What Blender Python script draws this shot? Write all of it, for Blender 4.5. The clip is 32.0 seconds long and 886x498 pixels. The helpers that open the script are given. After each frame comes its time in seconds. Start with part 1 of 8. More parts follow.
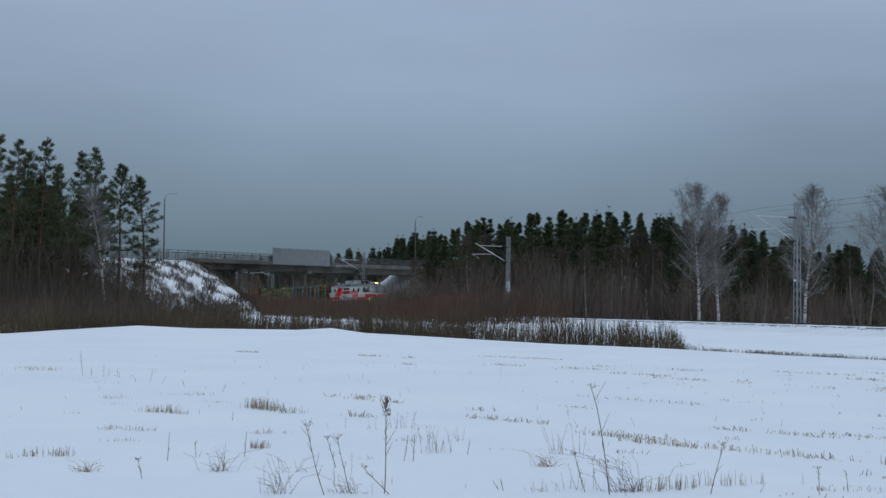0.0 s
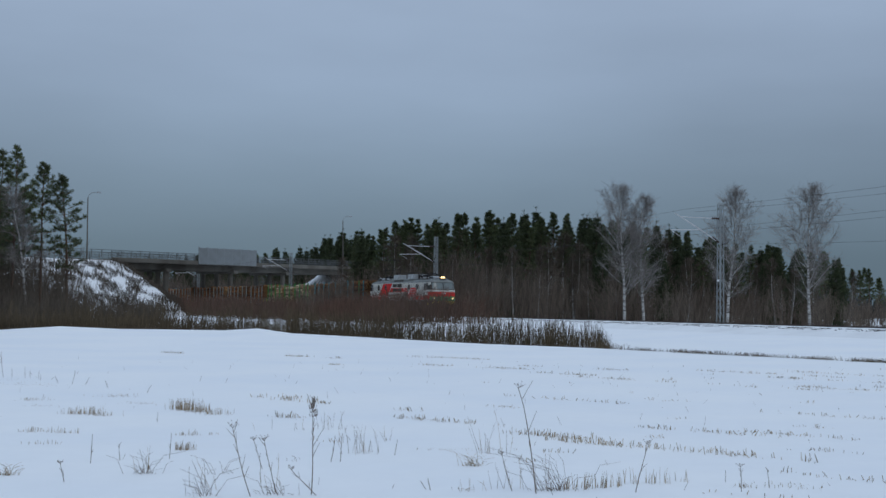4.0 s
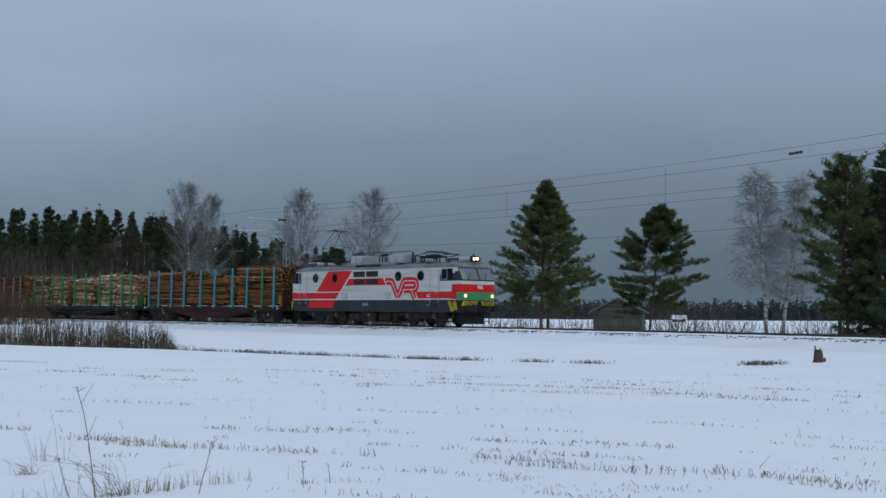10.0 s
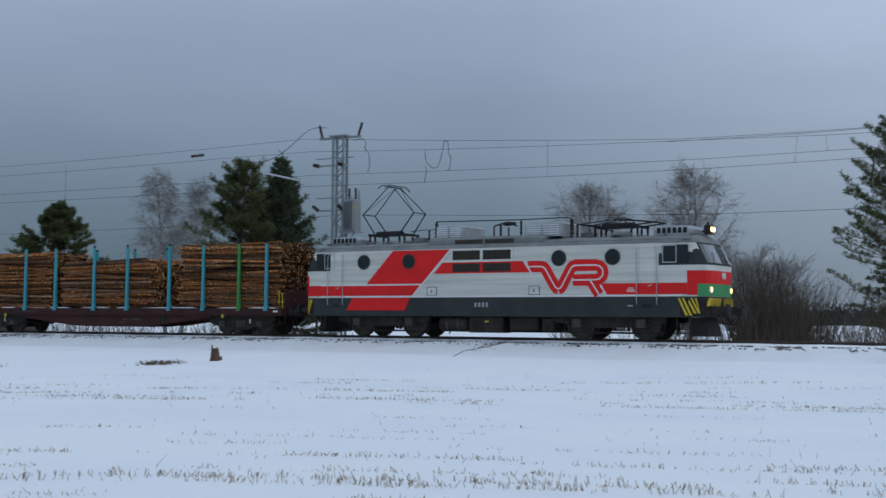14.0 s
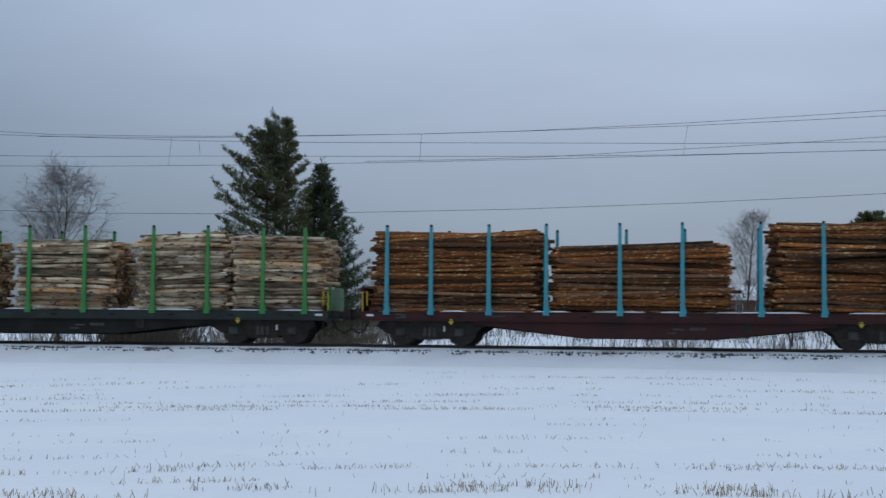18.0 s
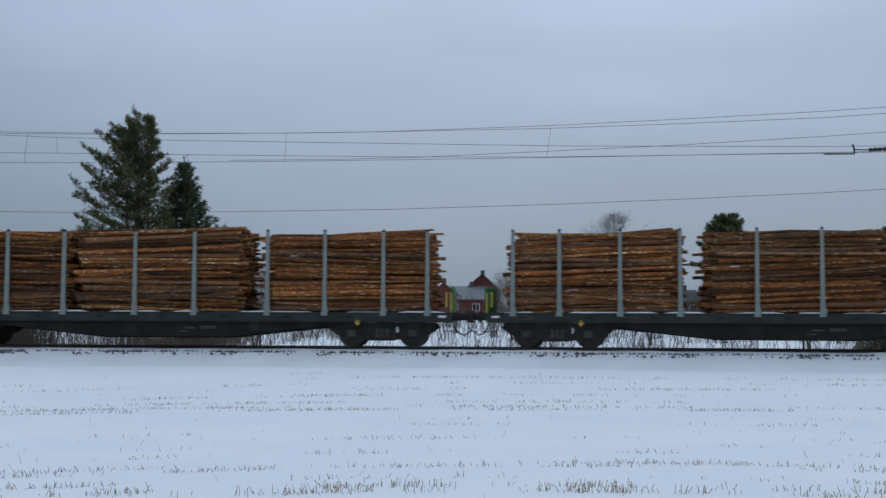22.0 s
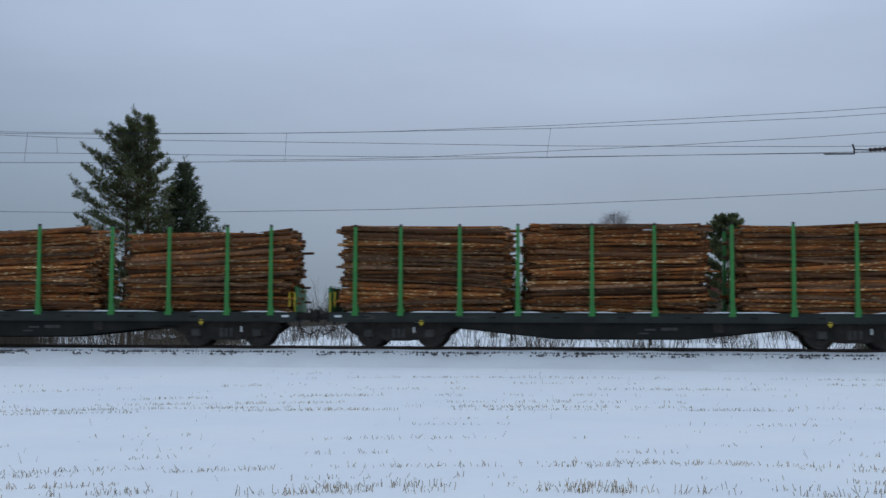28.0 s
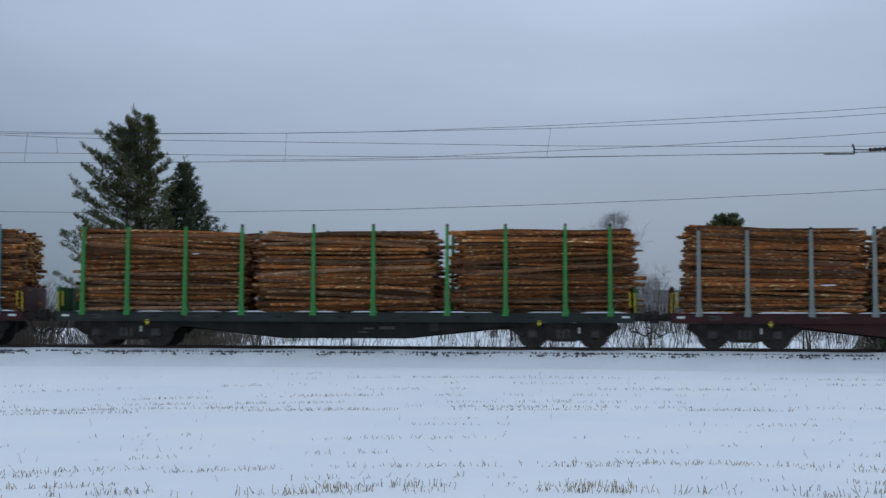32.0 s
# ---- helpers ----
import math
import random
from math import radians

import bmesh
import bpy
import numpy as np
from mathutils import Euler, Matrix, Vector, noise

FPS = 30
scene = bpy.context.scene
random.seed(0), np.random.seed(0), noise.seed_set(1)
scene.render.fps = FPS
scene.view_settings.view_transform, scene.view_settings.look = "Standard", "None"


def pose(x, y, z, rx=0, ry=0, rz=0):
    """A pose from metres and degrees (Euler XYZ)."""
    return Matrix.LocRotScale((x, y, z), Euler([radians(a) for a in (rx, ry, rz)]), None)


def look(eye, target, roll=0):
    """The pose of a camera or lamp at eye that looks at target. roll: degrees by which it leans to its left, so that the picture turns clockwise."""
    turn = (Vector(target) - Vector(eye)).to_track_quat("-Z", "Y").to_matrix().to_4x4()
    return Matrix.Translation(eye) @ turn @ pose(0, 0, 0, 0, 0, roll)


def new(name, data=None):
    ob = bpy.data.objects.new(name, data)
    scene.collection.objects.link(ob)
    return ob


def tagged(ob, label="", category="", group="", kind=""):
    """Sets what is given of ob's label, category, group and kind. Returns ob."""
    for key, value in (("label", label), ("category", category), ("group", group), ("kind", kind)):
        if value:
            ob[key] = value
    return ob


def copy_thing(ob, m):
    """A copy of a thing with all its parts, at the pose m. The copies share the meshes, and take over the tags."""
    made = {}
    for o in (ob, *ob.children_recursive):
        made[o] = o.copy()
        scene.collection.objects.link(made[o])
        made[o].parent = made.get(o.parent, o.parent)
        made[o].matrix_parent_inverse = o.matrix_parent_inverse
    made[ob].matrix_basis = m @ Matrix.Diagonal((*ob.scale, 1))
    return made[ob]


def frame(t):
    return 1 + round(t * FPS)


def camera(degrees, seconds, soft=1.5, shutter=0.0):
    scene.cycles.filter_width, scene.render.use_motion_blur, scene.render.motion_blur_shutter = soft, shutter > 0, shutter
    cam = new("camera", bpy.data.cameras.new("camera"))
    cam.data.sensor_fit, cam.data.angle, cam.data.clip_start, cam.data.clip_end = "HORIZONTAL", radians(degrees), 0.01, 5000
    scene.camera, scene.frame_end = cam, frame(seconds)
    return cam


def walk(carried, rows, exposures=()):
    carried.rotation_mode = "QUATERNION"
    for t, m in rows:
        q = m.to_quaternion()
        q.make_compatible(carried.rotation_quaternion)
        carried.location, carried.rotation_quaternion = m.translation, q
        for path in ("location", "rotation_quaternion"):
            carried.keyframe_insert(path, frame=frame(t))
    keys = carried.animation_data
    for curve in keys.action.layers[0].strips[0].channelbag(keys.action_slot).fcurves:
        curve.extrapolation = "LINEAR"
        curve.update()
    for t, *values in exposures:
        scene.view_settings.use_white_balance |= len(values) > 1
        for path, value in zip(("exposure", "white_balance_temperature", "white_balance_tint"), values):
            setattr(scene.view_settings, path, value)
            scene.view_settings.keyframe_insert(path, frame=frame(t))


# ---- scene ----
# The camera turns on one spot at the edge of a snowy field, eye height 1.6 m.
EYE = (0.0, 0.0, 1.6)
cam = camera(38.58, 32.0, shutter=0.2)
PATH = [(0, 92.666, -0.838, -0.023), (0.5, 92.665, -0.831, -0.022), (1, 92.665, -0.830, -0.023), (1.5, 92.663, -0.811, -0.047), (2, 92.670, -0.809, -0.301), (2.5, 92.683, -0.807, -0.761), (3, 92.695, -0.784, -1.486), (3.5, 92.706, -0.773, -2.319), (5.5, 92.754, -0.752, -6.581), (6, 92.775, -0.723, -7.670), (6.5, 92.795, -0.716, -9.039), (7, 92.813, -0.712, -10.339), (7.5, 92.828, -0.692, -11.910), (8, 92.854, -0.679, -13.811), (8.5, 92.893, -0.649, -16.072), (9, 92.910, -0.632, -18.365), (9.5, 92.940, -0.630, -20.562), (10, 92.964, -0.621, -22.729), (10.5, 92.990, -0.594, -24.972), (11, 93.013, -0.555, -27.161), (11.5, 93.043, -0.536, -29.930), (12, 93.061, -0.490, -33.218), (12.5, 93.097, -0.441, -36.900), (13, 93.126, -0.389, -40.804), (13.5, 93.156, -0.358, -44.933), (15.5, 93.301, -0.434, -62.979), (16, 93.327, -0.487, -66.910), (16.5, 93.359, -0.503, -70.253), (17, 93.387, -0.515, -72.926), (17.5, 93.416, -0.497, -75.348), (18, 93.435, -0.462, -77.320), (18.5, 93.449, -0.418, -79.182), (19, 93.464, -0.364, -80.789), (19.5, 93.475, -0.296, -81.932), (20, 93.482, -0.261, -82.913), (20.5, 93.487, -0.248, -83.400), (32, 93.487, -0.248, -83.400)]
walk(cam, [(t, pose(*EYE, rx, ry, rz)) for t, rx, ry, rz in PATH])

# ---- the railway's line: arc length 0 lies abeam of the camera's last view ----
RAIL_TOP = 0.916


def heading(s):
    c = min(max(s, -200.0), 16.0) / 100.0
    return -3.12437 - 0.667 * c - 0.42859 * c * c - 0.09519 * c ** 3


def _line():
    xs, step = {}, 0.5
    start = (42.211 * math.sin(radians(84)), 42.211 * math.cos(radians(84)))
    for sign in (1, -1):
        x, y = start
        for i in range(0, 1400):
            s = sign * i * step
            xs[sign * i] = (x, y)
            a = heading(s + sign * step / 2)
            x, y = x - sign * step * math.sin(a), y + sign * step * math.cos(a)
    return xs


LINE = _line()


def rail_point(s, side=0.0, z=0.0):
    """A point at arc length s, side metres to the right of the way of travel (towards the camera), z over the rails."""
    i = math.floor(s / 0.5)
    (x0, y0), (x1, y1) = LINE[i], LINE[i + 1]
    k = s / 0.5 - i
    a = heading(s)
    return Vector((x0 + (x1 - x0) * k + side * math.cos(a), y0 + (y1 - y0) * k + side * math.sin(a), RAIL_TOP + z))


def spot(bearing, metres, z=0.0):
    """A point at a bearing (degrees, anticlockwise from the y axis) and a distance from the camera's stand."""
    return Vector((-metres * math.sin(radians(bearing)), metres * math.cos(radians(bearing)), z))


# arc length of the locomotive's headlights every half second
RUN = [-177.87, -172.28, -166.68, -161.02, -155.31, -149.58, -143.87, -138.21, -132.59, -126.99, -121.41, -115.81, -110.18, -104.52, -98.85, -93.17, -87.49, -81.81, -76.1, -70.33, -64.55, -58.75, -52.93, -47.12, -41.26, -35.41, -29.51, -23.61, -17.69, -11.75, -5.79, 0.17, 6.15, 12.13, 18.11, 24.13, 30.15, 36.2, 42.33, 48.42, 54.5, 60.64, 66.84, 73.02, 79.2, 85.43, 91.69, 97.91, 104.15, 110.43, 116.72, 123.02, 129.34, 135.68, 142.02, 148.4, 154.82, 161.19, 167.56, 173.98, 180.43, 186.91, 193.39, 199.86, 206.33]

# ---- sky and light: a low, even winter overcast ----
world = bpy.data.worlds.new("overcast_sky")
scene.world = world
world.use_nodes = True


def _sky():
    nt = world.node_tree
    nodes, link = nt.nodes, nt.links.new
    back = nodes["Background"]
    clear = nodes.new("ShaderNodeTexSky")
    clear.sky_type, clear.sun_disc = "NISHITA", False
    clear.sun_elevation, clear.sun_rotation = radians(16), radians(150)
    coord = nodes.new("ShaderNodeTexCoord")
    split = nodes.new("ShaderNodeSeparateXYZ")
    link(coord.outputs["Generated"], split.inputs[0])
    ramp = nodes.new("ShaderNodeValToRGB")
    link(split.outputs["Z"], ramp.inputs[0])
    stops = [(0.0, (0.088, 0.138, 0.186)), (0.045, (0.106, 0.160, 0.214)), (0.10, (0.163, 0.227, 0.304)), (0.18, (0.256, 0.335, 0.455)), (0.27, (0.325, 0.415, 0.56)), (0.55, (0.46, 0.57, 0.755)), (1.0, (0.55, 0.67, 0.865))]
    el = ramp.color_ramp.elements
    el[0].position, el[0].color = stops[0][0], (*stops[0][1], 1)
    el[1].position, el[1].color = stops[-1][0], (*stops[-1][1], 1)
    for p, c in stops[1:-1]:
        e = el.new(p)
        e.color = (*c, 1)
    # the cloud is thinner towards the south-east
    east = nodes.new("ShaderNodeMapRange")
    link(split.outputs["X"], east.inputs[0])
    east.inputs[1].default_value, east.inputs[2].default_value = 0.78, 1.0
    east.inputs[3].default_value, east.inputs[4].default_value = 0.0, 1.0
    low = nodes.new("ShaderNodeMapRange")
    link(split.outputs["Z"], low.inputs[0])
    low.inputs[1].default_value, low.inputs[2].default_value = 0.0, 0.20
    low.inputs[3].default_value, low.inputs[4].default_value = 0.80, 1.0
    both = nodes.new("ShaderNodeMath")
    both.operation = "MULTIPLY"
    link(east.outputs[0], both.inputs[0])
    link(low.outputs[0], both.inputs[1])
    thin = nodes.new("ShaderNodeMix")
    thin.data_type, thin.blend_type = "RGBA", "ADD"
    link(both.outputs[0], thin.inputs[0])
    link(ramp.outputs[0], thin.inputs[6])
    thin.inputs[7].default_value = (0.172, 0.178, 0.208, 1)
    # soft billows, stretched along the horizon
    mapping = nodes.new("ShaderNodeMapping")
    mapping.inputs["Scale"].default_value = (1.6, 1.6, 6.0)
    link(coord.outputs["Generated"], mapping.inputs[0])
    billow = nodes.new("ShaderNodeTexNoise")
    link(mapping.outputs[0], billow.inputs["Vector"])
    billow.inputs["Scale"].default_value, billow.inputs["Detail"].default_value, billow.inputs["Roughness"].default_value = 1.7, 5, 0.5
    fade = nodes.new("ShaderNodeMapRange")
    link(billow.outputs[0], fade.inputs[0])
    fade.inputs[1].default_value, fade.inputs[2].default_value = 0.25, 0.75
    fade.inputs[3].default_value, fade.inputs[4].default_value = 0.91, 1.10
    # the cloud is broadly thinner to the north and thicker to the north-east
    factor = fade.outputs[0]
    for bearing, start, gain in ((0.0, 0.95, 1.16), (-36.0, 0.90, 0.94)):
        dot = nodes.new("ShaderNodeVectorMath")
        dot.operation = "DOT_PRODUCT"
        link(coord.outputs["Generated"], dot.inputs[0])
        dot.inputs[1].default_value = (-math.sin(radians(bearing)), math.cos(radians(bearing)), 0.0)
        lobe = nodes.new("ShaderNodeMapRange")
        lobe.interpolation_type = "SMOOTHSTEP"
        link(dot.outputs["Value"], lobe.inputs[0])
        lobe.inputs[1].default_value, lobe.inputs[2].default_value, lobe.inputs[3].default_value, lobe.inputs[4].default_value = start, 1.0, 1.0, gain
        times = nodes.new("ShaderNodeMath")
        times.operation = "MULTIPLY"
        link(factor, times.inputs[0])
        link(lobe.outputs[0], times.inputs[1])
        factor = times.outputs[0]
    shade = nodes.new("ShaderNodeVectorMath")
    shade.operation = "SCALE"
    link(thin.outputs[2], shade.inputs[0])
    link(factor, shade.inputs["Scale"])
    mix = nodes.new("ShaderNodeMix")
    mix.data_type = "RGBA"
    mix.inputs[0].default_value = 0.004
    link(shade.outputs[0], mix.inputs[6])
    link(clear.outputs[0], mix.inputs[7])
    link(mix.outputs[2], back.inputs[0])
    back.inputs[1].default_value = 1.0


_sky()
sun_data = bpy.data.lights.new("veiled_sun", "SUN")
sun_data.energy, sun_data.angle, sun_data.color = 0.3, radians(30), (1.0, 0.96, 0.9)
sun_lamp = new("veiled_sun", sun_data)
sun_lamp.matrix_world = look(Vector((0, 0, 50)), Vector((0, 0, 50)) + Vector((-math.sin(radians(150)) * math.cos(radians(40)), -math.cos(radians(150)) * math.cos(radians(40)), -math.sin(radians(40)))))


# ---- materials ----
def stuff(name, colour, rough=0.7, metal=0.0, other=None, scale=2.0, amount=0.5, fine=30.0, fine_amount=0.25, bump=0.15, bump_scale=25.0, piece=0.0, island=0.0, stretch=(1, 1, 1), coat=0.0, fleck=None, gloss=0.35, leafy=0.0):
    """A painted or natural surface: colour and other mixed by broad noise, darkened and lightened by fine noise, varied from piece to piece."""
    m = bpy.data.materials.new(name)
    m.use_nodes = True
    nt = m.node_tree
    nodes, link = nt.nodes, nt.links.new
    surf = nodes["Principled BSDF"]
    surf.inputs["Roughness"].default_value, surf.inputs["Metallic"].default_value = rough, metal
    surf.inputs["Coat Weight"].default_value = coat
    surf.inputs["Specular IOR Level"].default_value = gloss
    coord = nodes.new("ShaderNodeTexCoord")
    mapping = nodes.new("ShaderNodeMapping")
    mapping.inputs["Scale"].default_value = stretch
    link(coord.outputs["Object"], mapping.inputs[0])

    def field(s, detail):
        n = nodes.new("ShaderNodeTexNoise")
        link(mapping.outputs[0], n.inputs["Vector"])
        n.inputs["Scale"].default_value, n.inputs["Detail"].default_value = s, detail
        return n

    def blend(kind, a, b, fac):
        x = nodes.new("ShaderNodeMix")
        x.data_type, x.blend_type = "RGBA", kind
        for sock, val in ((x.inputs[6], a), (x.inputs[7], b), (x.inputs[0], fac)):
            if isinstance(val, tuple):
                sock.default_value = (*val, 1)
            elif isinstance(val, float):
                sock.default_value = val
            else:
                link(val, sock)
        return x.outputs[2]

    def span(val, lo, hi, a, b):
        r = nodes.new("ShaderNodeMapRange")
        link(val, r.inputs[0])
        for i, v in enumerate((lo, hi, a, b)):
            r.inputs[i + 1].default_value = v
        return r.outputs[0]

    out = other or tuple(c * 0.6 for c in colour)
    broad = field(scale, 4)
    c = blend("MIX", colour, out, span(broad.outputs[0], 0.38, 0.66, 0.0, amount))
    grain = field(fine, 5)
    c = blend("MULTIPLY", c, blend("MIX", (1 - fine_amount,) * 3, (1 + fine_amount,) * 3, grain.outputs[0]), 1.0)
    if fleck:
        tint, fs, cut = fleck
        c = blend("MIX", c, tint, span(field(fs, 3).outputs[0], cut, cut + 0.06, 0.0, 1.0))
    if piece:
        info = nodes.new("ShaderNodeObjectInfo")
        c = blend("MULTIPLY", c, blend("MIX", (1 - piece,) * 3, (1 + piece, 1 + piece * 0.95, 1 + piece * 0.85), info.outputs["Random"]), 1.0)
    if island:
        geo = nodes.new("ShaderNodeNewGeometry")
        c = blend("MULTIPLY", c, blend("MIX", (1 - island,) * 3, (1 + island, 1 + island * 0.95, 1 + island * 0.85), geo.outputs["Random Per Island"]), 1.0)
    link(c, surf.inputs["Base Color"])
    rr = span(grain.outputs[0], 0.3, 0.7, max(rough - 0.08, 0.02), min(rough + 0.1, 1.0))
    link(rr, surf.inputs["Roughness"])
    if bump:
        b = nodes.new("ShaderNodeBump")
        b.inputs["Strength"].default_value, b.inputs["Distance"].default_value = bump, 0.02
        link(field(bump_scale, 6).outputs[0], b.inputs["Height"])
        link(b.outputs[0], surf.inputs["Normal"])
    if leafy:
        thin = nodes.new("ShaderNodeBsdfTranslucent")
        link(c, thin.inputs[0])
        both = nodes.new("ShaderNodeMixShader")
        both.inputs[0].default_value = leafy
        link(surf.outputs[0], both.inputs[1])
        link(thin.outputs[0], both.inputs[2])
        link(both.outputs[0], nodes["Material Output"].inputs[0])
    return m


def glass_pane(name, tint, rough=0.05):
    m = bpy.data.materials.new(name)
    m.use_nodes = True
    s = m.node_tree.nodes["Principled BSDF"]
    s.inputs["Base Color"].default_value = (*tint, 1)
    s.inputs["Roughness"].default_value = rough
    s.inputs["IOR"].default_value = 1.5
    s.inputs["Coat Weight"].default_value = 0.4
    return m


def lamp_glow(name, colour, strength):
    m = bpy.data.materials.new(name)
    m.use_nodes = True
    s = m.node_tree.nodes["Principled BSDF"]
    s.inputs["Base Color"].default_value = (*colour, 1)
    s.inputs["Emission Color"].default_value = (*colour, 1)
    s.inputs["Emission Strength"].default_value = strength
    return m


SNOW = stuff("snow", (0.88, 0.90, 0.895), 0.65, other=(0.80, 0.84, 0.87), scale=0.25, amount=0.6, fine=3.0, fine_amount=0.035, bump=0.35, bump_scale=2.2)
SNOW_BANK = stuff("packed_snow_with_grit", (0.82, 0.84, 0.84), 0.7, other=(0.70, 0.71, 0.71), scale=0.5, amount=0.55, fine=6.0, fine_amount=0.06, bump=0.4, bump_scale=4.0)
BALLAST = stuff("dark_ballast_stone", (0.075, 0.07, 0.068), 0.85, other=(0.12, 0.10, 0.09), scale=4, fine=30, fine_amount=0.35, bump=0.4, island=0.3)
RAIL_STEEL = stuff("rusty_rail_steel", (0.055, 0.040, 0.032), 0.75, 0.0, other=(0.085, 0.065, 0.055), scale=2, bump=0.1, gloss=0.2)
# darker lengthwise streaks: wear, and painted shadows of the side ribs
LOCO_WHITE = stuff("worn_rib_shaded_light_grey_paint", (0.66, 0.65, 0.58), 0.5, other=(0.42, 0.415, 0.365), scale=1.4, amount=0.6, fine=14, fine_amount=0.14, bump=0.12, bump_scale=9.0, stretch=(0.14, 1, 5.0), gloss=0.25)
LOCO_RED = stuff("bright_red_paint", (0.74, 0.014, 0.013), 0.5, other=(0.52, 0.012, 0.012), scale=1.3, amount=0.5, fine=12, fine_amount=0.12, bump=0.1, bump_scale=9.0, stretch=(0.35, 1, 1.6), gloss=0.25)
LOCO_GREY = stuff("dark_blue_grey_paint", (0.036, 0.044, 0.043), 0.55, other=(0.056, 0.057, 0.052), scale=1.2, amount=0.6, fine=12, fine_amount=0.15, bump=0.1, gloss=0.12)
LOCO_ROOF = stuff("sooty_grey_roof_paint", (0.20, 0.215, 0.205), 0.6, other=(0.13, 0.13, 0.12), scale=1.3, amount=0.7, fine=9, fine_amount=0.2, bump=0.2)
LOCO_GREEN = stuff("green_front_paint", (0.05, 0.30, 0.10), 0.45, other=(0.04, 0.20, 0.08), scale=2, fine=10, fine_amount=0.15)
TRIM_WHITE = stuff("white_line_paint", (0.72, 0.73, 0.71), 0.45, other=(0.58, 0.58, 0.55), scale=2)
YELLOW = stuff("warning_yellow_paint", (0.62, 0.46, 0.03), 0.5, other=(0.40, 0.30, 0.03), scale=3, fine_amount=0.2)
BLACK = stuff("matt_black_paint", (0.022, 0.022, 0.023), 0.55, other=(0.04, 0.036, 0.033), scale=2, gloss=0.12)
UNDER = stuff("grimy_running_gear", (0.028, 0.025, 0.022), 0.8, other=(0.056, 0.047, 0.039), scale=2.5, amount=0.8, fine=14, fine_amount=0.3, bump=0.3, gloss=0.12)
UNDER_LIGHT = stuff("dusty_axle_box", (0.085, 0.08, 0.072), 0.75, other=(0.045, 0.038, 0.032), scale=3, fine_amount=0.25, gloss=0.12)
WHEEL = stuff("wheel_steel", (0.07, 0.058, 0.05), 0.55, 0.5, other=(0.11, 0.09, 0.075), scale=4)
DARK_GLASS = glass_pane("dark_window_glass", (0.012, 0.016, 0.018))
# the pale tint paints the sky's reflection into the windscreens
CAB_GLASS = glass_pane("sky_tinted_cab_glass", (0.13, 0.155, 0.15), 0.04)
GRILLE = stuff("dark_bronze_louvre", (0.035, 0.028, 0.020), 0.6, 0.2, other=(0.06, 0.05, 0.035), scale=3)
ALU = stuff("bare_aluminium", (0.50, 0.51, 0.52), 0.4, 0.7, other=(0.36, 0.37, 0.38), scale=3)
VENT = stuff("grey_vent_box_paint", (0.36, 0.385, 0.40), 0.5, other=(0.24, 0.25, 0.25), scale=2, amount=0.6)
PORCELAIN = stuff("brown_insulator_glaze", (0.045, 0.022, 0.016), 0.25, other=(0.03, 0.02, 0.02), scale=4)
HEADLIGHT = lamp_glow("headlight_glow", (1.0, 0.68, 0.28), 2.6)
BEACON = lamp_glow("top_light_glow", (1.0, 0.68, 0.30), 3.0)
LENS_RED = glass_pane("red_lens", (0.18, 0.01, 0.01))
FRAME_MAROON = stuff("maroon_wagon_paint", (0.070, 0.027, 0.025), 0.65, other=(0.04, 0.023, 0.021), scale=1.2, amount=0.7, fine=8, fine_amount=0.2, bump=0.15, gloss=0.12)
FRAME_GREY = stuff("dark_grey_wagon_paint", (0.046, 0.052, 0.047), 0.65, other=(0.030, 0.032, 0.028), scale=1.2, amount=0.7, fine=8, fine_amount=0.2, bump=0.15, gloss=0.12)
BELLY = stuff("dark_wagon_girder", (0.018, 0.019, 0.017), 0.75, other=(0.034, 0.031, 0.027), scale=1.4, amount=0.7, fine_amount=0.2, gloss=0.12)
STAKE_TEAL = stuff("turquoise_stake_paint", (0.045, 0.32, 0.38), 0.5, other=(0.05, 0.22, 0.25), scale=2.5, amount=0.6, fine_amount=0.2)
STAKE_GREEN = stuff("green_stake_paint", (0.045, 0.25, 0.055), 0.55, other=(0.045, 0.16, 0.04), scale=2.5, amount=0.6, fine_amount=0.2)
STAKE_GREY = stuff("galvanised_stake", (0.25, 0.275, 0.245), 0.65, 0.0, other=(0.17, 0.185, 0.165), scale=2.5, amount=0.6, fine_amount=0.15)
END_GREEN = stuff("green_end_wall_paint", (0.036, 0.165, 0.05), 0.55, other=(0.03, 0.10, 0.036), scale=2, amount=0.7, fine_amount=0.2)
PINE_LOG = stuff("orange_pine_log_bark", (0.280, 0.096, 0.027), 0.9, other=(0.12, 0.047, 0.022), scale=3.0, amount=1.0, fine=22, fine_amount=0.7, bump=0.6, bump_scale=14, piece=0.4, island=0.4, stretch=(0.9, 2.0, 2.0), fleck=((0.55, 0.38, 0.19), 9.0, 0.60), gloss=0.15)
PINE_LOG_PALE = stuff("weathered_grey_pine_bark", (0.19, 0.100, 0.055), 0.92, other=(0.085, 0.047, 0.029), scale=3.0, amount=1.0, fine=22, fine_amount=0.7, bump=0.6, bump_scale=14, piece=0.4, island=0.4, stretch=(0.9, 2.0, 2.0), fleck=((0.46, 0.33, 0.19), 9.0, 0.61), gloss=0.15)
PINE_LOG_DARK = stuff("dark_pine_butt_bark", (0.105, 0.054, 0.031), 0.95, other=(0.15, 0.062, 0.027), scale=3.5, amount=0.9, fine=22, fine_amount=0.7, bump=0.7, bump_scale=14, piece=0.5, island=0.5, stretch=(0.9, 2.0, 2.0), fleck=((0.36, 0.22, 0.11), 9.0, 0.63), gloss=0.15)
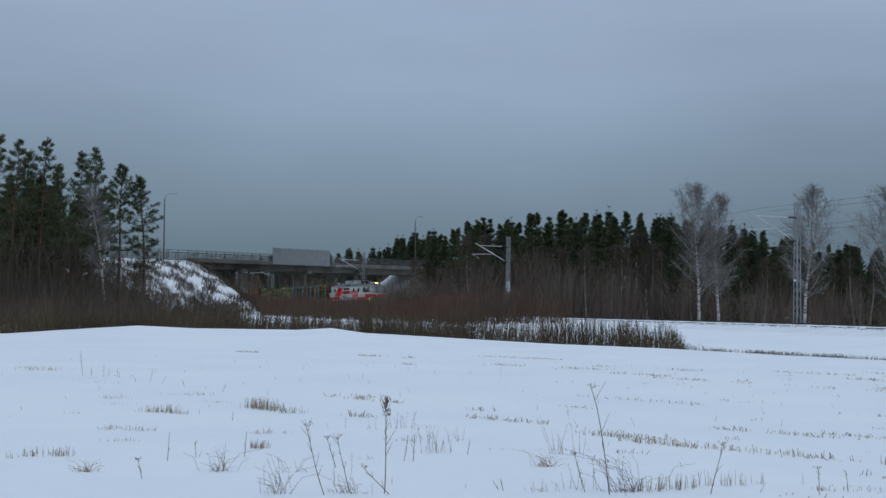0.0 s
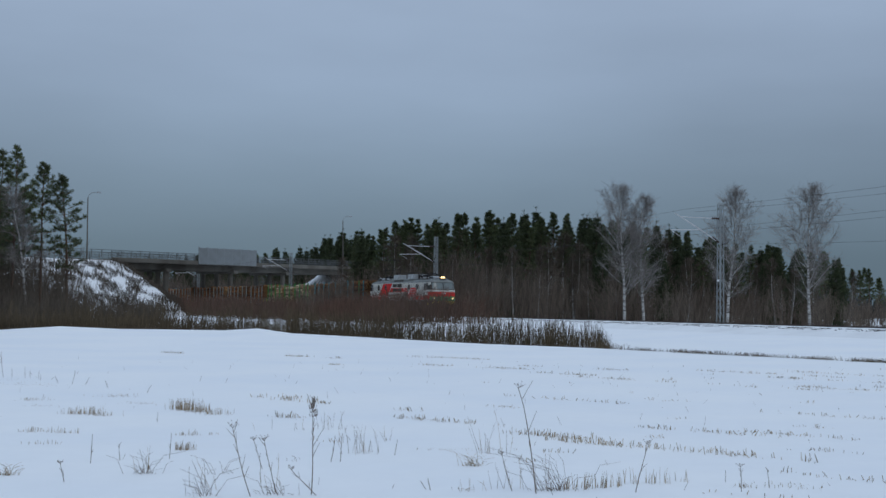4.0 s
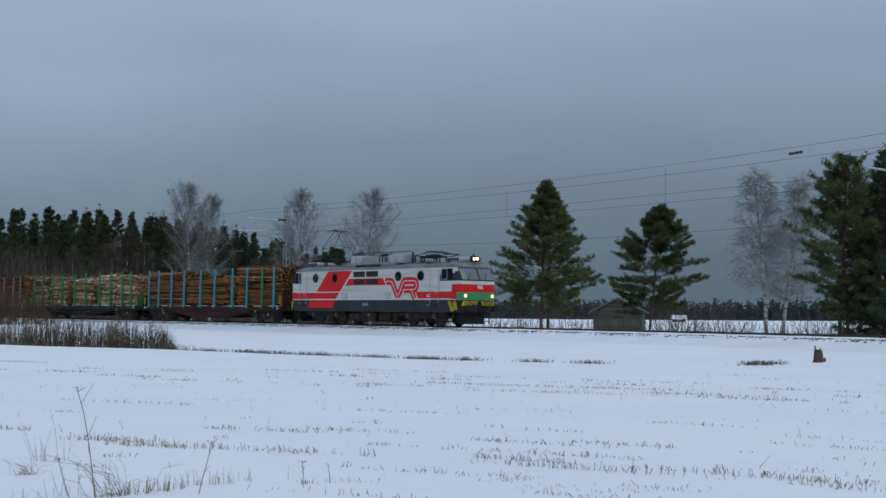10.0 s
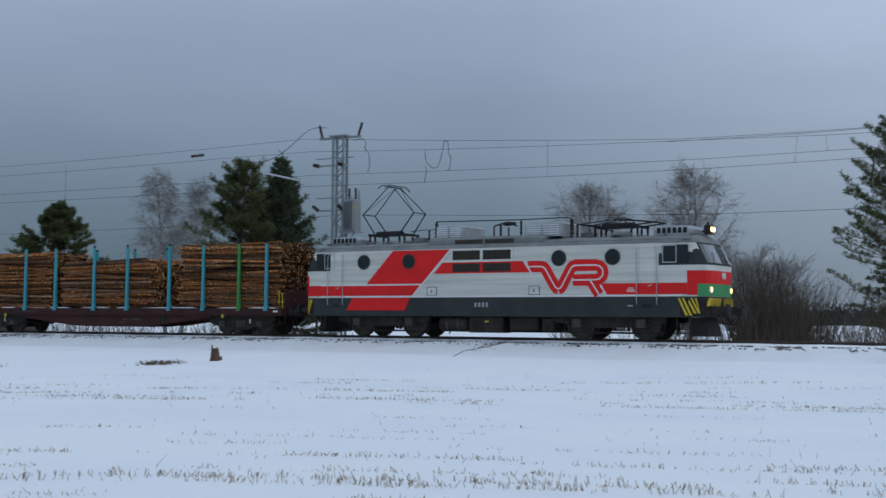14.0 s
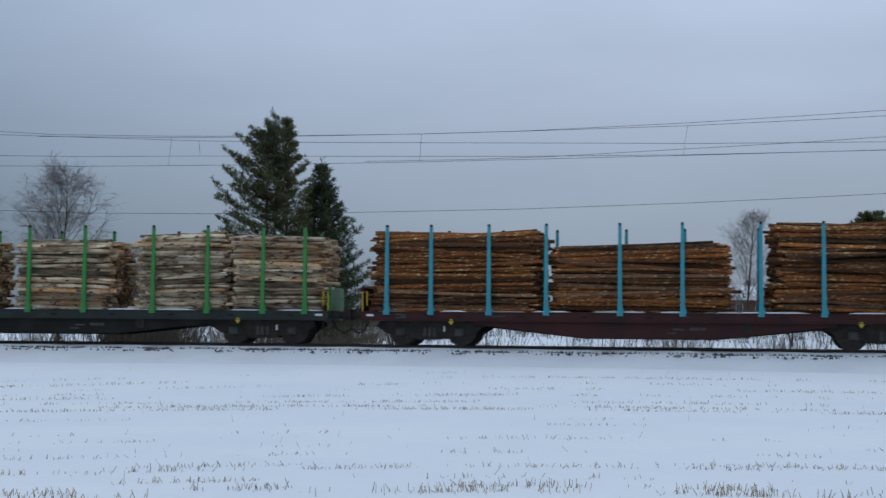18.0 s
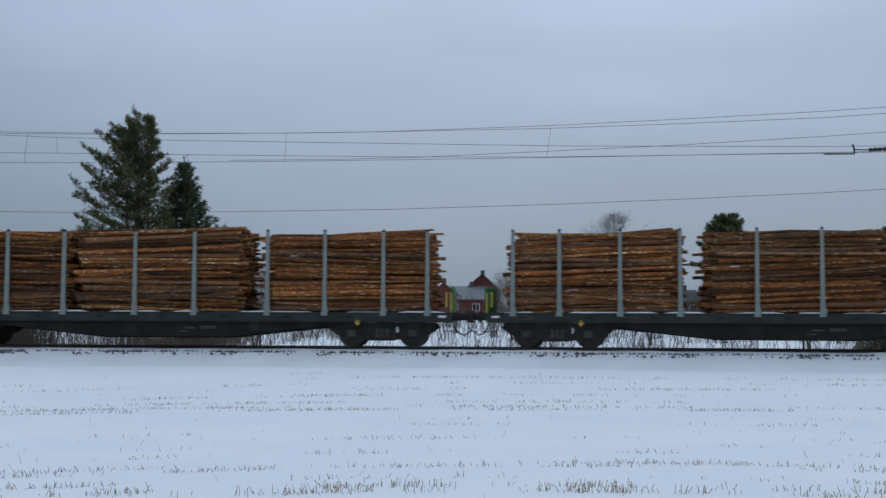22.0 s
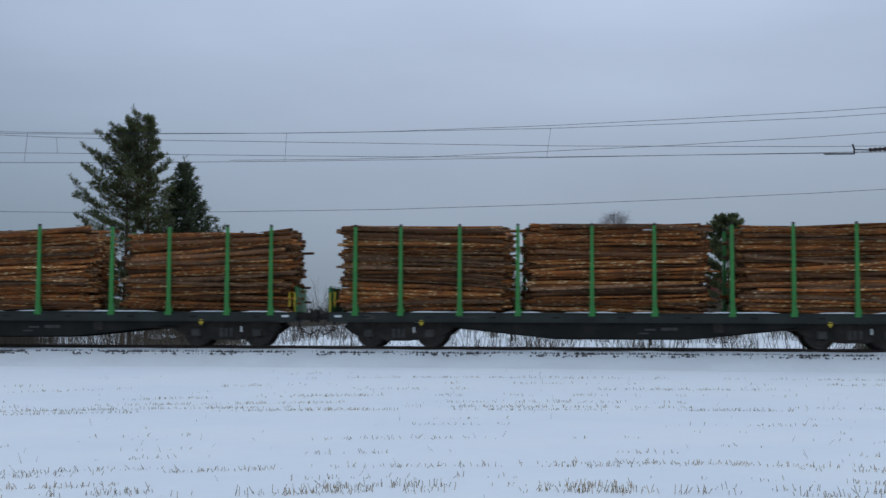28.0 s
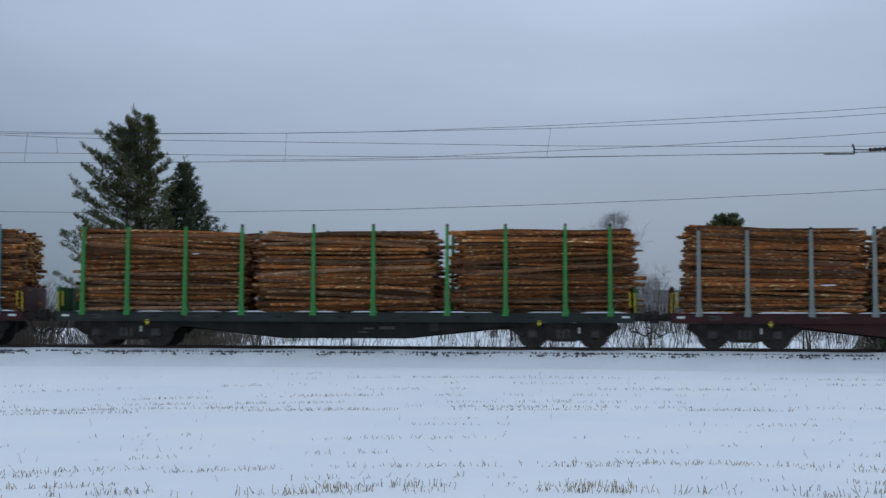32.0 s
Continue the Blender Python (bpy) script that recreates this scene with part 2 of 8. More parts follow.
PINE_LOG_TAN = stuff("peeled_tan_pine_log", (0.31, 0.135, 0.044), 0.9, other=(0.22, 0.078, 0.027), scale=3.0, amount=1.0, fine=22, fine_amount=0.6, bump=0.5, bump_scale=14, piece=0.45, island=0.45, stretch=(0.9, 2.0, 2.0), fleck=((0.62, 0.47, 0.27), 8.0, 0.58), gloss=0.15)
BIRCH_LOG = stuff("birch_log_bark", (0.52, 0.44, 0.32), 0.85, other=(0.21, 0.14, 0.085), scale=4.0, amount=1.0, fine=20, fine_amount=0.6, bump=0.4, bump_scale=14, piece=0.45, island=0.45, stretch=(0.5, 1, 1), fleck=((0.09, 0.045, 0.025), 7.0, 0.57), gloss=0.2)
BIRCH_LOG_RED = stuff("peeled_birch_bark", (0.38, 0.19, 0.08), 0.85, other=(0.50, 0.41, 0.29), scale=3.5, amount=1.0, fine=20, fine_amount=0.6, bump=0.4, piece=0.45, island=0.45, stretch=(0.5, 1, 1), fleck=((0.08, 0.04, 0.025), 7.0, 0.58), gloss=0.2)
BIRCH_LOG_DARK = stuff("dark_birch_butt_bark", (0.10, 0.065, 0.042), 0.9, other=(0.36, 0.28, 0.19), scale=3.5, amount=0.9, fine=20, fine_amount=0.6, bump=0.5, piece=0.45, island=0.45, stretch=(0.5, 1, 1), gloss=0.2)
CUT_WOOD = stuff("sawn_log_end", (0.40, 0.24, 0.10), 0.8, other=(0.24, 0.13, 0.06), scale=5, amount=0.8, fine=25, fine_amount=0.3, piece=0.4, island=0.4)
RAILING = stuff("dark_bridge_railing", (0.105, 0.11, 0.11), 0.6, 0.3, other=(0.07, 0.07, 0.068), scale=1.5)
STEEL_MAST = stuff("galvanised_mast_steel", (0.27, 0.295, 0.295), 0.55, 0.3, other=(0.19, 0.205, 0.205), scale=1.5, fine_amount=0.12)
WIRE = stuff("weathered_copper_wire", (0.035, 0.038, 0.038), 0.6, 0.5, scale=3, bump=0)
CONCRETE = stuff("stained_bridge_concrete", (0.145, 0.135, 0.115), 0.9, other=(0.075, 0.066, 0.054), scale=0.35, amount=0.8, fine=5, fine_amount=0.15, bump=0.2, bump_scale=8, stretch=(1, 1, 0.5))
BARRIER = stuff("grey_noise_barrier", (0.21, 0.23, 0.235), 0.5, 0.1, other=(0.16, 0.17, 0.17), scale=0.8)
BARK = stuff("pine_tree_bark", (0.085, 0.055, 0.040), 0.9, other=(0.14, 0.075, 0.042), scale=1.2, amount=0.8, fine=9, fine_amount=0.4, bump=0.5, bump_scale=9, stretch=(1, 1, 0.3))
BIRCH_BARK = stuff("birch_tree_bark", (0.48, 0.47, 0.44), 0.8, other=(0.06, 0.05, 0.045), scale=2.2, amount=1.0, fine=8, fine_amount=0.35, bump=0.3, stretch=(0.6, 0.6, 2.4))
TWIG = stuff("bare_birch_twigs", (0.185, 0.170, 0.160), 0.9, other=(0.26, 0.24, 0.225), scale=0.6, amount=0.7, fine_amount=0.2, bump=0, island=0.3, gloss=0.12)
TWIG_DARK = stuff("dark_bare_twigs", (0.078, 0.064, 0.050), 0.9, other=(0.13, 0.105, 0.08), scale=0.6, amount=0.7, fine_amount=0.2, bump=0, island=0.3, gloss=0.12)
SCRUB = stuff("brown_woodland_scrub", (0.165, 0.135, 0.108), 0.9, other=(0.115, 0.085, 0.066), scale=0.12, amount=0.9, fine_amount=0.2, bump=0, island=0.45, gloss=0.12)
WILLOW = stuff("reddish_willow_twigs", (0.135, 0.078, 0.056), 0.9, other=(0.105, 0.078, 0.062), scale=0.15, amount=0.9, fine_amount=0.2, bump=0, island=0.4, gloss=0.12)
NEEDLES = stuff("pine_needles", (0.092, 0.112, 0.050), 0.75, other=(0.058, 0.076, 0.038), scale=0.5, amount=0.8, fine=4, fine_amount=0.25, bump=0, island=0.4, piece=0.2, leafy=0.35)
# lighter copy of the pine needles, with the open light put into the colour
NEEDLES_LIT = stuff("lit_pine_needles", (0.125, 0.140, 0.056), 0.75, other=(0.075, 0.092, 0.038), scale=0.5, amount=0.8, fine=4, fine_amount=0.25, bump=0, island=0.4, piece=0.15, leafy=0.45)
SPRUCE = stuff("spruce_needles", (0.060, 0.076, 0.034), 0.75, other=(0.038, 0.054, 0.026), scale=0.6, amount=0.7, fine=4, fine_amount=0.25, bump=0, island=0.4, leafy=0.3)
# bluish and lightened: the haze of distance is painted into this colour
FAR_WOOD = stuff("hazed_far_woodland", (0.046, 0.054, 0.055), 0.95, other=(0.072, 0.064, 0.060), scale=0.03, amount=0.9, fine=0.4, fine_amount=0.3, bump=0, island=0.35, gloss=0.12)
STRAW = stuff("dry_stubble_straw", (0.34, 0.25, 0.14), 0.9, other=(0.17, 0.12, 0.07), scale=0.5, amount=0.8, fine_amount=0.2, bump=0, island=0.45)
WEED = stuff("dead_weed_stalk", (0.12, 0.085, 0.06), 0.9, other=(0.20, 0.145, 0.095), scale=2, amount=0.7, fine_amount=0.3, bump=0, island=0.3)
REED = stuff("dry_reed_stems", (0.125, 0.095, 0.060), 0.9, other=(0.070, 0.055, 0.036), scale=0.2, amount=0.8, fine_amount=0.2, bump=0, island=0.45, gloss=0.12)
BARN_WOOD = stuff("silvered_barn_timber", (0.135, 0.130, 0.110), 0.9, other=(0.075, 0.07, 0.058), scale=1.2, amount=0.8, fine=10, fine_amount=0.35, bump=0.5, bump_scale=12, piece=0.3, stretch=(0.3, 0.3, 1))
RED_WOOD = stuff("falu_red_boards", (0.15, 0.035, 0.028), 0.85, other=(0.10, 0.03, 0.026), scale=1, fine_amount=0.2)
ROOF_FELT = stuff("dark_roofing_sheet", (0.075, 0.075, 0.075), 0.75, other=(0.12, 0.12, 0.12), scale=0.7)
WOOD_POLE = stuff("grey_wooden_pole", (0.11, 0.10, 0.085), 0.9, other=(0.07, 0.062, 0.052), scale=1)


# ---- building tools ----
class Shape:
    """Vertices and faces that become one mesh."""

    def __init__(self):
        self.v, self.f, self.slot = [], [], []

    def face(self, pts, slot=0):
        n = len(self.v)
        self.v.extend(tuple(p) for p in pts)
        self.f.append(tuple(range(n, n + len(pts))))
        self.slot.append(slot)
        return self

    def solid(self, pts, faces, slot=0):
        n = len(self.v)
        self.v.extend(tuple(p) for p in pts)
        for f in faces:
            self.f.append(tuple(n + i for i in f))
            self.slot.append(slot)
        return self

    def box(self, c, size, slot=0, turn=None, taper=1.0):
        sx, sy, sz = (s / 2 for s in size)
        pts = [Vector((x * sx * (taper if z > 0 else 1), y * sy * (taper if z > 0 else 1), z * sz)) for z in (-1, 1) for x, y in ((-1, -1), (1, -1), (1, 1), (-1, 1))]
        if turn is not None:
            pts = [turn @ p for p in pts]
        c = Vector(c)
        return self.solid([c + p for p in pts], [(3, 2, 1, 0), (4, 5, 6, 7), (0, 1, 5, 4), (1, 2, 6, 5), (2, 3, 7, 6), (3, 0, 4, 7)], slot)

    def bevel_box(self, c, size, b=0.02, slot=0):
        """A box with chamfered vertical and top edges."""
        sx, sy, sz = (s / 2 for s in size)
        ring = [(-sx + b, -sy), (sx - b, -sy), (sx, -sy + b), (sx, sy - b), (sx - b, sy), (-sx + b, sy), (-sx, sy - b), (-sx, -sy + b)]
        top = [(x * (1 - b / sx), y * (1 - b / sy)) for x, y in ring]
        pts = [(c[0] + x, c[1] + y, c[2] - sz) for x, y in ring] + [(c[0] + x, c[1] + y, c[2] + sz - b) for x, y in ring] + [(c[0] + x, c[1] + y, c[2] + sz) for x, y in top]
        faces = [tuple(reversed(range(8))), tuple(range(16, 24))]
        for k in (0, 8):
            faces += [(k + i, k + (i + 1) % 8, k + 8 + (i + 1) % 8, k + 8 + i) for i in range(8)]
        return self.solid(pts, faces, slot)

    def tube(self, a, b, r, r2=None, n=6, caps=True, slot=0, cap_slot=None):
        a, b = Vector(a), Vector(b)
        d = (b - a)
        if d.length < 1e-6:
            return self
        d.normalize()
        side = d.orthogonal().normalized()
        up = d.cross(side)
        r2 = r if r2 is None else r2
        k = len(self.v)
        for p, q in ((a, r), (b, r2)):
            for i in range(n):
                w = 2 * math.pi * i / n
                self.v.append(tuple(p + side * (q * math.cos(w)) + up * (q * math.sin(w))))
        for i in range(n):
            j = (i + 1) % n
            self.f.append((k + i, k + j, k + n + j, k + n + i))
            self.slot.append(slot)
        if caps:
            self.f.append(tuple(k + i for i in reversed(range(n))))
            self.f.append(tuple(k + n + i for i in range(n)))
            self.slot += [slot if cap_slot is None else cap_slot] * 2
        return self

    def path(self, pts, r, n=5, slot=0):
        """A bent rod of even thickness, in one piece."""
        pts = [Vector(p) for p in pts]
        return self.sweep(pts, [r] * len(pts), n, slot)

    def sweep(self, pts, radii, n, slot=0):
        k, last = len(self.v), None
        for i, p in enumerate(pts):
            d = (pts[min(i + 1, len(pts) - 1)] - pts[max(i - 1, 0)]).normalized()
            side = d.orthogonal().normalized() if last is None else (last - d * last.dot(d)).normalized()
            last, up = side, d.cross(side)
            for j in range(n):
                w = 2 * math.pi * j / n
                self.v.append(tuple(p + side * (radii[i] * math.cos(w)) + up * (radii[i] * math.sin(w))))
        for i in range(len(pts) - 1):
            for j in range(n):
                j2 = (j + 1) % n
                self.f.append((k + i * n + j, k + i * n + j2, k + (i + 1) * n + j2, k + (i + 1) * n + j))
                self.slot.append(slot)
        self.f.append(tuple(k + j for j in reversed(range(n))))
        self.f.append(tuple(k + (len(pts) - 1) * n + j for j in range(n)))
        self.slot += [slot, slot]
        return self

    def plate(self, poly, y0, y1, slot=0):
        """A flat outline in x and z, thick from y0 to y1."""
        n = len(poly)
        pts = [(x, y0, z) for x, z in poly] + [(x, y1, z) for x, z in poly]
        faces = [tuple(range(n)), tuple(reversed(range(n, 2 * n)))] + [((i + 1) % n, i, n + i, n + (i + 1) % n) for i in range(n)]
        return self.solid(pts, faces, slot)

    def lathe(self, a, b, radii, n=8, slot=0):
        """A turned shape: (share of the way from a to b, radius) one after another, in one piece."""
        a, b = Vector(a), Vector(b)
        d = (b - a).normalized()
        side = d.orthogonal().normalized()
        up, k = d.cross(side), len(self.v)
        for t, r in radii:
            p = a.lerp(b, t)
            for j in range(n):
                w = 2 * math.pi * j / n
                self.v.append(tuple(p + side * (max(r, 0.001) * math.cos(w)) + up * (max(r, 0.001) * math.sin(w))))
        m = len(radii)
        for i in range(m - 1):
            for j in range(n):
                j2 = (j + 1) % n
                self.f.append((k + i * n + j, k + i * n + j2, k + (i + 1) * n + j2, k + (i + 1) * n + j))
                self.slot.append(slot)
        self.f.append(tuple(k + j for j in reversed(range(n))))
        self.f.append(tuple(k + (m - 1) * n + j for j in range(n)))
        self.slot += [slot, slot]
        return self

    def mesh(self, name, *mats, smooth=0):
        me = bpy.data.meshes.new(name)
        me.from_pydata(self.v, [], self.f)
        for m in mats:
            me.materials.append(m)
        if len(mats) > 1:
            me.polygons.foreach_set("material_index", self.slot)
        if smooth:
            me.shade_smooth()
            me.set_sharp_from_angle(angle=radians(smooth))
        me.update()
        return me


def part(name, shape, material, parent, label="", smooth=0, at=None):
    """Links a shape, or a mesh, as one mesh object under a thing or a part."""
    mats = material if isinstance(material, tuple) else (material,)
    ob = new(name, shape if isinstance(shape, bpy.types.Mesh) else shape.mesh(name, *mats, smooth=smooth))
    ob.parent = parent
    if at is not None:
        ob.matrix_basis = at
    return tagged(ob, label)


def thing(name, shape, material, label, category, group="", kind="", at=None, smooth=0):
    """A top-level mesh, or, with no shape, an Empty that carries parts."""
    mats = material if isinstance(material, tuple) else (material,)
    data = None if shape is None else shape if isinstance(shape, bpy.types.Mesh) else shape.mesh(name, *mats, smooth=smooth)
    ob = new(name, data)
    if at is not None:
        ob.matrix_basis = at
    return tagged(ob, label, category, group, kind)


def insulator(shape, a, b, r=0.06, ribs=5):
    rr = []
    for i in range(ribs):
        k = i / ribs
        rr += [(k, r * 0.55), (k + 0.35 / ribs, r), (k + 0.6 / ribs, r * 0.55)]
    return shape.lathe(a, b, rr + [(1.0, r * 0.5)], 8)




# ---- the ground: one snowy sheet from the camera's feet to the horizon ----
TRACK_XY = np.array([LINE[i] for i in range(-700, 300, 2)])
# crest of the field's edge, with a ditch behind it: bearing and metres
EDGE = [(24, 66), (19, 68), (13, 71), (4.65, 70), (0, 65), (-3, 61), (-5.5, 57.5), (-10.2, 54), (-13, 51), (-15.4, 48.5), (-18, 46.8), (-21.5, 44.8), (-27.4, 43.6), (-33, 43.2), (-39.2, 42.6), (-46, 40.5), (-56, 37.5), (-70, 35.5), (-84, 35), (-104, 36)]


def track_gap(x, y):
    return np.sqrt(((np.stack([x, y], -1)[:, None, :] - TRACK_XY[None]) ** 2).sum(-1).min(1))


def ground_height(x, y):
    x, y = np.asarray(x, float), np.asarray(y, float)
    r, b = np.hypot(x, y), np.degrees(np.arctan2(-x, y))
    gap = np.concatenate([track_gap(x[i:i + 4000], y[i:i + 4000]) for i in range(0, len(x), 4000)]) if len(x) else x
    k = np.clip((17 - gap) / 11, 0, 1)
    h = 0.34 * k * k * (3 - 2 * k)
    edge = np.interp(-b, [-e[0] for e in EDGE], [e[1] for e in EDGE])
    d = r - edge
    depth = np.interp(-b, [-30, -24, -12, 10, 25, 30, 45], [0.0, 0.5, 0.7, 0.55, 0.22, 0.12, 0.0])
    h -= depth * np.exp(-((d - 1.8) / 1.3) ** 2)
    crest = np.interp(-b, [-30, -19, -13.5, -11, -6.5, -5, -3.5, 4, 12, 40], [0.1, 0.02, 0.42, 0.30, 0.30, 0.42, 0.22, 0.10, 0.06, 0.0])
    h += crest * np.exp(-((d + 1.2) / np.where(d < -1.2, 9.0, 1.5)) ** 2)
    h += 0.035 * np.sin(x * 0.21 + 1.3 * np.sin(y * 0.13)) * np.sin(y * 0.17 + 0.4) * np.clip(r / 14, 0, 1)
    # farmyards on a gentle rise beyond the line
    q, w = np.clip((-b - 74) / 8, 0, 1) * np.clip((200 + b) / 60, 0, 1), np.clip((r - 80) / 120, 0, 1)
    h += 2.6 * q * q * (3 - 2 * q) * w * w * (3 - 2 * w)
    far = np.clip((r - 150) / 400, 0, 1)
    h += far * 0.9 * np.sin(x * 0.011 + 0.5) * np.cos(y * 0.009)
    return h


def build_ground():
    radii = [0.0] + list(np.geomspace(0.6, 9, 16)) + list(np.geomspace(9.2, 140, 230)) + list(np.geomspace(144, 3500, 40))
    bear = list(np.arange(-116, 32, 0.5)) + list(np.arange(32, 244, 6.0))
    rr, bb = np.meshgrid(radii[1:], bear, indexing="ij")
    x, y = -rr * np.sin(np.radians(bb)), rr * np.cos(np.radians(bb))
    z = ground_height(x.ravel(), y.ravel())
    n = len(bear)
    verts = [(0, 0, 0)] + list(zip(x.ravel(), y.ravel(), z))
    faces = [(0, 1 + i, 1 + (i + 1) % n) for i in range(n)]
    for j in range(len(radii) - 2):
        a = 1 + j * n
        faces += [(a + i, a + n + i, a + n + (i + 1) % n, a + (i + 1) % n) for i in range(n)]
    me = bpy.data.meshes.new("ground")
    me.from_pydata(verts, [], [tuple(reversed(f)) for f in faces])
    me.materials.append(SNOW)
    me.shade_smooth()
    ob = new("ground", me)
    tagged(ob, "snow-covered stubble field reaching to the horizon", "ground", kind="structure")


build_ground()


def surface(x, y):
    return float(ground_height(np.array([x]), np.array([y]))[0])


# ---- the line: snow-covered bank, two rails, sleepers' ends and stones ----
def build_line():
    rnd = random.Random(3)
    across = [(-9.5, -0.95), (-6.5, -0.62), (-3.6, -0.30), (-2.6, -0.17), (-1.6, -0.10), (-0.95, -0.065), (-0.86, -0.085), (-0.66, -0.085), (0.0, -0.07), (0.66, -0.085), (0.86, -0.085), (0.95, -0.075), (1.55, -0.12), (1.75, -0.18), (2.4, -0.20), (2.75, -0.28), (3.5, -0.42), (4.6, -0.60), (5.4, -0.64), (6.6, -0.72), (9.5, -1.05)]
    stations = list(np.arange(-330, -120, 3.0)) + list(np.arange(-120, 70, 0.8)) + list(np.arange(70, 150, 4.0))
    v, f = [], []
    for s in stations:
        for a, z in across:
            w = 0.03 * math.sin(s * 1.7 + a * 2.1) + 0.02 * math.sin(s * 4.1 + a) if 1.2 < abs(a) < 6 else 0.008 * math.sin(s * 2.3 + a)
            p = rail_point(s, a + 0.06 * math.sin(s * 0.9), z + w)
            v.append(tuple(p))
    n = len(across)
    for j in range(len(stations) - 1):
        for i in range(n - 1):
            f.append((j * n + i, j * n + i + 1, (j + 1) * n + i + 1, (j + 1) * n + i))
    me = bpy.data.meshes.new("track_bank")
    me.from_pydata(v, [], f)
    me.materials.append(SNOW_BANK)
    me.shade_smooth()
    bank = tagged(new("track_bank", me), "low railway bank under wind-packed snow", "embankment", kind="structure")
    for sd in (-0.79, 0.79):
        s = Shape()
        prof = [(-0.072, -0.172), (0.072, -0.172), (0.072, -0.155), (0.012, -0.13), (0.012, -0.045), (0.036, -0.035), (0.036, -0.004), (0.026, 0.0), (-0.026, 0.0), (-0.036, -0.004), (-0.036, -0.035), (-0.012, -0.045), (-0.012, -0.13), (-0.072, -0.155)]
        st = [x for x in stations]
        for x in st:
            for a, z in prof:
                s.v.append(tuple(rail_point(x, sd + a, z)))
        m = len(prof)
        for j in range(len(st) - 1):
            for i in range(m):
                i2 = (i + 1) % m
                s.f.append((j * m + i2, j * m + i, (j + 1) * m + i, (j + 1) * m + i2))
                s.slot.append(0)
        thing("rail", s, RAIL_STEEL, "rusty steel rail on the snowy railway bank", "rail", "rails of the line")
    # stones that show through the snow along the bank's near shoulder
    s = Shape()
    for k in range(9500):
        x = rnd.uniform(-150, 45)
        if noise.noise(Vector((x * 0.55, 0.0, 3.0))) + 0.4 * noise.noise(Vector((x * 2.3, 4.0, 1.0))) < -0.22 and rnd.random() < 0.85:
            continue
        a = rnd.gauss(1.78, 0.07) if rnd.random() < 0.72 else rnd.gauss(2.45, 0.14)
        r = rnd.uniform(0.015, 0.058)
        c = rail_point(x, a, -0.148 - max(0, (a - 1.7)) * 0.075)
        pts = [c + Vector((rnd.uniform(0.7, 1.3) * r * math.cos(w), rnd.uniform(0.7, 1.3) * r * math.sin(w), -0.03)) for w in (0.3, 1.7, 2.9, 4.2, 5.4)]
        top = c + Vector((rnd.uniform(-0.3, 0.3) * r, rnd.uniform(-0.3, 0.3) * r, r * rnd.uniform(0.5, 0.9)))
        s.solid(pts + [top], [(i, (i + 1) % 5, 5) for i in range(5)])
    thing("ballast_stones", s, BALLAST, "dark ballast stones showing through the snow", "stones", kind="stuff")


build_line()


# ---- the overhead line ----
MASTS = [-243.5, -192.25, -141.0, -88.75, -36.25, 16.0]


def track_frame(s, side=-2.9, z=0.0):
    """The pose of a thing beside the line: x along the way of travel, y away from the camera's side."""
    p = rail_point(s, side)
    return pose(p.x, p.y, z, 0, 0, math.degrees(heading(s)) + 90)


def lattice(shape, w0, w1, h, depth, steps, leg=0.05, bar=0.025):
    """Four corner legs braced by crossed flat bars."""
    for x in (-1, 1):
        for y in (-1, 1):
            shape.tube((x * w0 / 2, y * depth / 2, 0), (x * w1 / 2, y * depth / 2, h), leg, leg * 0.9, 4)
    for i in range(steps):
        z0, z1 = h * i / steps, h * (i + 1) / steps
        a, b = w0 + (w1 - w0) * z0 / h, w0 + (w1 - w0) * z1 / h
        e = 1 if i % 2 else -1
        for y in (-1, 1):
            shape.tube((e * a / 2, y * depth / 2, z0), (-e * b / 2, y * depth / 2, z1), bar, n=4)
            shape.tube((y * a / 2, e * depth / 2, z0), (y * b / 2, -e * depth / 2, z1), bar, n=4)
    return shape


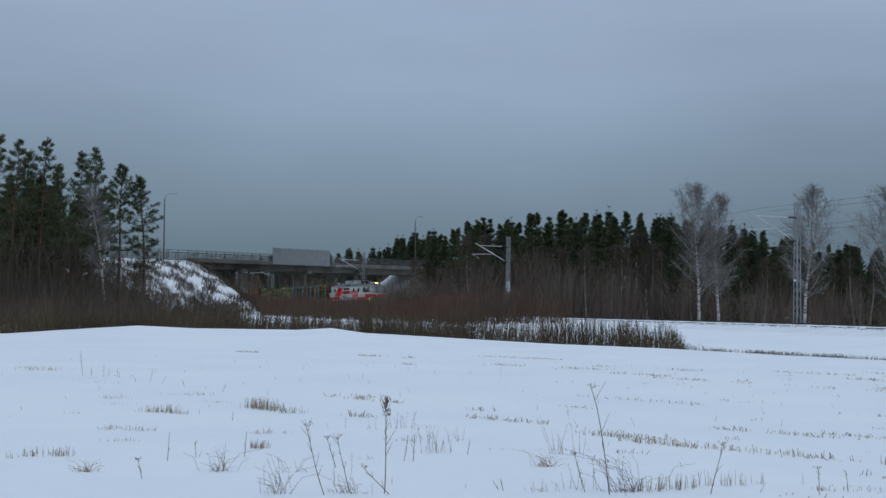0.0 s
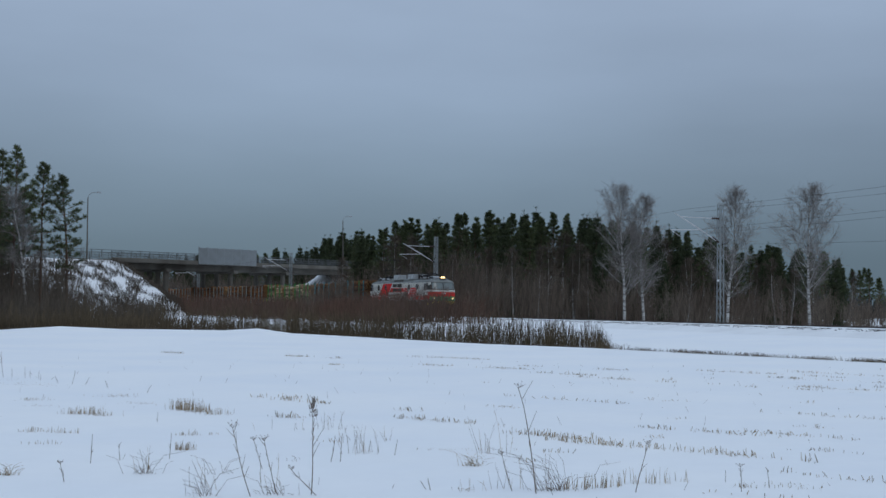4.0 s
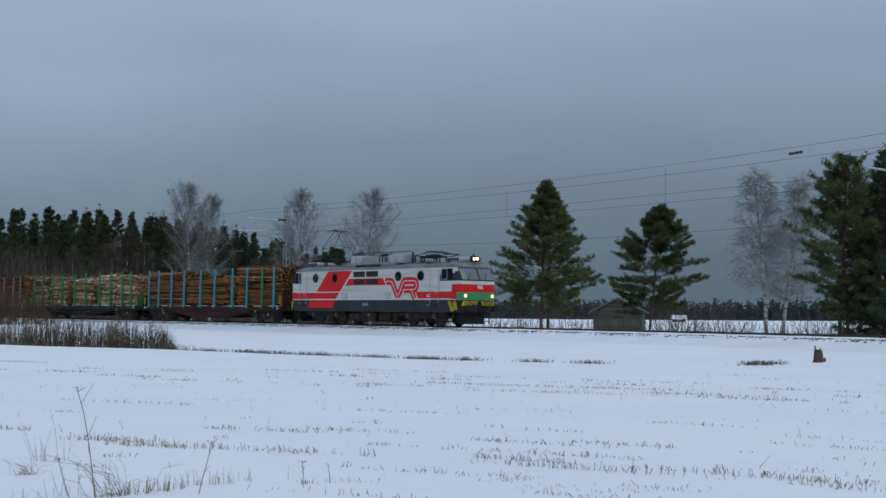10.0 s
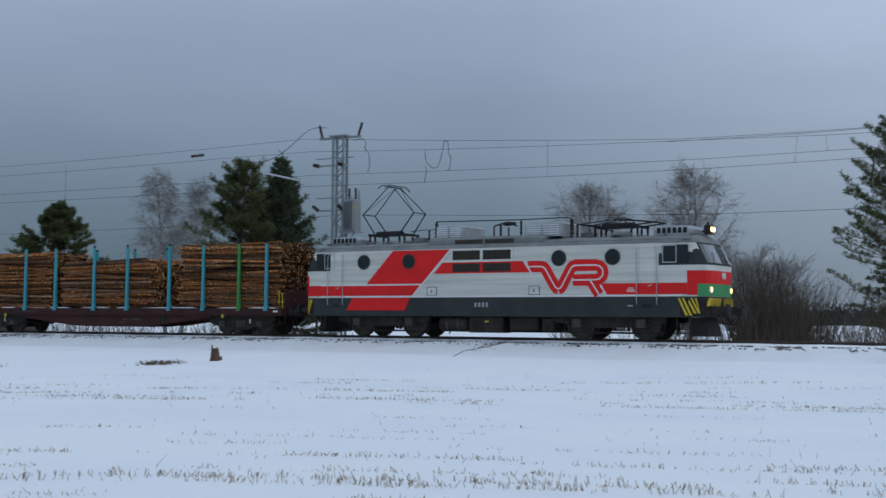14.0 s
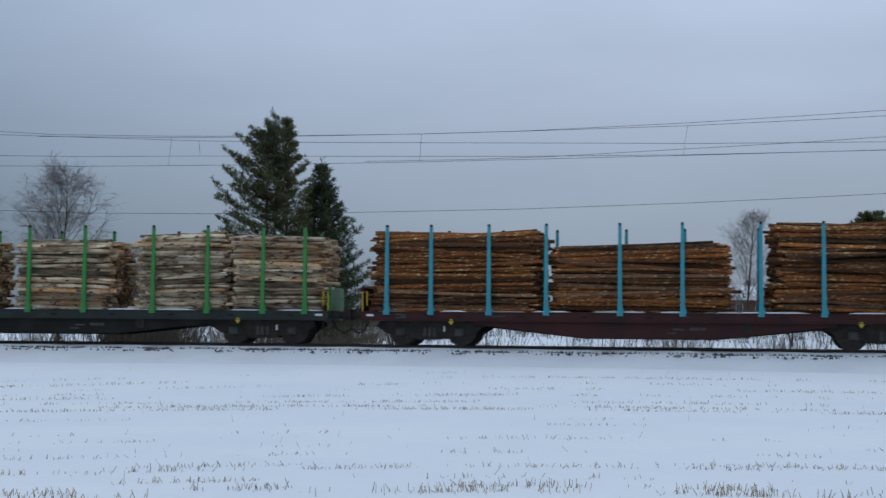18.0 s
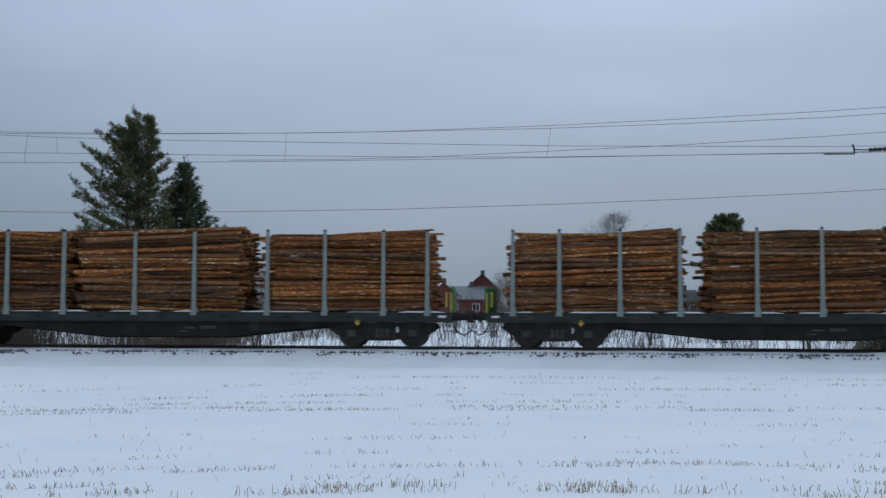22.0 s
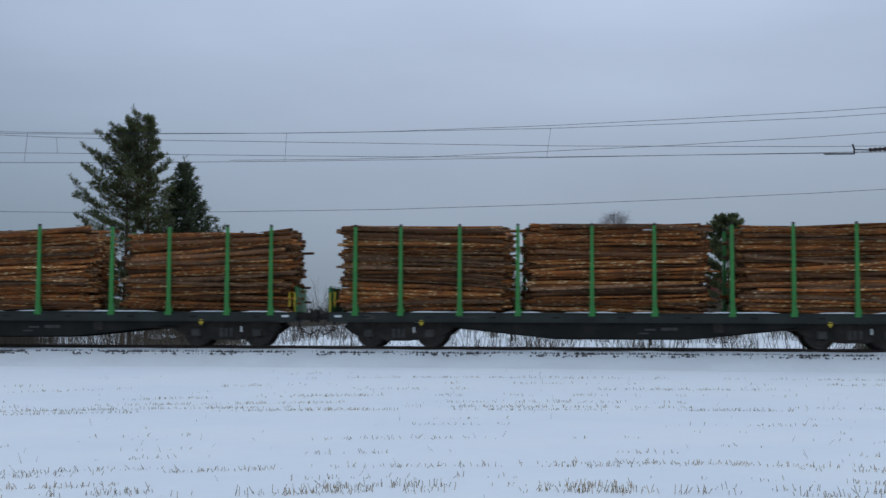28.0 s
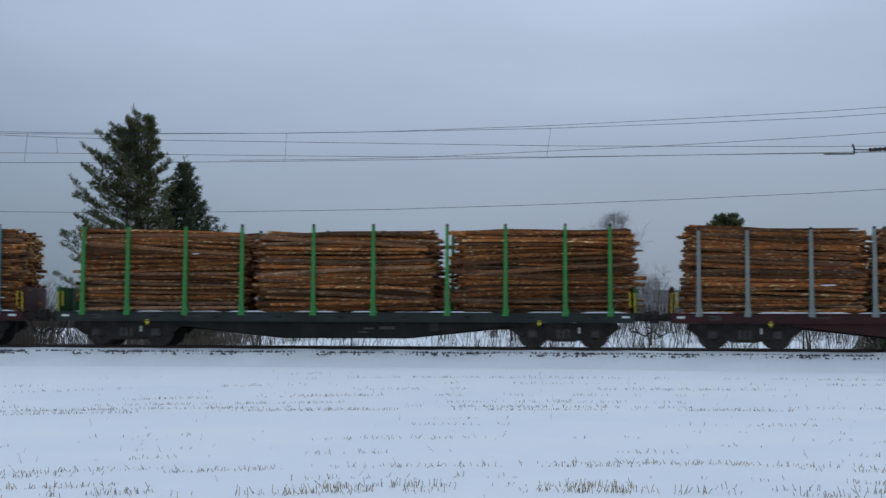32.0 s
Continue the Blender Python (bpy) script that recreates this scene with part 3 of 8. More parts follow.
def build_mast(s, h=8.9, side=-4.1):
    """A slim lattice mast with a hinged bracket reaching over the line (towards -y)."""
    m = thing("catenary_mast", None, None, "slim galvanised lattice mast with a bracket arm over the track", "catenary mast", "masts along the railway", at=track_frame(s, side, RAIL_TOP - 0.4))
    w = -side
    part("lattice", lattice(Shape(), 0.44, 0.28, h, 0.32, 15, 0.042, 0.018), STEEL_MAST, m)
    part("footing", Shape().bevel_box((0, 0, 0.1), (0.8, 0.8, 0.5), 0.06), CONCRETE, m)
    z = 0.4
    part("bracket_tube", Shape().tube((0, -0.2, 6.0 + z), (0.1, -w, 8.0 + z), 0.045, n=6), ALU, m)
    part("insulator", insulator(Shape(), (0, -0.15, 5.95 + z), (0, -0.75, 6.35 + z), 0.10, 4), PORCELAIN, m)
    part("tie_tube", Shape().tube((0, -0.15, 7.75 + z), (0.1, -w + 0.4, 7.75 + z), 0.035, n=6), ALU, m)
    part("insulator", insulator(Shape(), (0, -0.10, 7.75 + z), (0, -0.85, 7.75 + z), 0.10, 4), PORCELAIN, m)
    part("registration_arm", Shape().tube((0.05, -w * 0.42, 6.85 + z), (0.1, -w - 0.4, 6.75 + z), 0.032, n=6).tube((0.1, -w - 0.3, 6.72 + z), (0.1, -w + 0.5, 6.28 + z), 0.02, n=6), ALU, m)
    part("strut", Shape().tube((0.05, -w * 0.42, 6.86 + z), (0.08, -w * 0.8, 7.62 + z), 0.02, n=5), ALU, m)
    part("insulator", insulator(Shape(), (0, 0.2, 6.2), (0, 0.55, 6.35), 0.06, 3), PORCELAIN, m)
    part("number_plate", Shape().box((0, -0.2, 3.5), (0.3, 0.012, 0.14)), TRIM_WHITE, m)
    return m


for s, side in zip((-247.95, -195.75, -143.65, -90.45, 16.0), (-4.1, -4.1, -4.1, -4.1, -2.9)):
    build_mast(s, 9.3, side)
box_a = part("switch_box", Shape().bevel_box((0.28, -0.1, 3.6), (0.4, 0.35, 1.2), 0.04), VENT, next(o for o in scene.objects if o.name == "catenary_mast.002"))


def build_transformer_mast():
    m = thing("transformer_mast", None, None, "galvanised lattice mast carrying a grey transformer and wire cross-arms", "catenary mast", "masts along the railway", at=track_frame(MASTS[4], -2.9, RAIL_TOP - 0.4))
    h = 9.35
    s = Shape()
    for x in (-0.27, 0.27):
        s.box((x, -0.16, h / 2), (0.12, 0.05, h)).box((x, 0.16, h / 2), (0.12, 0.05, h))
    part("leg", s, STEEL_MAST, m)
    s = Shape()
    n = 17
    for i in range(n):
        z0, z1 = 0.3 + (h - 0.6) * i / n, 0.3 + (h - 0.6) * (i + 1) / n
        e = 1 if i % 2 else -1
        for y in (-0.16, 0.16):
            s.box((0, y, (z0 + z1) / 2), (0.75, 0.03, 0.055), turn=Euler((0, e * math.atan2(z1 - z0, 0.54), 0)).to_matrix())
    part("brace", s, STEEL_MAST, m)
    part("footing", Shape().bevel_box((0, 0, 0.05), (1.3, 1.0, 0.5), 0.06), CONCRETE, m)
    arm = part("cross_arm", Shape().box((0, 0, h - 0.02), (2.2, 0.14, 0.10)).box((0, 0, h + 0.06), (0.9, 0.5, 0.06)), STEEL_MAST, m)
    for x, dx in ((-0.98, -0.16), (0.98, 0.2)):
        part("insulator", insulator(Shape(), (x, 0, h + 0.04), (x + dx, 0, h + 0.62), 0.085, 6), PORCELAIN, arm)
    for z, y in ((8.05, -0.3), (6.0, -0.3)):
        a = part("cross_arm", Shape().box((-0.25, -0.2, z), (1.5, 0.08, 0.07)), STEEL_MAST, m)
        for x, dx in ((-1.0, -0.34), (0.3, -0.28)):
            part("insulator", insulator(Shape(), (x, -0.2, z), (x + dx, -0.2, z + (0.24 if z < 7 else 0.08)), 0.10, 4), PORCELAIN, a)
    for z in (6.55, 8.35):
        part("wire_clamp", Shape().box((0, -0.4, z), (2.0, 0.04, 0.05)), STEEL_MAST, m)
    t = part("transformer", Shape().bevel_box((0.76, -0.1, 5.75), (0.62, 0.6, 1.45), 0.08), STEEL_MAST, m, "grey oil transformer with two bushings")
    s = Shape()
    for i in range(7):
        s.box((0.52 + i * 0.08, -0.44, 5.75), (0.025, 0.12, 1.2))
    part("cooling_fin", s, STEEL_MAST, t)
    for x in (0.60, 0.93):
        part("bushing", insulator(Shape(), (x, -0.1, 6.4), (x, -0.1, 6.98), 0.08, 6), PORCELAIN, t)
    part("bushing", Shape().lathe((1.0, 0.1, 6.4), (1.0, 0.1, 6.9), [(0, 0.06), (1.0, 0.05)], 8), VENT, t)
    part("platform", Shape().box((0.72, -0.1, 4.98), (0.9, 0.7, 0.07)).tube((1.0, -0.3, 4.95), (0.27, -0.16, 4.1), 0.03, n=5), STEEL_MAST, m)
    part("sign", Shape().box((0.27, -0.20, 3.3), (0.16, 0.012, 0.12)), TRIM_WHITE, m)
    part("sign", Shape().box((0.0, -0.2, 1.35), (0.26, 0.012, 0.10)), YELLOW, m)
    part("arm_tube", Shape().tube((-0.45, -2.6, 7.15), (-1.95, -3.0, 7.5), 0.04, n=6), ALU, m)
    part("sign", Shape().box((1.08, -0.4, 6.1), (0.06, 0.012, 0.16)), YELLOW, t)


build_transformer_mast()


def strung(name, label, side, points, r=0.0075):
    """A wire through (arc length, height over the rails) on one side of the line's middle."""
    thing(name, Shape().path([rail_point(s, side, z) for s, z in points], r, 5), WIRE, label, "overhead wire", "wires over the line")


def sagging(heights, sags):
    """Points of a wire hung from mast to mast up to the transformer mast."""
    out = []
    for i in range(4):
        for j in range(10):
            k = j / 10
            out.append((MASTS[i] + (MASTS[i + 1] - MASTS[i]) * k, heights[i] + (heights[i + 1] - heights[i]) * k - 4 * sags[i] * k * (1 - k)))
    return out


strung("messenger_wire", "dark messenger wire sagging between the masts", 0.0, sagging([7.8, 7.9, 8.0, 8.2, 8.50], [0.5, 0.5, 0.45, 0.25]) + [(-36.25, 8.50), (-33.6, 8.31), (-29, 7.97), (-23.6, 7.61), (-19, 7.33), (-14.7, 7.24), (-11.9, 7.21), (-5.8, 7.20), (-2.4, 7.23), (3.1, 7.28), (7.2, 7.36), (12, 7.46), (20, 7.8)])
strung("second_messenger_wire", "second dark wire of the overlap span", -0.6, sagging([7.6, 7.7, 7.9, 8.0, 8.10], [0.4, 0.4, 0.4, 0.3])[30:] + [(-36.25, 8.02), (-33.6, 7.89), (-30, 7.74), (-25, 7.55), (-19, 7.35), (-14, 7.16), (-10, 7.06), (-2.5, 6.92), (3.5, 6.77), (12, 6.60), (20, 6.5)])
strung("contact_wire", "dark contact wire hung over the track", 0.0, sagging([6.25, 6.25, 6.25, 6.27, 6.42], [0.02, 0.02, 0.02, 0.02]) + [(-36.25, 6.42), (-30, 6.32), (-22.5, 6.23), (-18, 6.19), (-11.9, 6.20), (-5.8, 6.24), (3, 6.30), (12, 6.32), (20, 6.34)])
strung("second_contact_wire", "second dark wire of the overlap span", -0.6, sagging([6.4, 6.5, 6.5, 6.65, 6.97], [0.05, 0.05, 0.05, 0.0])[30:] + [(-36.25, 6.97), (-29.3, 6.82), (-24, 6.70), (-18, 6.62), (-14, 6.61), (-8, 6.54), (-2.5, 6.46), (3, 6.40), (12, 6.38), (20, 6.36)])
strung("rising_wire", "dark wire rising towards the next mast", -1.0, [(-20, 7.42), (-15, 7.34), (-12, 7.33), (-6, 7.36), (-2.5, 7.39), (3, 7.53), (7.2, 7.67), (12, 7.83), (20, 8.15)])
strung("crossing_wire", "dark wire climbing from the overlap", -1.2, [(-8, 6.44), (-4.2, 6.46), (-1.3, 6.52), (1.6, 6.63), (7.2, 6.82), (12, 7.02), (20, 7.4)])
strung("return_wire", "thin return wire on the far side of the masts", -3.4, sagging([5.6, 5.6, 5.7, 5.75, 5.45], [0.5, 0.5, 0.55, 0.5]) + [(-36.25, 5.45), (-30, 5.20), (-24, 4.98), (-19, 4.83), (-14, 4.80), (-8.7, 4.83), (-2.8, 4.91), (3, 5.06), (7.3, 5.20), (12.2, 5.37), (20, 5.7)], 0.008)
# droppers between messenger and contact wire
for s0, z0, s1, z1, sd in ((-14.7, 7.22, -14.8, 6.21, 0.0), (-13.9, 7.14, -13.85, 6.61, -0.6), (-5.8, 7.2, -5.85, 6.25, 0.0), (3.14, 7.28, 3.0, 6.31, 0.0), (-24.5, 7.66, -24.5, 6.25, 0.0), (-50, 8.1, -50, 6.28, 0.0), (-62, 7.95, -62, 6.26, 0.0), (-75, 8.0, -75, 6.26, 0.0)):
    thing("dropper", Shape().path([rail_point(s0, sd, z0), rail_point(s1, sd, z1)], 0.006, 4), WIRE, "thin dropper wire between two overhead wires", "overhead wire", "dropper wires")
# loops of cable that jump between the wires beside the transformer mast
for side, r, pts in ((-0.5, 0.014, [(-34.0, 8.36), (-33.5, 8.40), (-33.35, 8.2), (-33.4, 8.0), (-33.2, 7.75), (-33.15, 7.3), (-33.25, 6.92)]),
                     (-0.7, 0.014, [(-30.5, 7.78), (-30.52, 7.45), (-30.38, 7.15), (-30.1, 6.98), (-29.9, 7.05), (-29.75, 7.45), (-29.6, 8.05), (-29.45, 8.05), (-29.4, 7.75), (-29.42, 7.6), (-29.3, 7.4), (-29.33, 7.0), (-29.45, 6.82)]),
                     (-0.5, 0.012, [(-30.42, 7.08), (-30.34, 6.85), (-30.43, 6.35)]),
                     (-2.0, 0.014, [(-41.2, 8.15), (-40.6, 7.95), (-39.6, 7.98), (-38.6, 8.4), (-37.6, 9.1), (-37.1, 9.3), (-36.4, 9.28)])):
    fine = []
    for i in range(len(pts) - 1):
        p0, p1, p2, p3 = pts[max(i - 1, 0)], pts[i], pts[i + 1], pts[min(i + 2, len(pts) - 1)]
        for j in range(5):
            k = j / 5
            fine.append(tuple(0.5 * (2 * b + (c - a) * k + (2 * a - 5 * b + 4 * c - d) * k * k + (3 * b - a - 3 * c + d) * k ** 3) for a, b, c, d in zip(p0, p1, p2, p3)))
    thing("jumper_cable", Shape().path([rail_point(s, side, z) for s, z in fine + [pts[-1]]], r, 5), WIRE, "dark jumper cable looping between overhead wires", "overhead wire", "jumper cables")
for k, (s, a, z) in enumerate(((-43.4, -1.2, 8.28), (13.4, -0.6, 6.46))):
    i = thing("strain_insulator", insulator(Shape(), rail_point(s, a, z), rail_point(s + 0.75, a, z + 0.03), 0.085, 5), PORCELAIN, "dark ribbed strain insulator in an overhead wire", "insulator", "strain insulators")
thing("tension_yoke", Shape().path([rail_point(12.9, -0.6, 6.66), rail_point(12.95, -0.6, 6.5), rail_point(12.95, -0.6, 6.34)], 0.03, 5).path([rail_point(12.95, -0.6, 6.48), rail_point(13.4, -0.6, 6.46)], 0.02, 5).path([rail_point(12.0, -0.6, 6.35), rail_point(12.95, -0.6, 6.34)], 0.022, 5).path([rail_point(14.1, -0.6, 6.48), rail_point(16, -1.0, 6.5)], 0.02, 5), WIRE, "steel yoke joining two overhead wires", "overhead wire")


# ---- trees ----
def limb(shape, a, d, length, r0, r1, rnd, steps=3, bend=0.12, lift=0.0, n=4, slot=0):
    """A crooked branch; returns its points."""
    pts, p, d = [Vector(a)], Vector(a), Vector(d).normalized()
    for i in range(steps):
        d = (d + Vector((rnd.gauss(0, bend), rnd.gauss(0, bend), rnd.gauss(0, bend) + lift))).normalized()
        p = p + d * (length / steps)
        pts.append(p)
    shape.sweep(pts, [r0 + (r1 - r0) * i / steps for i in range(steps + 1)], n, slot)
    return pts


def along(pts, k):
    f = k * (len(pts) - 1)
    i = min(int(f), len(pts) - 2)
    return pts[i].lerp(pts[i + 1], f - i), (pts[i + 1] - pts[i]).normalized()


def bare_tree(h, spread, seed, first=0.22, limbs=34, droop=0.0, twig=0.011, stems=1, fan=0.7, density=1.0):
    """Trunk and twigs of a leafless tree."""
    rnd = random.Random(seed)
    trunk, twigs = Shape(), Shape()
    for st in range(stems):
        lean = Vector((rnd.gauss(0, 0.05), rnd.gauss(0, 0.05), 1)) if stems == 1 else Vector((rnd.uniform(-0.2, 0.2), rnd.uniform(-0.2, 0.2), 1))
        hh = h * (1 if st == 0 else rnd.uniform(0.75, 0.95))
        base = Vector((0, 0, -0.3)) if st == 0 else Vector((rnd.uniform(-0.4, 0.4), rnd.uniform(-0.4, 0.4), -0.3))
        main = limb(trunk, base, lean, hh * 0.97, 0.010 * h + 0.025, 0.012, rnd, 9, 0.035, 0.03, 7)
        for i in range(int(limbs * density / stems) + 3):
            k = first + (0.97 - first) * (i + rnd.random()) / (limbs * density / stems + 3)
            p, up = along(main, k)
            a = rnd.uniform(0, 2 * math.pi)
            u = (k - first) / (1 - first)
            reach = spread * (math.sin(math.pi * min(1, 0.22 + 0.80 * u)) ** 0.8) * rnd.uniform(0.65, 1.15) + 0.25
            d = Vector((math.cos(a), math.sin(a), fan * rnd.uniform(0.6, 1.5) + 0.5 * u))
            b = limb(twigs, p, d, reach * 1.25, 0.013 + 0.020 * (1 - u) * h / 12, 0.007, rnd, 4, 0.13, 0.07 - droop * 0.4, slot=1 if k < 0.6 else 0)
            for j in range(int((9 + reach * 4.5) * density)):
                q, dd = along(b, rnd.uniform(0.25, 1.0))
                e = (dd + Vector((rnd.gauss(0, 0.75), rnd.gauss(0, 0.75), rnd.gauss(0.12 - droop, 0.5)))).normalized()
                c = limb(twigs, q, e, rnd.uniform(0.4, 1.0) * (0.55 + reach * 0.28), twig * 1.2, twig * 0.7, rnd, 2, 0.2, -droop * 0.8, 3)
                for m in range(6):
                    q2, d2 = along(c, rnd.uniform(0.2, 1.0))
                    e2 = (d2 + Vector((rnd.gauss(0, 0.8), rnd.gauss(0, 0.8), rnd.gauss(-droop, 0.5)))).normalized()
                    twigs.tube(q2, q2 + e2 * rnd.uniform(0.25, 0.6), twig * 0.75, twig * 0.45, 3, False)
    return trunk, twigs


def tuft(shape, c, d, size, rnd, blades=9, width=0.11):
    """A spray of needles as narrow leaves fanned round a shoot."""
    side = d.orthogonal().normalized()
    up = d.cross(side)
    turn = rnd.uniform(0, 2 * math.pi)
    for i in range(blades):
        a = turn + 2 * math.pi * i / blades
        o = (side * math.cos(a) + up * math.sin(a))
        e = (d * rnd.uniform(0.25, 1.1) + o * rnd.uniform(0.5, 0.9)).normalized() * size * rnd.uniform(0.7, 1.15)
        w = e.cross(o if abs(e.dot(o)) < 0.9 * e.length else d).normalized() * size * width
        b = c - d * (size * rnd.uniform(0.0, 0.5))
        shape.solid([b - w * 0.4, b + e * 0.6 - w * 0.55, b + e, b + e * 0.5 + w * 0.6], [(0, 1, 2, 3)])


def pine_tree(h, spread, seed, clear=0.25, whorls=15, size=0.28, forks=((0.0, 1.0),), peak=0.35, blades=7, top=0.75, lop=0.0, width=0.14, arms=8, sprays=3, lean=0.0, ragged=0.3, dead=0):
    """Trunk and crown of a pine: whorls of rising limbs, each with side shoots that end in sprays of needles, and gaps between them."""
    rnd = random.Random(seed)
    wood, crown = Shape(), Shape()
    for off, share_up in forks:
        base, hh = Vector((off, rnd.uniform(-0.4, 0.4) if off else 0.0, -0.3)), h * share_up
        main = limb(wood, base, Vector((lean + rnd.gauss(0, 0.02), rnd.gauss(0, 0.02), 1)), hh, 0.009 * h + 0.02, 0.02, rnd, 9, 0.022, 0.03, 7)
        for i in range(dead):
            p, up = along(main, rnd.uniform(0.12, clear))
            a = rnd.uniform(0, 2 * math.pi)
            limb(crown, p, (math.cos(a), math.sin(a), rnd.uniform(-0.3, 0.3)), spread * rnd.uniform(0.25, 0.7), 0.016, 0.006, rnd, 3, 0.2, 0.0, 3, slot=1)
        for i in range(whorls):
            v = (i + 0.4 * rnd.random()) / whorls
            k = clear + (0.99 - clear) * (1 - (1 - v) ** 1.25)
            u = (k - clear) / (1 - clear)
            r = spread * (min(1.0, 0.6 + u / peak * 0.4) if u < peak else ((1 - u) / (1 - peak)) ** top) + 0.10
            r *= rnd.uniform(1 - ragged * (1 - 0.7 * u), 1.06)
            first, many = rnd.uniform(0, 2 * math.pi), 5 if u < 0.85 else 4
            for j in range(many):
                if u < 0.5 and rnd.random() < 0.14:
                    continue
                p, up = along(main, min(0.99, k + rnd.uniform(-0.012, 0.012)))
                a = first + 2 * math.pi * j / many + rnd.gauss(0, 0.3)
                rr = r * rnd.uniform(1 - ragged, 1.10) * (1 + lop * math.cos(a))
                d = Vector((math.cos(a), math.sin(a), -0.14 + 0.72 * u + rnd.gauss(0, 0.12)))
                b = limb(crown, p, d, rr, 0.014 + 0.022 * (1 - u) * h / 12, 0.008, rnd, 4, 0.09, 0.09, slot=1)
                n = max(3, int(arms * (0.4 + 0.6 * rr / max(spread, 0.1))))
                for m in range(n):
                    f = 0.30 + 0.70 * (m + rnd.random()) / n
                    q, dd = along(b, min(f, 1.0))
                    cross = dd.cross(Vector((0, 0, 1))).normalized() * (1 if m % 2 else -1)
                    e = (dd * rnd.uniform(0.5, 1.1) + cross * rnd.uniform(0.5, 1.0) + Vector((0, 0, rnd.uniform(0.0, 0.45)))).normalized()
                    length = (0.16 + 0.30 * rr * (1.12 - f)) * rnd.uniform(0.7, 1.2)
                    tip = q + e * length
                    crown.tube(q, tip, 0.008, 0.005, 3, False, slot=1)
                    for w in range(sprays):
                        at = q.lerp(tip, (w + 1.0) / sprays) + Vector((rnd.gauss(0, 0.05), rnd.gauss(0, 0.05), rnd.gauss(0.02, 0.05)))
                        tuft(crown, at, (e + Vector((rnd.gauss(0, 0.25), rnd.gauss(0, 0.25), 0.45))).normalized(), size * rnd.uniform(0.8, 1.2), rnd, blades, width)
                tuft(crown, b[-1], (b[-1] - b[-2]).normalized() + Vector((0, 0, 0.3)), size * 1.15, rnd, blades + 2, width)
        tuft(crown, main[-1], Vector((0, 0, 1)), size * 0.8, rnd, blades, width)
    return wood, crown


def spruce_tree(h, spread, seed, size=0.34, layers=30, blades=7, slope=0.4, width=0.13, each=7, foot=0.04):
    """A spruce: a spiky cone of drooping limbs whose tips turn up, clothed to the ground."""
    rnd = random.Random(seed)
    wood, crown = Shape(), Shape()
    main = limb(wood, (0, 0, -0.3), (0, 0, 1), h, 0.012 * h + 0.03, 0.015, rnd, 6, 0.01, 0.02, 7)
    for i in range(layers):
        k = foot + (0.97 - foot) * (i + 0.3 * rnd.random()) / layers
        r = min(spread, slope * h * (1 - k)) * rnd.uniform(0.86, 1.08) + 0.10
        first, many = rnd.uniform(0, 2 * math.pi), each if k < 0.85 else 4
        for j in range(many):
            a = first + 2 * math.pi * j / many + rnd.gauss(0, 0.2)
            p, up = along(main, k)
            rr = r * rnd.uniform(0.66, 1.12)
            b = limb(crown, p, (math.cos(a), math.sin(a), -0.42 + 1.0 * k), rr, 0.022, 0.008, rnd, 4, 0.04, 0.10, slot=1)
            n = int(4 + rr * 8)
            for m in range(n):
                f = 0.12 + 0.88 * (m + rnd.random()) / n
                q, dd = along(b, min(f, 1.0))
                cross = dd.cross(Vector((0, 0, 1))).normalized() * (1 if m % 2 else -1)
                e = (dd * 0.8 + cross * rnd.uniform(0.3, 0.9) + Vector((0, 0, rnd.uniform(-0.5, 0.0)))).normalized()
                tuft(crown, q + e * (0.10 + 0.16 * rr * (1.1 - f)), e, size * rnd.uniform(0.7, 1.15), rnd, blades, width)
            tuft(crown, b[-1], (b[-1] - b[-2]).normalized(), size * 0.9, rnd, 5, width)
    tuft(crown, main[-1], Vector((0, 0, 1)), size * 1.2, rnd, 5, width)
    return wood, crown


def plant(name, label, category, at, wood, leaf, wood_mat, leaf_mat, leaf_name="crown", group="", size=1.0, turn=0.0):
    t = thing(name, None, None, label, category, group)
    t.matrix_basis = pose(*at, 0, 0, turn) @ Matrix.Diagonal((size, size, size, 1))
    part("trunk", wood, wood_mat, t, smooth=60 if isinstance(wood, Shape) else 0)
    part(leaf_name, leaf, (leaf_mat, wood_mat), t)
    return t


def ground_spot(bearing, metres):
    p = spot(bearing, metres)
    return Vector((p.x, p.y, surface(p.x, p.y)))


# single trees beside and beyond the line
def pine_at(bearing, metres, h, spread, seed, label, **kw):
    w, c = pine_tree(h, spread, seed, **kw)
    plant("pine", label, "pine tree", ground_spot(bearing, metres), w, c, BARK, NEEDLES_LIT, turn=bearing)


pine_at(-27.15, 95, 11.8, 4.5, 21, "broad dark green pine with a forked trunk beside a barn", clear=0.20, whorls=25, forks=((0.0, 1.0), (0.5, 0.96)), peak=0.16, size=0.34, top=0.90, arms=13, ragged=0.28, width=0.16)
pine_at(-31.95, 100, 10.4, 4.7, 22, "spreading dark green pine with an open crown", clear=0.22, whorls=26, peak=0.22, size=0.34, top=0.85, arms=16, sprays=4, ragged=0.30, width=0.15)
pine_at(-40.05, 66, 9.4, 2.7, 23, "tall open pine beside a dark spruce", clear=0.22, whorls=19, peak=0.40, size=0.25, top=0.5, arms=12, forks=((0.0, 1.0), (0.45, 0.93)), width=0.14, ragged=0.42)
pine_at(-69.6, 66, 12.45, 3.1, 24, "tall open-crowned pine with three stems behind the track", clear=0.14, whorls=19, forks=((0.70, 1.0), (-0.12, 0.965), (-0.5, 0.945)), peak=0.34, size=0.23, top=0.52, lop=-0.36, arms=12, width=0.15, ragged=0.38)
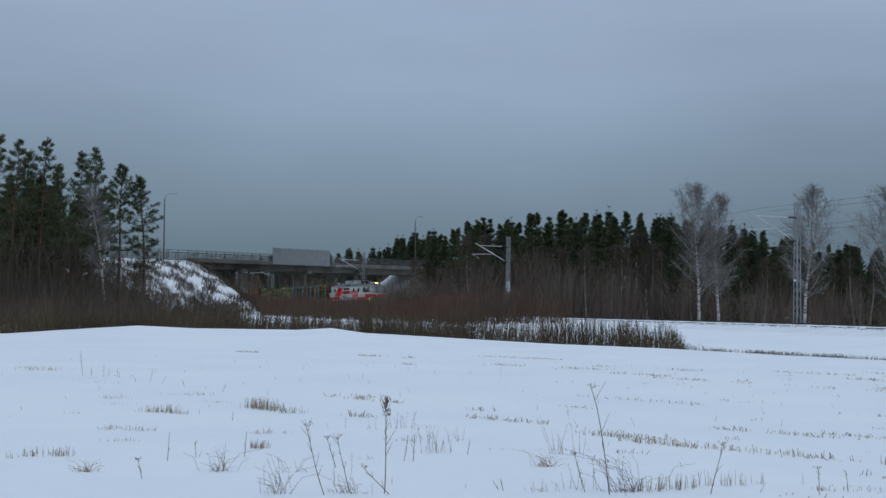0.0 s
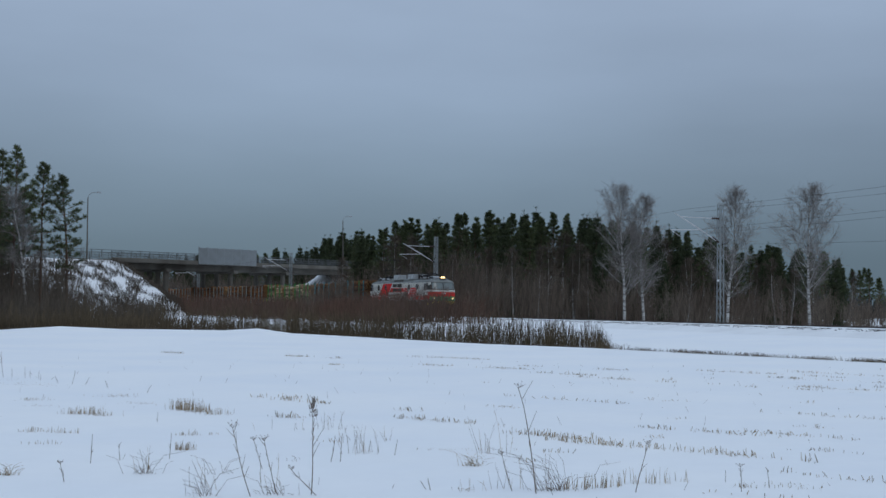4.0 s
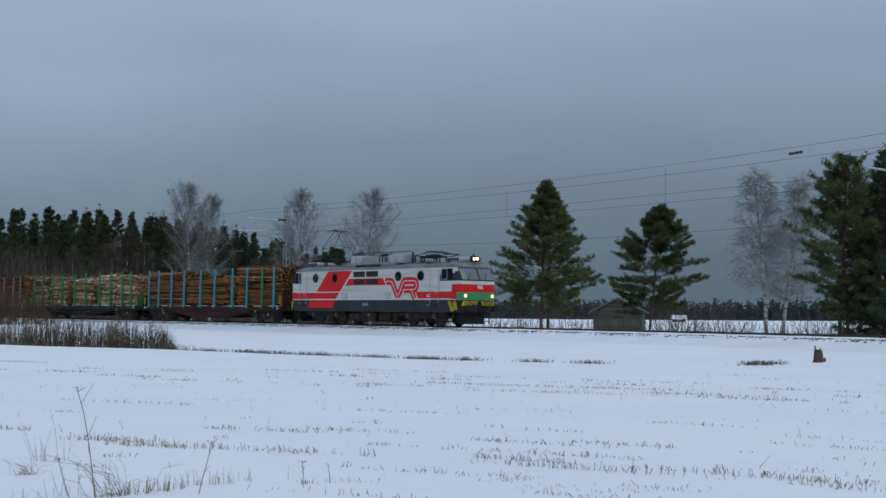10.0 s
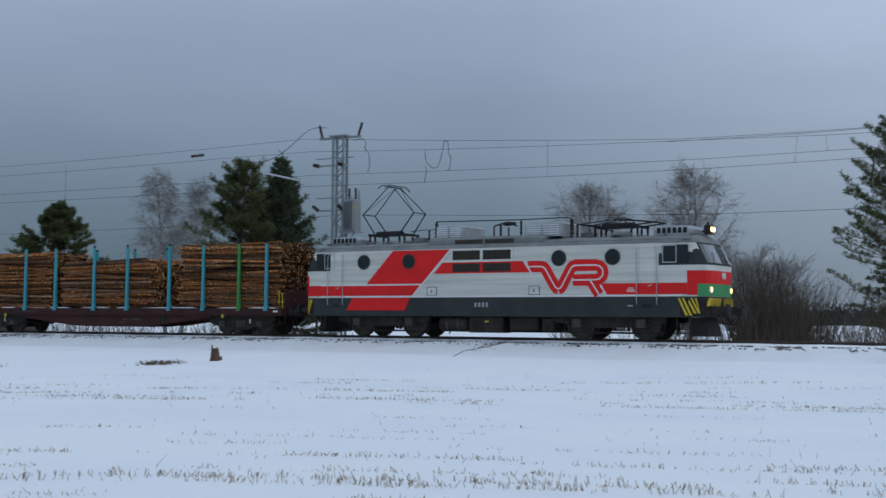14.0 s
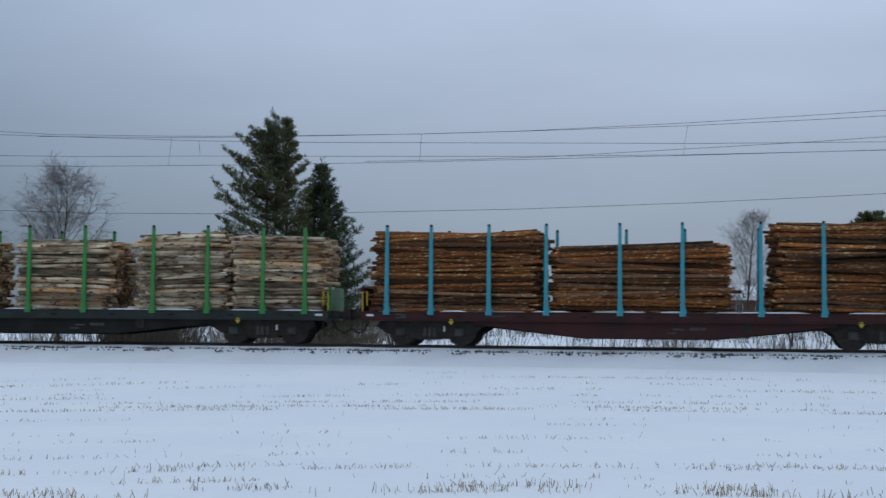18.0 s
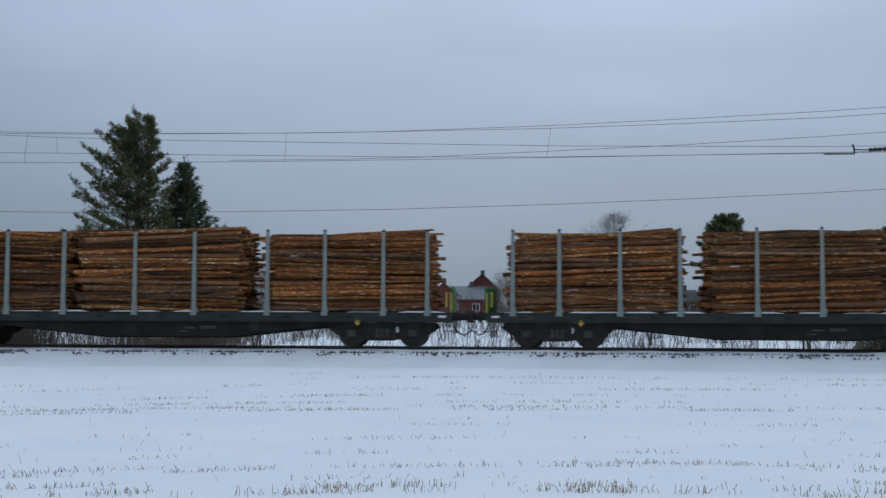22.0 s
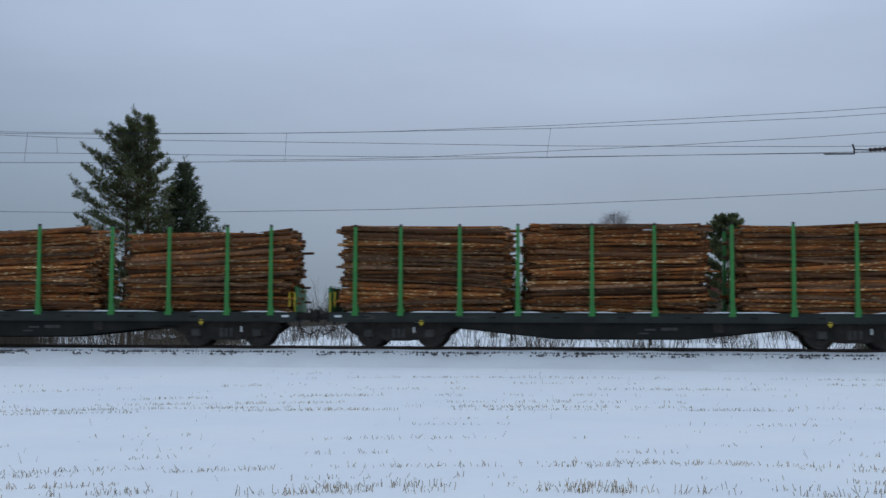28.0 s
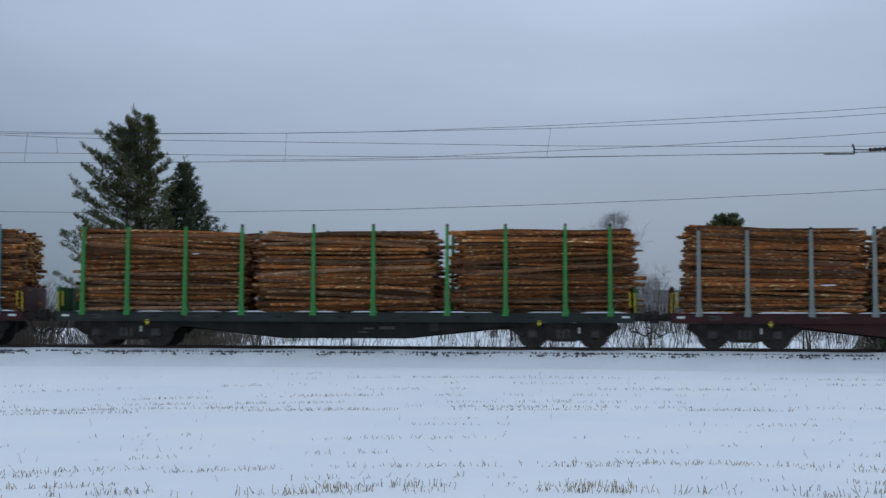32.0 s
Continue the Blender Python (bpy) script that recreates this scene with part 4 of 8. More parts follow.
pine_at(-96.2, 120, 11.1, 3.1, 25, "small round pine beyond the railway", clear=0.25, whorls=18, peak=0.5, size=0.40, top=0.42, arms=14, sprays=4, width=0.16, ragged=0.2)
for b, r, h, sp, sd, sl, lab in ((-42.0, 67, 10.4, 2.8, 31, 0.42, "dense dark spruce beside the railway mast"), (-71.75, 68, 10.8, 3.0, 32, 0.41, "narrow dark spruce beside a tall pine"), (-102.6, 95, 9.2, 2.4, 33, 0.36, "dark spruce beyond the railway")):
    w, c = spruce_tree(h, sp, sd, size=0.30, slope=sl, layers=34, width=0.15, each=8)
    plant("spruce", lab, "spruce tree", ground_spot(b, r), w, c, BARK, SPRUCE)
BIRCH = "leafless birch with pale trunk and fine twigs"
for b, r, h, sp, sd, kw in ((-11.45, 125, 14.4, 3.0, 41, {}), (-12.3, 127, 13.6, 2.6, 42, {}), (-15.9, 126, 14.4, 2.7, 43, {}), (-19.45, 125, 14.2, 3.3, 44, {}), (-37.05, 92, 12.7, 2.4, 45, dict(droop=0.3)), (-37.75, 94, 12.3, 2.2, 46, dict(droop=0.3))):
    w, c = bare_tree(h, sp, sd, twig=0.007, limbs=40, density=1.25, fan=1.0, **kw)
    plant("birch", BIRCH, "birch tree", ground_spot(b, r), w, c, BIRCH_BARK, TWIG, "branchwork", "bare birches")
for b, r, h, sp, sd, st, lab in ((-56.2, 68, 9.2, 2.7, 51, 1, "leafless birch with dark trunk behind the track"), (-60.4, 68, 9.9, 2.8, 52, 1, "wide leafless tree with fanned dark limbs"), (-90.75, 118, 11.9, 3.2, 53, 1, "small leafless tree beyond the railway"), (-75.0, 95, 6.4, 1.8, 54, 3, "small leafless tree beyond the railway"), (-64.0, 78, 6.0, 2.2, 55, 3, "leafless shrub beside the railway"), (-62.7, 80, 5.6, 2.0, 56, 3, "leafless shrub beside the railway"), (-86.5, 110, 6.0, 2.0, 57, 3, "small leafless tree beyond the railway"), (-92.6, 100, 5.2, 2.2, 58, 3, "small leafless tree beyond the railway"), (-99.5, 90, 5.0, 2.0, 59, 3, "small leafless tree beyond the railway")):
    w, c = bare_tree(h, sp, sd, first=0.14, twig=0.0058, limbs=44 if st == 1 else 38, stems=st, fan=0.95, droop=0.15 if r < 70 else 0.0, density=1.25 if r < 70 else 1.1)
    plant("bare_tree", lab, "tree", ground_spot(b, r), w, c, TWIG_DARK, TWIG, "branchwork")

# the two woods: a few models of pine and birch, planted many times
PINES = []
for i, (h, sp, cl) in enumerate(((14.6, 2.5, 0.42), (14.6, 2.3, 0.5), (14.6, 2.6, 0.34), (14.6, 2.1, 0.28), (14.6, 2.7, 0.46), (14.6, 2.0, 0.38))):
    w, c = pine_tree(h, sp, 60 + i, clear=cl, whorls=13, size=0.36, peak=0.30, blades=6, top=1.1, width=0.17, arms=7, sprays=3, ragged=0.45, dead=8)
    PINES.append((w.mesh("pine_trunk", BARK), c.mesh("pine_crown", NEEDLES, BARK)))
BIRCHES = []
for i in range(4):
    w, c = bare_tree(14.0, 2.1, 80 + i, twig=0.013, limbs=28, first=0.3, fan=1.1)
    BIRCHES.append((w.mesh("birch_trunk", BIRCH_BARK), c.mesh("birch_branchwork", TWIG_DARK, BIRCH_BARK)))
SPRUCES = []
for i in range(3):
    w, c = spruce_tree(15.0, 1.9 + 0.3 * i, 90 + i, size=0.48, layers=24, blades=6, slope=0.24 + 0.05 * i, width=0.18, each=6)
    SPRUCES.append((w.mesh("spruce_trunk", BARK), c.mesh("spruce_crown", SPRUCE, BARK)))


def wood(name_group, spots, seed, birch_share, tall, spruce_share=0.2):
    """Trees at (bearing, metres); tall gives their height per hundred metres of distance."""
    rnd = random.Random(seed)
    for b, r in spots:
        k = rnd.random()
        p = ground_spot(b, r)
        size = (tall(b) * r / 100 + 1.6) / 15.0 * rnd.uniform(0.84, 1.01)
        if k < birch_share:
            w, c = BIRCHES[rnd.randrange(4)]
            plant("birch", "leafless birch among dark pines", "birch tree", p, w, c, None, None, "branchwork", name_group, size * rnd.uniform(0.8, 1.0), rnd.uniform(0, 360))
        elif k < birch_share + spruce_share:
            w, c = SPRUCES[rnd.randrange(3)]
            plant("spruce", "dark spruce at the edge of a wood", "spruce tree", p, w, c, None, None, "crown", name_group, size, rnd.uniform(0, 360))
        else:
            w, c = PINES[rnd.randrange(6)]
            plant("pine", "dark pine in a wood beside the railway", "pine tree", p, w, c, None, None, "crown", name_group, size, rnd.uniform(0, 360))


def right_top(b):
    return float(np.interp(-b, [-2, 0, 1.4, 4, 8, 11, 14, 17, 20, 22, 24], [6.2, 6.9, 7.5, 8.0, 8.3, 7.8, 6.7, 5.7, 5.0, 3.6, 2.2]))


rnd = random.Random(17)
wood("wood beyond the railway", [(b + rnd.uniform(-0.25, 0.25), r + rnd.uniform(-5, 5)) for r, step in ((164, 0.8), (177, 0.55), (190, 0.5), (203, 0.42)) for b in np.arange(-22.3 if r > 180 else -20.5, -0.4 if r < 180 else 1.2, step)], 18, 0.16, right_top, 0.3)


# a fringe of thin pale birches before the pines
wood("wood beyond the railway", [(b + rnd.uniform(-0.4, 0.4), 157 + rnd.uniform(-5, 5)) for b in np.arange(-19.5, 1.5, 0.8)], 21, 0.8, lambda b: right_top(b) * 0.86, 0.1)


def left_top(b):
    return float(np.interp(b, [12.5, 13.4, 14.4, 16, 17.5, 19, 22], [8.8, 10.3, 11.3, 12.1, 12.8, 13.0, 12.8]))


wood("wood by the road bank", [(b + rnd.uniform(-0.3, 0.3), r + rnd.uniform(-4, 4)) for r, step, b0 in ((110, 0.8, 16.6), (122, 0.7, 16.0), (134, 0.65, 16.4), (146, 0.65, 16.8)) for b in np.arange(b0, 23.5, step)], 19, 0.12, lambda b: left_top(b) * 0.78)
# the slim pines along the wood's near edge
for i, (b, r, h, sp, cl) in enumerate(((13.25, 98, 11.5, 2.1, 0.40), (14.3, 99, 12.4, 2.1, 0.48), (15.15, 103, 10.8, 1.6, 0.52), (15.65, 97, 13.5, 2.0, 0.40), (16.4, 99, 13.3, 2.0, 0.36), (17.1, 104, 12.8, 1.9, 0.40), (17.75, 98, 14.1, 2.2, 0.38), (18.4, 103, 13.5, 2.0, 0.42), (18.95, 97, 13.9, 2.2, 0.36), (19.8, 100, 14.4, 2.2, 0.38))):
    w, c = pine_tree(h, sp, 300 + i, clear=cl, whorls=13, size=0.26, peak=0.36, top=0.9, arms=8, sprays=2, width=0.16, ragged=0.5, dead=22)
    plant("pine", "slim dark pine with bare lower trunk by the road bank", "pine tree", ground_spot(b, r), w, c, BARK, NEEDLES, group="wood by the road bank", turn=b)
w, c = bare_tree(10.5, 1.2, 320, twig=0.008, limbs=30, first=0.35, fan=1.2)
plant("birch", "slender pale birch before dark pines", "birch tree", ground_spot(14.85, 96), w, c, BIRCH_BARK, TWIG, "branchwork", "wood by the road bank")
wood("trees behind the bridge", [(b + rnd.uniform(-0.1, 0.1), r + rnd.uniform(-8, 8)) for r in (290, 315) for b in np.arange(0.2, 11.5, 0.33)], 20, 0.05, lambda b: float(np.interp(b, [0, 1.0, 2.0, 2.6, 4.7, 8.5, 11], [6.4, 6.4, 6.2, 5.1, 4.7, 4.0, 3.6])), 0.4)


def edge_at(b):
    return float(np.interp(-b, [-e[0] for e in EDGE], [e[1] for e in EDGE]))


# undergrowth, thickets and the far woods: too many stems to count
def thicket(name, label, mat, spots, stems, height, r=0.012, spread=0.5, seed=1, fork=3):
    rnd = random.Random(seed)
    s = Shape()
    for p, scale in spots:
        for i in range(stems):
            a, k = rnd.uniform(0, 2 * math.pi), rnd.random() ** 0.5
            base = p + Vector((math.cos(a), math.sin(a), 0)) * (k * 0.7)
            h = height * scale * rnd.uniform(0.55, 1.1)
            d = Vector((math.cos(a) * spread * k + rnd.gauss(0, 0.1), math.sin(a) * spread * k + rnd.gauss(0, 0.1), 1)).normalized()
            mid = base + d * h * 0.55
            top = mid + (d + Vector((rnd.gauss(0, 0.16), rnd.gauss(0, 0.16), 0.15))).normalized() * h * 0.45
            s.tube(base - Vector((0, 0, 0.2)), mid, r * 1.5, r, 3, False).tube(mid, top, r, r * 0.5, 3, False)
            for j in range(fork):
                q = base.lerp(mid, rnd.uniform(0.35, 1.0)) if rnd.random() < 0.5 else mid.lerp(top, rnd.random())
                e = (d + Vector((rnd.gauss(0, 0.45), rnd.gauss(0, 0.45), rnd.gauss(0.1, 0.2)))).normalized()
                s.tube(q, q + e * h * rnd.uniform(0.15, 0.34), r * 0.7, r * 0.4, 3, False)
    thing(name, s, mat, label, "bushes", kind="stuff")


rnd = random.Random(23)
spots = []
for k in range(400):
    s, a = rnd.uniform(-222, -112), rnd.uniform(3.6, 13)
    p = rail_point(s, a)
    p.z = surface(p.x, p.y) - 0.1
    b = math.degrees(math.atan2(-p.x, p.y))
    scale = float(np.interp(-b, [-9, -6.5, -5, -3, -1.5, 0, 2, 4, 6.2, 7.5], [0.75, 0.72, 0.66, 0.62, 0.62, 0.68, 0.85, 0.8, 0.6, 0.4]))
    spots.append((p, scale))
thicket("willow_thicket", "reddish leafless willow thicket along the railway", WILLOW, spots, 17, 3.9, 0.013, 0.55, 24, 5)
# taller brown scrub that fills the wood's edge and hides the far road bank
spots = []
for k in range(560):
    b = rnd.uniform(-23, 2.9) if k < 400 else rnd.uniform(-5.5, 2.9)
    top = float(np.interp(-b, [-2.6, -1.8, 0, 2, 4.2, 8, 14, 20, 23], [3.6, 5.2, 6.2, 7.2, 7.8, 7.0, 5.5, 4.6, 3.0]))
    spots.append((ground_spot(b, rnd.uniform(146, 178)), top / 5.0 * rnd.uniform(0.55, 1.05)))
thicket("undergrowth", "brown leafless undergrowth at the foot of a wood", SCRUB, spots, 13, 5.0, 0.017, 0.3, 25, 8)
spots = [(ground_spot(b, r), rnd.uniform(0.5, 1.2)) for b, r in [(rnd.uniform(9.2, 23), rnd.uniform(80, 140)) for k in range(520)]]
thicket("saplings", "thin dark leafless saplings between pines", TWIG_DARK, [(ground_spot(rnd.uniform(13.0, 23.5), rnd.uniform(92, 128)), rnd.uniform(0.5, 1.1)) for k in range(210)], 8, 6.0, 0.016, 0.22, 36, 9)
thicket("undergrowth", "grey-brown leafless undergrowth below pines", TWIG_DARK, [(p, k * (1.0 if math.degrees(math.atan2(-p.x, p.y)) > 12.5 else 0.65)) for p, k in spots], 11, 2.8, 0.011, 0.45, 26, 5)
spots = [(ground_spot(b, r), rnd.uniform(0.5, 1.1)) for b, r in [(rnd.uniform(-0.5, 9.5), rnd.uniform(262, 290)) for k in range(240)]]
thicket("undergrowth", "brown leafless scrub beyond the bridge", SCRUB, spots, 12, 8.0, 0.03, 0.35, 31, 6)
spots = []
for k in range(150):
    s = rnd.uniform(-28, 27)
    p = rail_point(s, -rnd.uniform(7.5, 12.5))
    p.z = surface(p.x, p.y) - 0.1
    spots.append((p, rnd.uniform(0.5, 1.1) * (0.25 if -27 < s < -14 else 1.0)))
thicket("trackside_brush", "thin leafless brush behind the railway bank", TWIG_DARK, spots, 13, 1.9, 0.008, 0.6, 27, 3)
spots = [(ground_spot(b, r), rnd.uniform(0.5, 1.3)) for b, r in [(rnd.choice((-25.9, -28.8, -30.0, -33.4, -35.5, -38.3, -39.5, -41.5, -43.2, -55.5, -57.5, -59.5, -61.5, -63.5, -65, -66)) + rnd.gauss(0, 0.6), rnd.uniform(70, 92)) for k in range(130)]]
thicket("roadside_bushes", "low leafless bushes at the foot of the trees", TWIG_DARK, spots, 13, 1.6, 0.011, 0.6, 28, 3)
spots = [(ground_spot(b, r), rnd.uniform(0.6, 1.1)) for b, r in [(rnd.uniform(-66, -62.3), rnd.uniform(64, 76)) for k in range(46)]]
spots = [(ground_spot(b, r), rnd.uniform(0.5, 1.2)) for b, r in [(rnd.uniform(-74.5, -66.5), rnd.uniform(58, 70)) for k in range(55)]]
thicket("roadside_bushes", "low dark bushes at the foot of a pine and a spruce", TWIG_DARK, spots, 13, 2.2, 0.009, 0.6, 34, 4)
spots = [(ground_spot(b, r), rnd.uniform(0.6, 1.1)) for b, r in [(rnd.uniform(-66, -62.3), rnd.uniform(64, 76)) for k in range(46)]]
thicket("shrub_row", "dense dark leafless shrubs beside the railway", TWIG_DARK, spots, 22, 4.0, 0.012, 0.4, 29, 4)
spots = [(ground_spot(b, r), rnd.uniform(0.5, 1.2)) for b, r in [(rnd.uniform(-112, -72), rnd.uniform(105, 150)) for k in range(230)]]
thicket("far_bushes", "grey-brown leafless bushes beyond the railway", TWIG_DARK, spots, 13, 4.4, 0.014, 0.5, 30, 5)

spots = [(ground_spot(b, edge_at(b) + rnd.uniform(1.5, 9.0)), rnd.uniform(0.5, 1.15)) for b in [rnd.uniform(-1.5, 20) for k in range(240)]]
thicket("ditch_brush", "thin brown leafless brush along the ditch", REED, spots, 9, 1.75, 0.010, 0.25, 37, 3)
# reeds along the ditch, thick towards the left bank
rnd = random.Random(33)
s = Shape()


for k in range(10500):
    b = rnd.uniform(-10.9, 21)
    if rnd.random() > 0.72 + 0.8 * noise.noise(Vector((b * 1.4, 2.0, 0.0))) + (0.15 if b > 8 else 0.0):
        continue
    r = edge_at(b) + rnd.uniform(0.3, 4.6)
    p = spot(b, r)
    tall = float(np.interp(-b, [-20, -12, -6, -3, 3, 8, 10.3, 10.9], [1.1, 1.25, 1.2, 1.45, 1.55, 1.45, 1.2, 0.6])) * (0.25 + 0.85 * rnd.random()) * (0.85 + 0.5 * noise.noise(Vector((b * 2.2, 9.0, 0.0))))
    a = Vector((p.x, p.y, -0.75 if r > edge_at(b) + 1 else -0.3))
    d = Vector((rnd.gauss(0, 0.10), rnd.gauss(0, 0.10), 1)).normalized()
    q = a + d * (tall + (-0.1 - a.z))
    s.tube(a, q, 0.012, 0.005, 3, False)
    for j in range(rnd.randrange(3)):
        m = a.lerp(q, rnd.uniform(0.5, 0.95))
        s.tube(m, m + (d + Vector((rnd.gauss(0, 0.4), rnd.gauss(0, 0.4), 0.2))).normalized() * rnd.uniform(0.15, 0.4), 0.007, 0.004, 3, False)
thing("reeds", s, REED, "dry brown reeds and stems along the snowy ditch", "reeds", kind="stuff")
# dark tussocks of grass further along the ditch
s = Shape()
for k in range(420):
    b = rnd.uniform(-41, -10.2)
    if noise.noise(Vector((b * 0.8, 7.0, 0.0))) < (-0.02 if b > -24 else 0.22):
        continue
    c = spot(b, edge_at(b) + rnd.uniform(-1.2, 0.2) + 0.7 * noise.noise(Vector((b * 0.5, 3.0, 0.0))))
    c.z = surface(c.x, c.y)
    for i in range(20):
        a = rnd.uniform(0, 2 * math.pi)
        o = c + Vector((rnd.gauss(0, 0.32), rnd.gauss(0, 0.22), -0.05))
        h = rnd.uniform(0.05, 0.20) * (1.6 if b > -12 else 1.0)
        t = o + Vector((math.cos(a) * 0.6 * h, math.sin(a) * 0.6 * h, h))
        s.tube(o, t, 0.012, 0.005, 3, False)
thing("ditch_grass", s, REED, "dark brown grass tussocks along the snowy ditch", "grass", kind="stuff")

# woods along the horizon: upright sprays of narrow leaves and bare tops
rnd = random.Random(44)
s = Shape()
for dist, h0, step, tint in ((640, 11.0, 0.26, 0), (680, 13.0, 0.30, 0), (760, 14.5, 0.34, 0)):
    for b in np.arange(-180, 180, step):
        seen = -118 < b < 30
        if not seen and rnd.random() < 0.6:
            continue
        d = dist * rnd.uniform(0.96, 1.04)
        p = spot(b + rnd.uniform(-0.1, 0.1), d, -1.5)
        h = h0 * (0.86 + 0.22 * noise.noise(Vector((b * 0.11, dist * 0.1, 0))) + rnd.uniform(-0.14, 0.10)) + 1.5
        p.z += surface(p.x, p.y)
        w = rnd.uniform(1.6, 3.2)
        right = Vector((math.cos(radians(b)), math.sin(radians(b)), 0))
        for i in range(2):
            c = p + right * rnd.uniform(-1.5, 1.5)
            s.solid([c - right * 3.2, c + right * 3.2, c + right * rnd.uniform(-1, 1) + Vector((0, 0, h * rnd.uniform(0.6, 0.8)))], [(0, 1, 2)])
        n = 60 if seen else 14
        big = 1.0 if seen else 2.0
        for i in range(n):
            k = rnd.random() ** 1.1
            c = p + right * (rnd.uniform(-1, 1) * w * (1.15 - k) ** 0.7) + Vector((rnd.uniform(-1, 1), rnd.uniform(-1, 1), k * (h - 0.6)))
            e = (right * rnd.uniform(-0.5, 0.5) + Vector((0, 0, 1))) * rnd.uniform(0.5, 1.1) * big * (2.0 - k)
            o = right * rnd.uniform(0.3, 0.7) * big * (2.6 - 2.0 * k)
            s.solid([c - o, c + o, c + e], [(0, 1, 2)])
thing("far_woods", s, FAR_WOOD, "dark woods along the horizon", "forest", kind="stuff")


# ---- the road bridge over the line ----
A_END, B_END = spot(11.0, 203.0), spot(0.4, 250.0)
ALONG = (B_END - A_END).normalized()
BRIDGE = Matrix.Translation((A_END.x, A_END.y, 0)) @ Matrix.Rotation(math.atan2(ALONG.y, ALONG.x), 4, "Z") @ Matrix.Rotation(-0.011, 4, "Y")
SPAN = (B_END - A_END).length
DECK_TOP = 8.9


def build_bridge():
    """x runs along the road from the near end, y away from the camera."""
    b = thing("road_bridge", None, None, "grey concrete road bridge with railings crossing the railway", "bridge", at=BRIDGE)
    part("deck", Shape().bevel_box((SPAN / 2, 4.6, DECK_TOP - 0.45), (SPAN + 3, 9.6, 0.5), 0.05), CONCRETE, b, "stained concrete bridge deck")
    for y in (1.6, 4.6, 7.6):
        part("girder", Shape().bevel_box((SPAN / 2, y, DECK_TOP - 1.15), (SPAN + 1, 1.0, 0.92), 0.05), CONCRETE, b)
    for y in (-0.1, 9.3):
        part("edge_beam", Shape().bevel_box((SPAN / 2, y, DECK_TOP - 0.30), (SPAN + 4, 0.34, 0.62), 0.05), CONCRETE, b, "pale concrete edge beam")
    for i, x in enumerate((10.5, 26.5, 40.5)):
        for y in ((1.4, 4.6, 7.8) if i else (0.8, 2.6, 4.6, 6.4, 8.2)):
            part("pier", Shape().tube((x, y, -0.5), (x, y, DECK_TOP - 1.5), 0.42, 0.42, 14), CONCRETE, b, smooth=40)
        part("pier_cap", Shape().bevel_box((x, 4.6, DECK_TOP - 1.72), (1.1, 9.0, 0.5), 0.05), CONCRETE, b)
    part("abutment", Shape().bevel_box((-0.6, 4.6, DECK_TOP - 2.0), (1.4, 10.4, 3.0), 0.06), CONCRETE, b)
    part("abutment", Shape().bevel_box((SPAN + 0.6, 4.6, DECK_TOP - 2.0), (1.4, 10.4, 3.0), 0.06), CONCRETE, b)
    for y in (-0.1, 9.3):
        x = -26.0
        while x < SPAN + 24:
            part("railing_post", Shape().box((x, y, DECK_TOP + 0.55), (0.09, 0.09, 1.15)), RAILING, b)
            x += 2.0
        for z in (0.35, 0.75, 1.12):
            part("railing_rail", Shape().tube((-26, y, DECK_TOP + z), (SPAN + 24, y, DECK_TOP + z), 0.04, n=6), RAILING, b)
        for x in np.arange(-2.0, SPAN + 2, 2.0):
            s = Shape()
            for k in range(9):
                s.box((x + 0.2 + k * 0.2, y, DECK_TOP + 0.55), (0.025, 0.025, 1.0))
            part("railing_panel", s, RAILING, b)
    # noise screen of grey panels
    for k in range(7):
        x = 17.9 + k * 2.06
        p = part("screen_panel", Shape().bevel_box((x, -0.34, DECK_TOP + 0.82), (2.0, 0.08, 2.75), 0.02), BARRIER, b, "grey screen panel above the rails")
        part("panel_post", Shape().box((x - 1.03, -0.32, DECK_TOP + 0.86), (0.10, 0.14, 2.9)), STEEL_MAST, p)


build_bridge()


